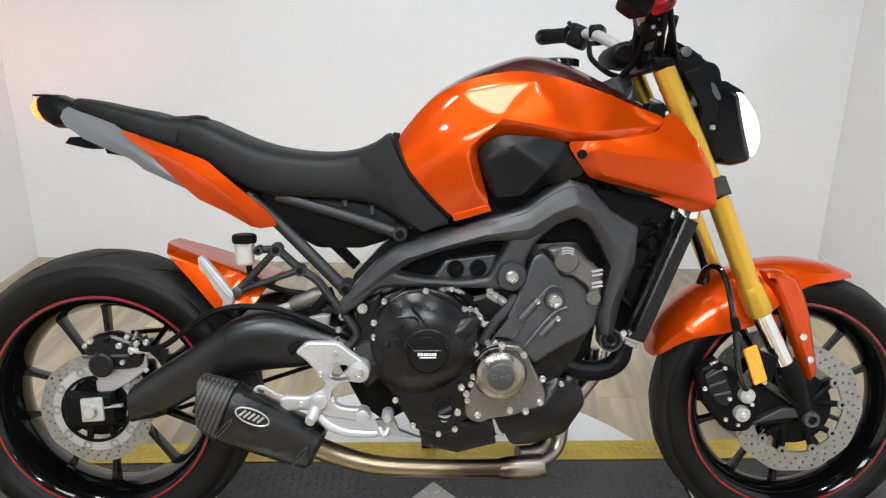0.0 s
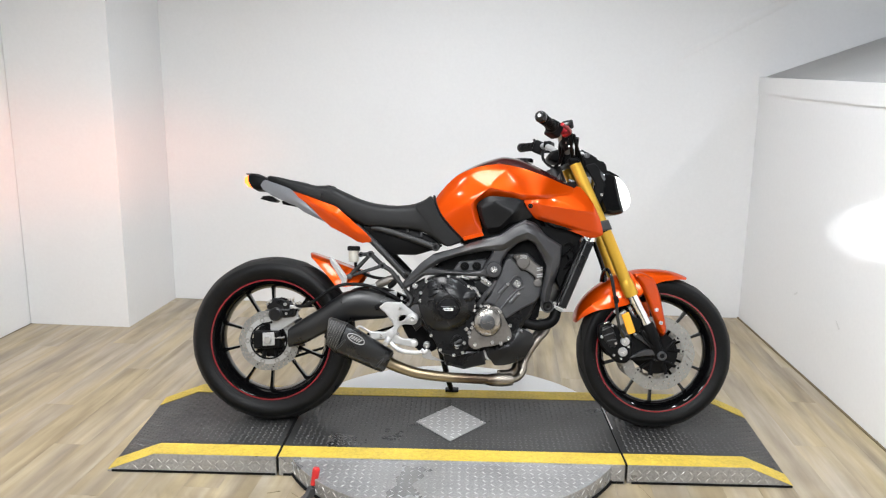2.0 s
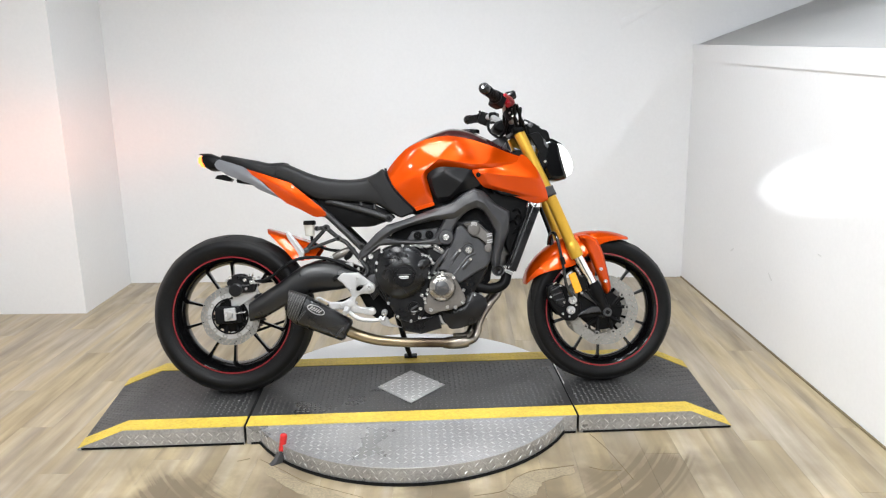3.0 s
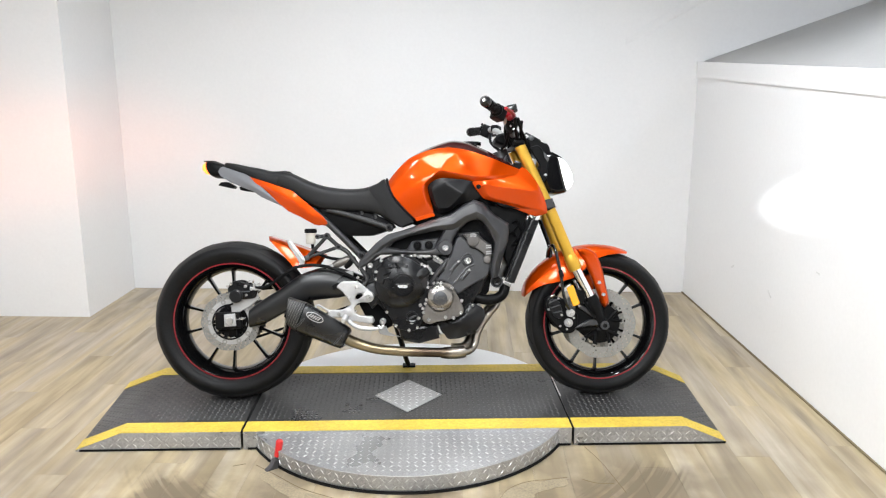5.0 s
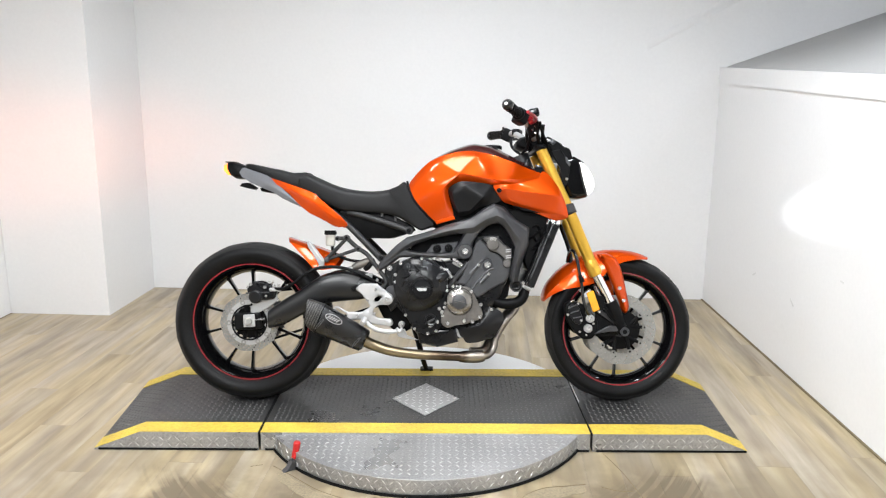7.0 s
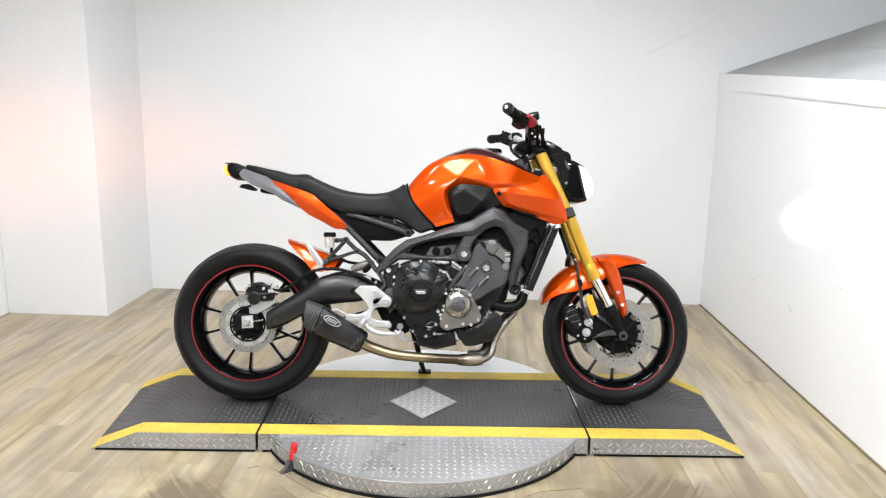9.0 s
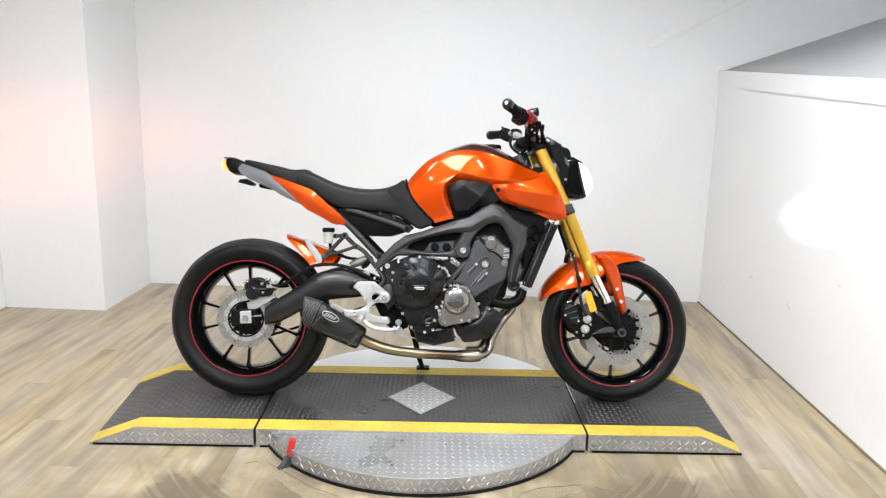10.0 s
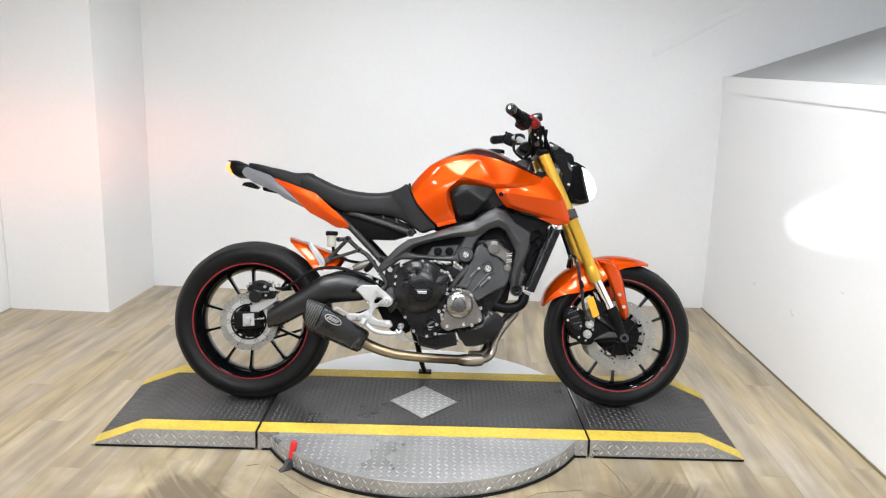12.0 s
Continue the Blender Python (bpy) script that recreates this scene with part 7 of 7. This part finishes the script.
# footrest plate and brake pedal
rest = part("footrest_hanger", slab([(-0.264, 0.450), (-0.242, 0.471), (-0.182, 0.471), (-0.136, 0.435), (-0.122, 0.421), (-0.120, 0.407), (-0.130, 0.392), (-0.147, 0.390), (-0.171, 0.392), (-0.188, 0.381), (-0.197, 0.365), (-0.191, 0.351), (-0.176, 0.341), (-0.135, 0.338), (-0.120, 0.328), (-0.118, 0.317), (-0.129, 0.308), (-0.150, 0.311), (-0.183, 0.317), (-0.205, 0.320), (-0.218, 0.326), (-0.237, 0.335), (-0.289, 0.333), (-0.298, 0.360), (-0.280, 0.364), (-0.245, 0.362), (-0.232, 0.367), (-0.206, 0.384), (-0.220, 0.406), (-0.241, 0.433)],
                                    0.163, 0.182, 0.005, [[(-0.192, 0.403), (-0.191, 0.414), (-0.179, 0.424), (-0.167, 0.425), (-0.161, 0.419), (-0.177, 0.404), (-0.186, 0.399)]], 0.008), SILVER, bike, "bare cast footrest hanger")
part("heel_guard", slab([(-0.347, 0.374), (-0.342, 0.383), (-0.329, 0.385), (-0.299, 0.367), (-0.282, 0.362), (-0.287, 0.333), (-0.313, 0.348), (-0.341, 0.362)], 0.170, 0.178, 0.002, [[(-0.339, 0.372), (-0.336, 0.379), (-0.304, 0.363), (-0.296, 0.356), (-0.295, 0.342), (-0.321, 0.356)]], 0.006), SILVER, rest, "silver heel loop")
part("boss", turned([(0.011, -0.190), (0.0195, -0.188), (0.021, -0.183), (0.021, -0.15)], 28, at=(-0.141, 0, 0.412)), SILVER, rest)
bolt(-0.141, 0.413, 0.192, 0.010, rest)
part("peg", tube([at(*q) for q in [(-0.225, 0.180, 0.340), (-0.229, 0.196, 0.330), (-0.234, 0.212, 0.323)]], [0.0125, 0.0115, 0.0095], 14, 0), SILVER, rest, "silver footpeg")
part("peg_collar", turned([(0.009, -0.192), (0.015, -0.190), (0.015, -0.17)], 18, at=(-0.218, 0, 0.355)), SILVER, rest)
part("pedal", tube([at(*q) for q in [(-0.218, 0.186, 0.324), (-0.198, 0.190, 0.307), (-0.168, 0.192, 0.295), (-0.126, 0.192, 0.291), (-0.096, 0.192, 0.293)]], [0.008, 0.009, 0.0085, 0.008, 0.006], 10), SILVER, rest, "bare alloy brake pedal")
part("pedal_tip", tube([at(*q) for q in [(-0.104, 0.194, 0.304), (-0.093, 0.200, 0.292), (-0.084, 0.196, 0.305)]], [0.006, 0.0065, 0.006], 10, 3), SILVER, rest)
for u, h in ((-0.186, 0.449), (-0.215, 0.409), (-0.253, 0.349), (-0.191, 0.358)):
    bolt(u, h, 0.184, 0.0058, rest)
part("pedal_pivot", turned([(0.008, -0.196), (0.0135, -0.194), (0.0135, -0.16)], 18, at=(-0.135, 0, 0.325)), SILVER, rest)
part("bush", turned([(0.009, -0.175), (0.012, -0.170), (0.012, -0.14)], 14, at=(-0.088, 0, 0.315)), SILVER, rest)
bolt(-0.088, 0.315, 0.177, 0.008, rest)
part("stand_plate", slab([(-0.116, 0.288), (-0.078, 0.291), (-0.068, 0.267), (-0.024, 0.249), (-0.075, 0.255), (-0.102, 0.262)], 0.10, 0.116, 0.002), SILVER, bike, "bare triangular bracket plate")
part("guard_stub", slab([(-0.284, 0.453), (-0.267, 0.463), (-0.240, 0.466), (-0.257, 0.449), (-0.274, 0.435)], 0.145, 0.160, 0.004, r=0.006), MATT, rest, "black rubber stub")

# exhaust
CAN0, CAN1 = Vector((-0.446, -0.200, 0.366)), Vector((-0.224, -0.158, 0.249))
axis = (CAN1 - CAN0).normalized()
side = Vector((0, -1, 0.1)).normalized()
upv = side.cross(axis).normalized()
upv = upv if upv.z > 0 else -upv


def can_ring(p, a, b, shear=0.0):
    out = []
    for k in range(24):
        t = 2 * math.pi * (k + 0.5) / 24
        c, s = math.cos(t), math.sin(t)
        e = 2 / 2.9
        y, z = math.copysign(abs(c) ** e, c) * a, math.copysign(abs(s) ** e, s) * b
        out.append(p + side * y + upv * z + axis * shear * z)
    return out


L = (CAN1 - CAN0).length
can = part("silencer", loft([can_ring(CAN0 + axis * x, a, b, k) for x, a, b, k in ((0.062, 0.050, 0.056, -0.12), (0.072, 0.051, 0.057, -0.12), (L * 0.62, 0.047, 0.051, -0.06), (L - 0.03, 0.044, 0.047, 0.0), (L - 0.008, 0.042, 0.044, 0.0), (L, 0.034, 0.034, 0.0))]), SWING, bike, "matt black slip-on silencer")
part("end_cap", loft([can_ring(CAN0 + axis * x, a, b, k) for x, a, b, k in ((0.006, 0.038, 0.044, -0.44), (0.010, 0.043, 0.049, -0.44), (0.058, 0.052, 0.058, -0.13), (0.066, 0.0515, 0.0575, -0.12))]), CARBON, can, "carbon fibre end cap")
part("outlet", tube([CAN0 + axis * 0.001, CAN0 + axis * 0.03], 0.027, 20, 0), DARKGAP, can)
part("band", loft([can_ring(CAN0 + axis * 0.062, 0.0525, 0.0585, -0.12), can_ring(CAN0 + axis * 0.067, 0.0525, 0.0583, -0.12)]), MATT, can)
for x, w in ((0.070, 0.0540), (L - 0.032, 0.0435)):
    c = CAN0 + axis * (x + 0.004) + side * w - upv * 0.016
    loop = [c + upv * (0.022 * math.sin(t)) + axis * (0.0035 * math.cos(t) + 0.006 * math.sin(t)) for t in (2 * math.pi * j / 20 for j in range(20))]
    part("tab", tube(loop, 0.0011, 6, 0, close=True), ENGGREY, can, "slotted grey tab")
badge = CAN0 + axis * 0.112 + side * 0.0500 + upv * 0.024
bm = bmesh.new()
ring = [badge + axis * (0.033 * math.cos(a)) + upv * (0.0140 * math.sin(a)) for a in (2 * math.pi * k / 28 for k in range(28))]
tube(ring, 0.0016, 6, 0, bm=bm, close=True)
for k, x in enumerate((-0.020, -0.011, -0.002, 0.007, 0.016)):
    tube([badge + axis * (x - 0.003) - upv * 0.007, badge + axis * (x + 0.004) + upv * 0.007], 0.0024, 6, 0, bm=bm)
part("badge", bm, SILVER, can, "oval silver badge")
head_pipe = part("exhaust_pipe", tube([CAN1 - axis * 0.01, CAN1 + axis * 0.03, Vector(at(-0.119, 0.150, 0.210)), Vector(at(-0.022, 0.140, 0.197)), Vector(at(0.076, 0.130, 0.191)), Vector(at(0.153, 0.120, 0.187))], [0.022, 0.021, 0.0195, 0.0185, 0.0185, 0.0185], 20), PIPE, bike, "heat-tinted steel exhaust pipe")
part("collector", tube([at(0.133, 0.122, 0.186), at(0.159, 0.118, 0.186), at(0.204, 0.112, 0.186), at(0.230, 0.110, 0.189)], [0.019, 0.0235, 0.0245, 0.022], 20, 3), PIPE, head_pipe, "brown scorched collector")
for run in ([(0.170, 0.090, 0.181), (0.227, 0.075, 0.182), (0.257, 0.055, 0.191), (0.273, 0.045, 0.215), (0.279, 0.040, 0.246), (0.299, 0.035, 0.286), (0.332, 0.030, 0.332), (0.360, 0.020, 0.365), (0.364, 0.010, 0.401)], [(0.179, 0.085, 0.203), (0.220, 0.070, 0.202), (0.243, 0.045, 0.214), (0.258, 0.020, 0.245), (0.281, 0.005, 0.289), (0.317, -0.005, 0.330), (0.347, -0.010, 0.367), (0.353, -0.015, 0.403)]):
    part("header", tube([at(*q) for q in run], 0.0158, 16), PIPE, head_pipe, "steel header pipe")

# linkage and castings below the pivot
part("linkage_plate", slab([(-0.205, 0.405), (-0.11, 0.43), (-0.05, 0.40), (-0.055, 0.285), (-0.10, 0.262), (-0.150, 0.300)], -0.07, 0.06, 0.01), MATT, bike, "black linkage under the pivot")
part("pivot_casting", slab([(-0.155, 0.53), (-0.10, 0.56), (-0.09, 0.40), (-0.13, 0.36), (-0.165, 0.42)], 0.08, 0.135, 0.008), SWING, bike)

# side stand on the far side, down to the deck
part("side_stand", tube([at(-0.045, -0.10, 0.270), at(-0.030, -0.17, 0.200), at(-0.012, -0.25, 0.115), at(0.000, -0.295, 0.071)], [0.013, 0.012, 0.011, 0.010], 12, 4), MATT, bike, "black side stand")
ft = boxy(-0.026, 0.030, -0.018, 0.022, 0.001, 0.009, 0.003)
ft.transform(Matrix.Translation((0.001, 0.301, 0.0615)) @ Matrix.Rotation(LEAN, 4, "X"))
part("stand_foot", ft, MATT, bike)

# ---- lamps of the motorcycle ----
beam = bpy.data.lights.new("headlight_beam", "SPOT")
beam.energy, beam.spot_size, beam.spot_blend, beam.shadow_soft_size, beam.color = 21.0, radians(66), 0.22, 0.02, (0.95, 0.985, 1.03)
o = new("headlight_beam", beam)
LIFT = Matrix.Translation((0, 0.05, DECK)) @ Matrix.Rotation(-LEAN, 4, "X")
p0 = LIFT @ Vector((0.690, 0.0, 0.885))
o.matrix_basis = look(p0, p0 + Vector((0.974, -0.066, -0.107)), 11.5) @ Matrix.Diagonal((1, 0.21, 1, 1))
rearlamp = bpy.data.lights.new("tail_glow", "SPOT")
rearlamp.energy, rearlamp.spot_size, rearlamp.spot_blend, rearlamp.shadow_soft_size, rearlamp.color = 58.0, radians(120), 1.0, 0.03, (1.0, 0.26, 0.10)
o = new("tail_glow", rearlamp)
p1 = LIFT @ Vector((-0.815, 0.0, 0.924))
o.matrix_basis = look(p1, p1 + Vector((-1.0, 0.62, -0.04))) @ Matrix.Diagonal((1, 0.20, 1, 1))


# ---- floor ----
floor = tagged(part("floor", boxy(-3.0, 3.6, -6.4, 2.3, -0.05, -0.004), SUB), "oak-look vinyl plank floor, scuffed round the turntable", "floor", kind="structure")
PW, PL = 0.122, 1.22
plank_mesh = None
random.seed(5)
col = 0
x = -2.46
while x < 1.85:
    y = -6.09 + (col * 0.437) % PL - PL
    while y < 1.85:
        y0, y1 = max(y, -6.09), min(y + PL, 1.848)
        if y1 - y0 > 0.05:
            if plank_mesh is None:
                bmP = boxy(-PW / 2 + 0.0003, PW / 2 - 0.0003, -0.5, 0.5, -0.004, 0.0, 0.0)
                finish(bmP)
                plank_mesh = bpy.data.meshes.new("plank")
                bmP.to_mesh(plank_mesh)
                bmP.free()
                plank_mesh.materials.append(PLANK)
            spot = room(x + PW / 2, (y0 + y1) / 2, random.uniform(-0.0003, 0.0))
            share("plank", plank_mesh, floor, Matrix.Translation(spot) @ Matrix.Rotation(ROOM, 4, "Z") @ Matrix.Diagonal((1, y1 - y0 - 0.0007, 1, 1)))
        y += PL
    x += PW
    col += 1

# bared patches and torn seams in the vinyl before the turntable
def floor_sheet(name, pts, mat, label, z=0.0011):
    bmS = bmesh.new()
    loop = [(a.x + 0.011 * noise.noise((a.x * 45, a.y * 45, 3)), a.y + 0.011 * noise.noise((a.x * 45, a.y * 45, 9))) for a in spline([(*q, 0) for q in pts], 5, True)]
    hi = [bmS.verts.new((px, py, z)) for px, py in loop]
    lo = [bmS.verts.new((px, py, 0.0002)) for px, py in loop]
    bmS.faces.new(hi)
    for i in range(len(loop)):
        bmS.faces.new([lo[i], lo[(i + 1) % len(loop)], hi[(i + 1) % len(loop)], hi[i]])
    return part(name, bmS, mat, floor, label)


floor_sheet("worn_patch", [(0.300, -0.640), (0.340, -0.575), (0.405, -0.535), (0.480, -0.520), (0.545, -0.512), (0.530, -0.560), (0.440, -0.590), (0.400, -0.660), (0.350, -0.690)], PALE, "bared pale patch in the vinyl")
floor_sheet("worn_patch", [(-0.500, -0.420), (-0.440, -0.470), (-0.340, -0.560), (-0.240, -0.620), (-0.170, -0.690), (-0.260, -0.680), (-0.380, -0.590), (-0.470, -0.500)], PALE, "long bared pale streak")
for pts in ([(0.200, -0.665), (0.295, -0.642), (0.340, -0.572), (0.405, -0.527), (0.480, -0.512), (0.550, -0.500)], [(0.600, -0.515), (0.645, -0.540), (0.700, -0.545)], [(0.655, -0.280), (0.690, -0.400), (0.715, -0.540), (0.725, -0.600)],
            [(-0.520, -0.385), (-0.440, -0.455), (-0.340, -0.545), (-0.235, -0.605), (-0.150, -0.650)], [(-0.600, -0.390), (-0.560, -0.375)]):
    part("torn_seam", tube([(a, b, 0.0003) for a, b in pts], 0.0012, 6, 5), SUB, floor, "torn seam in the vinyl")
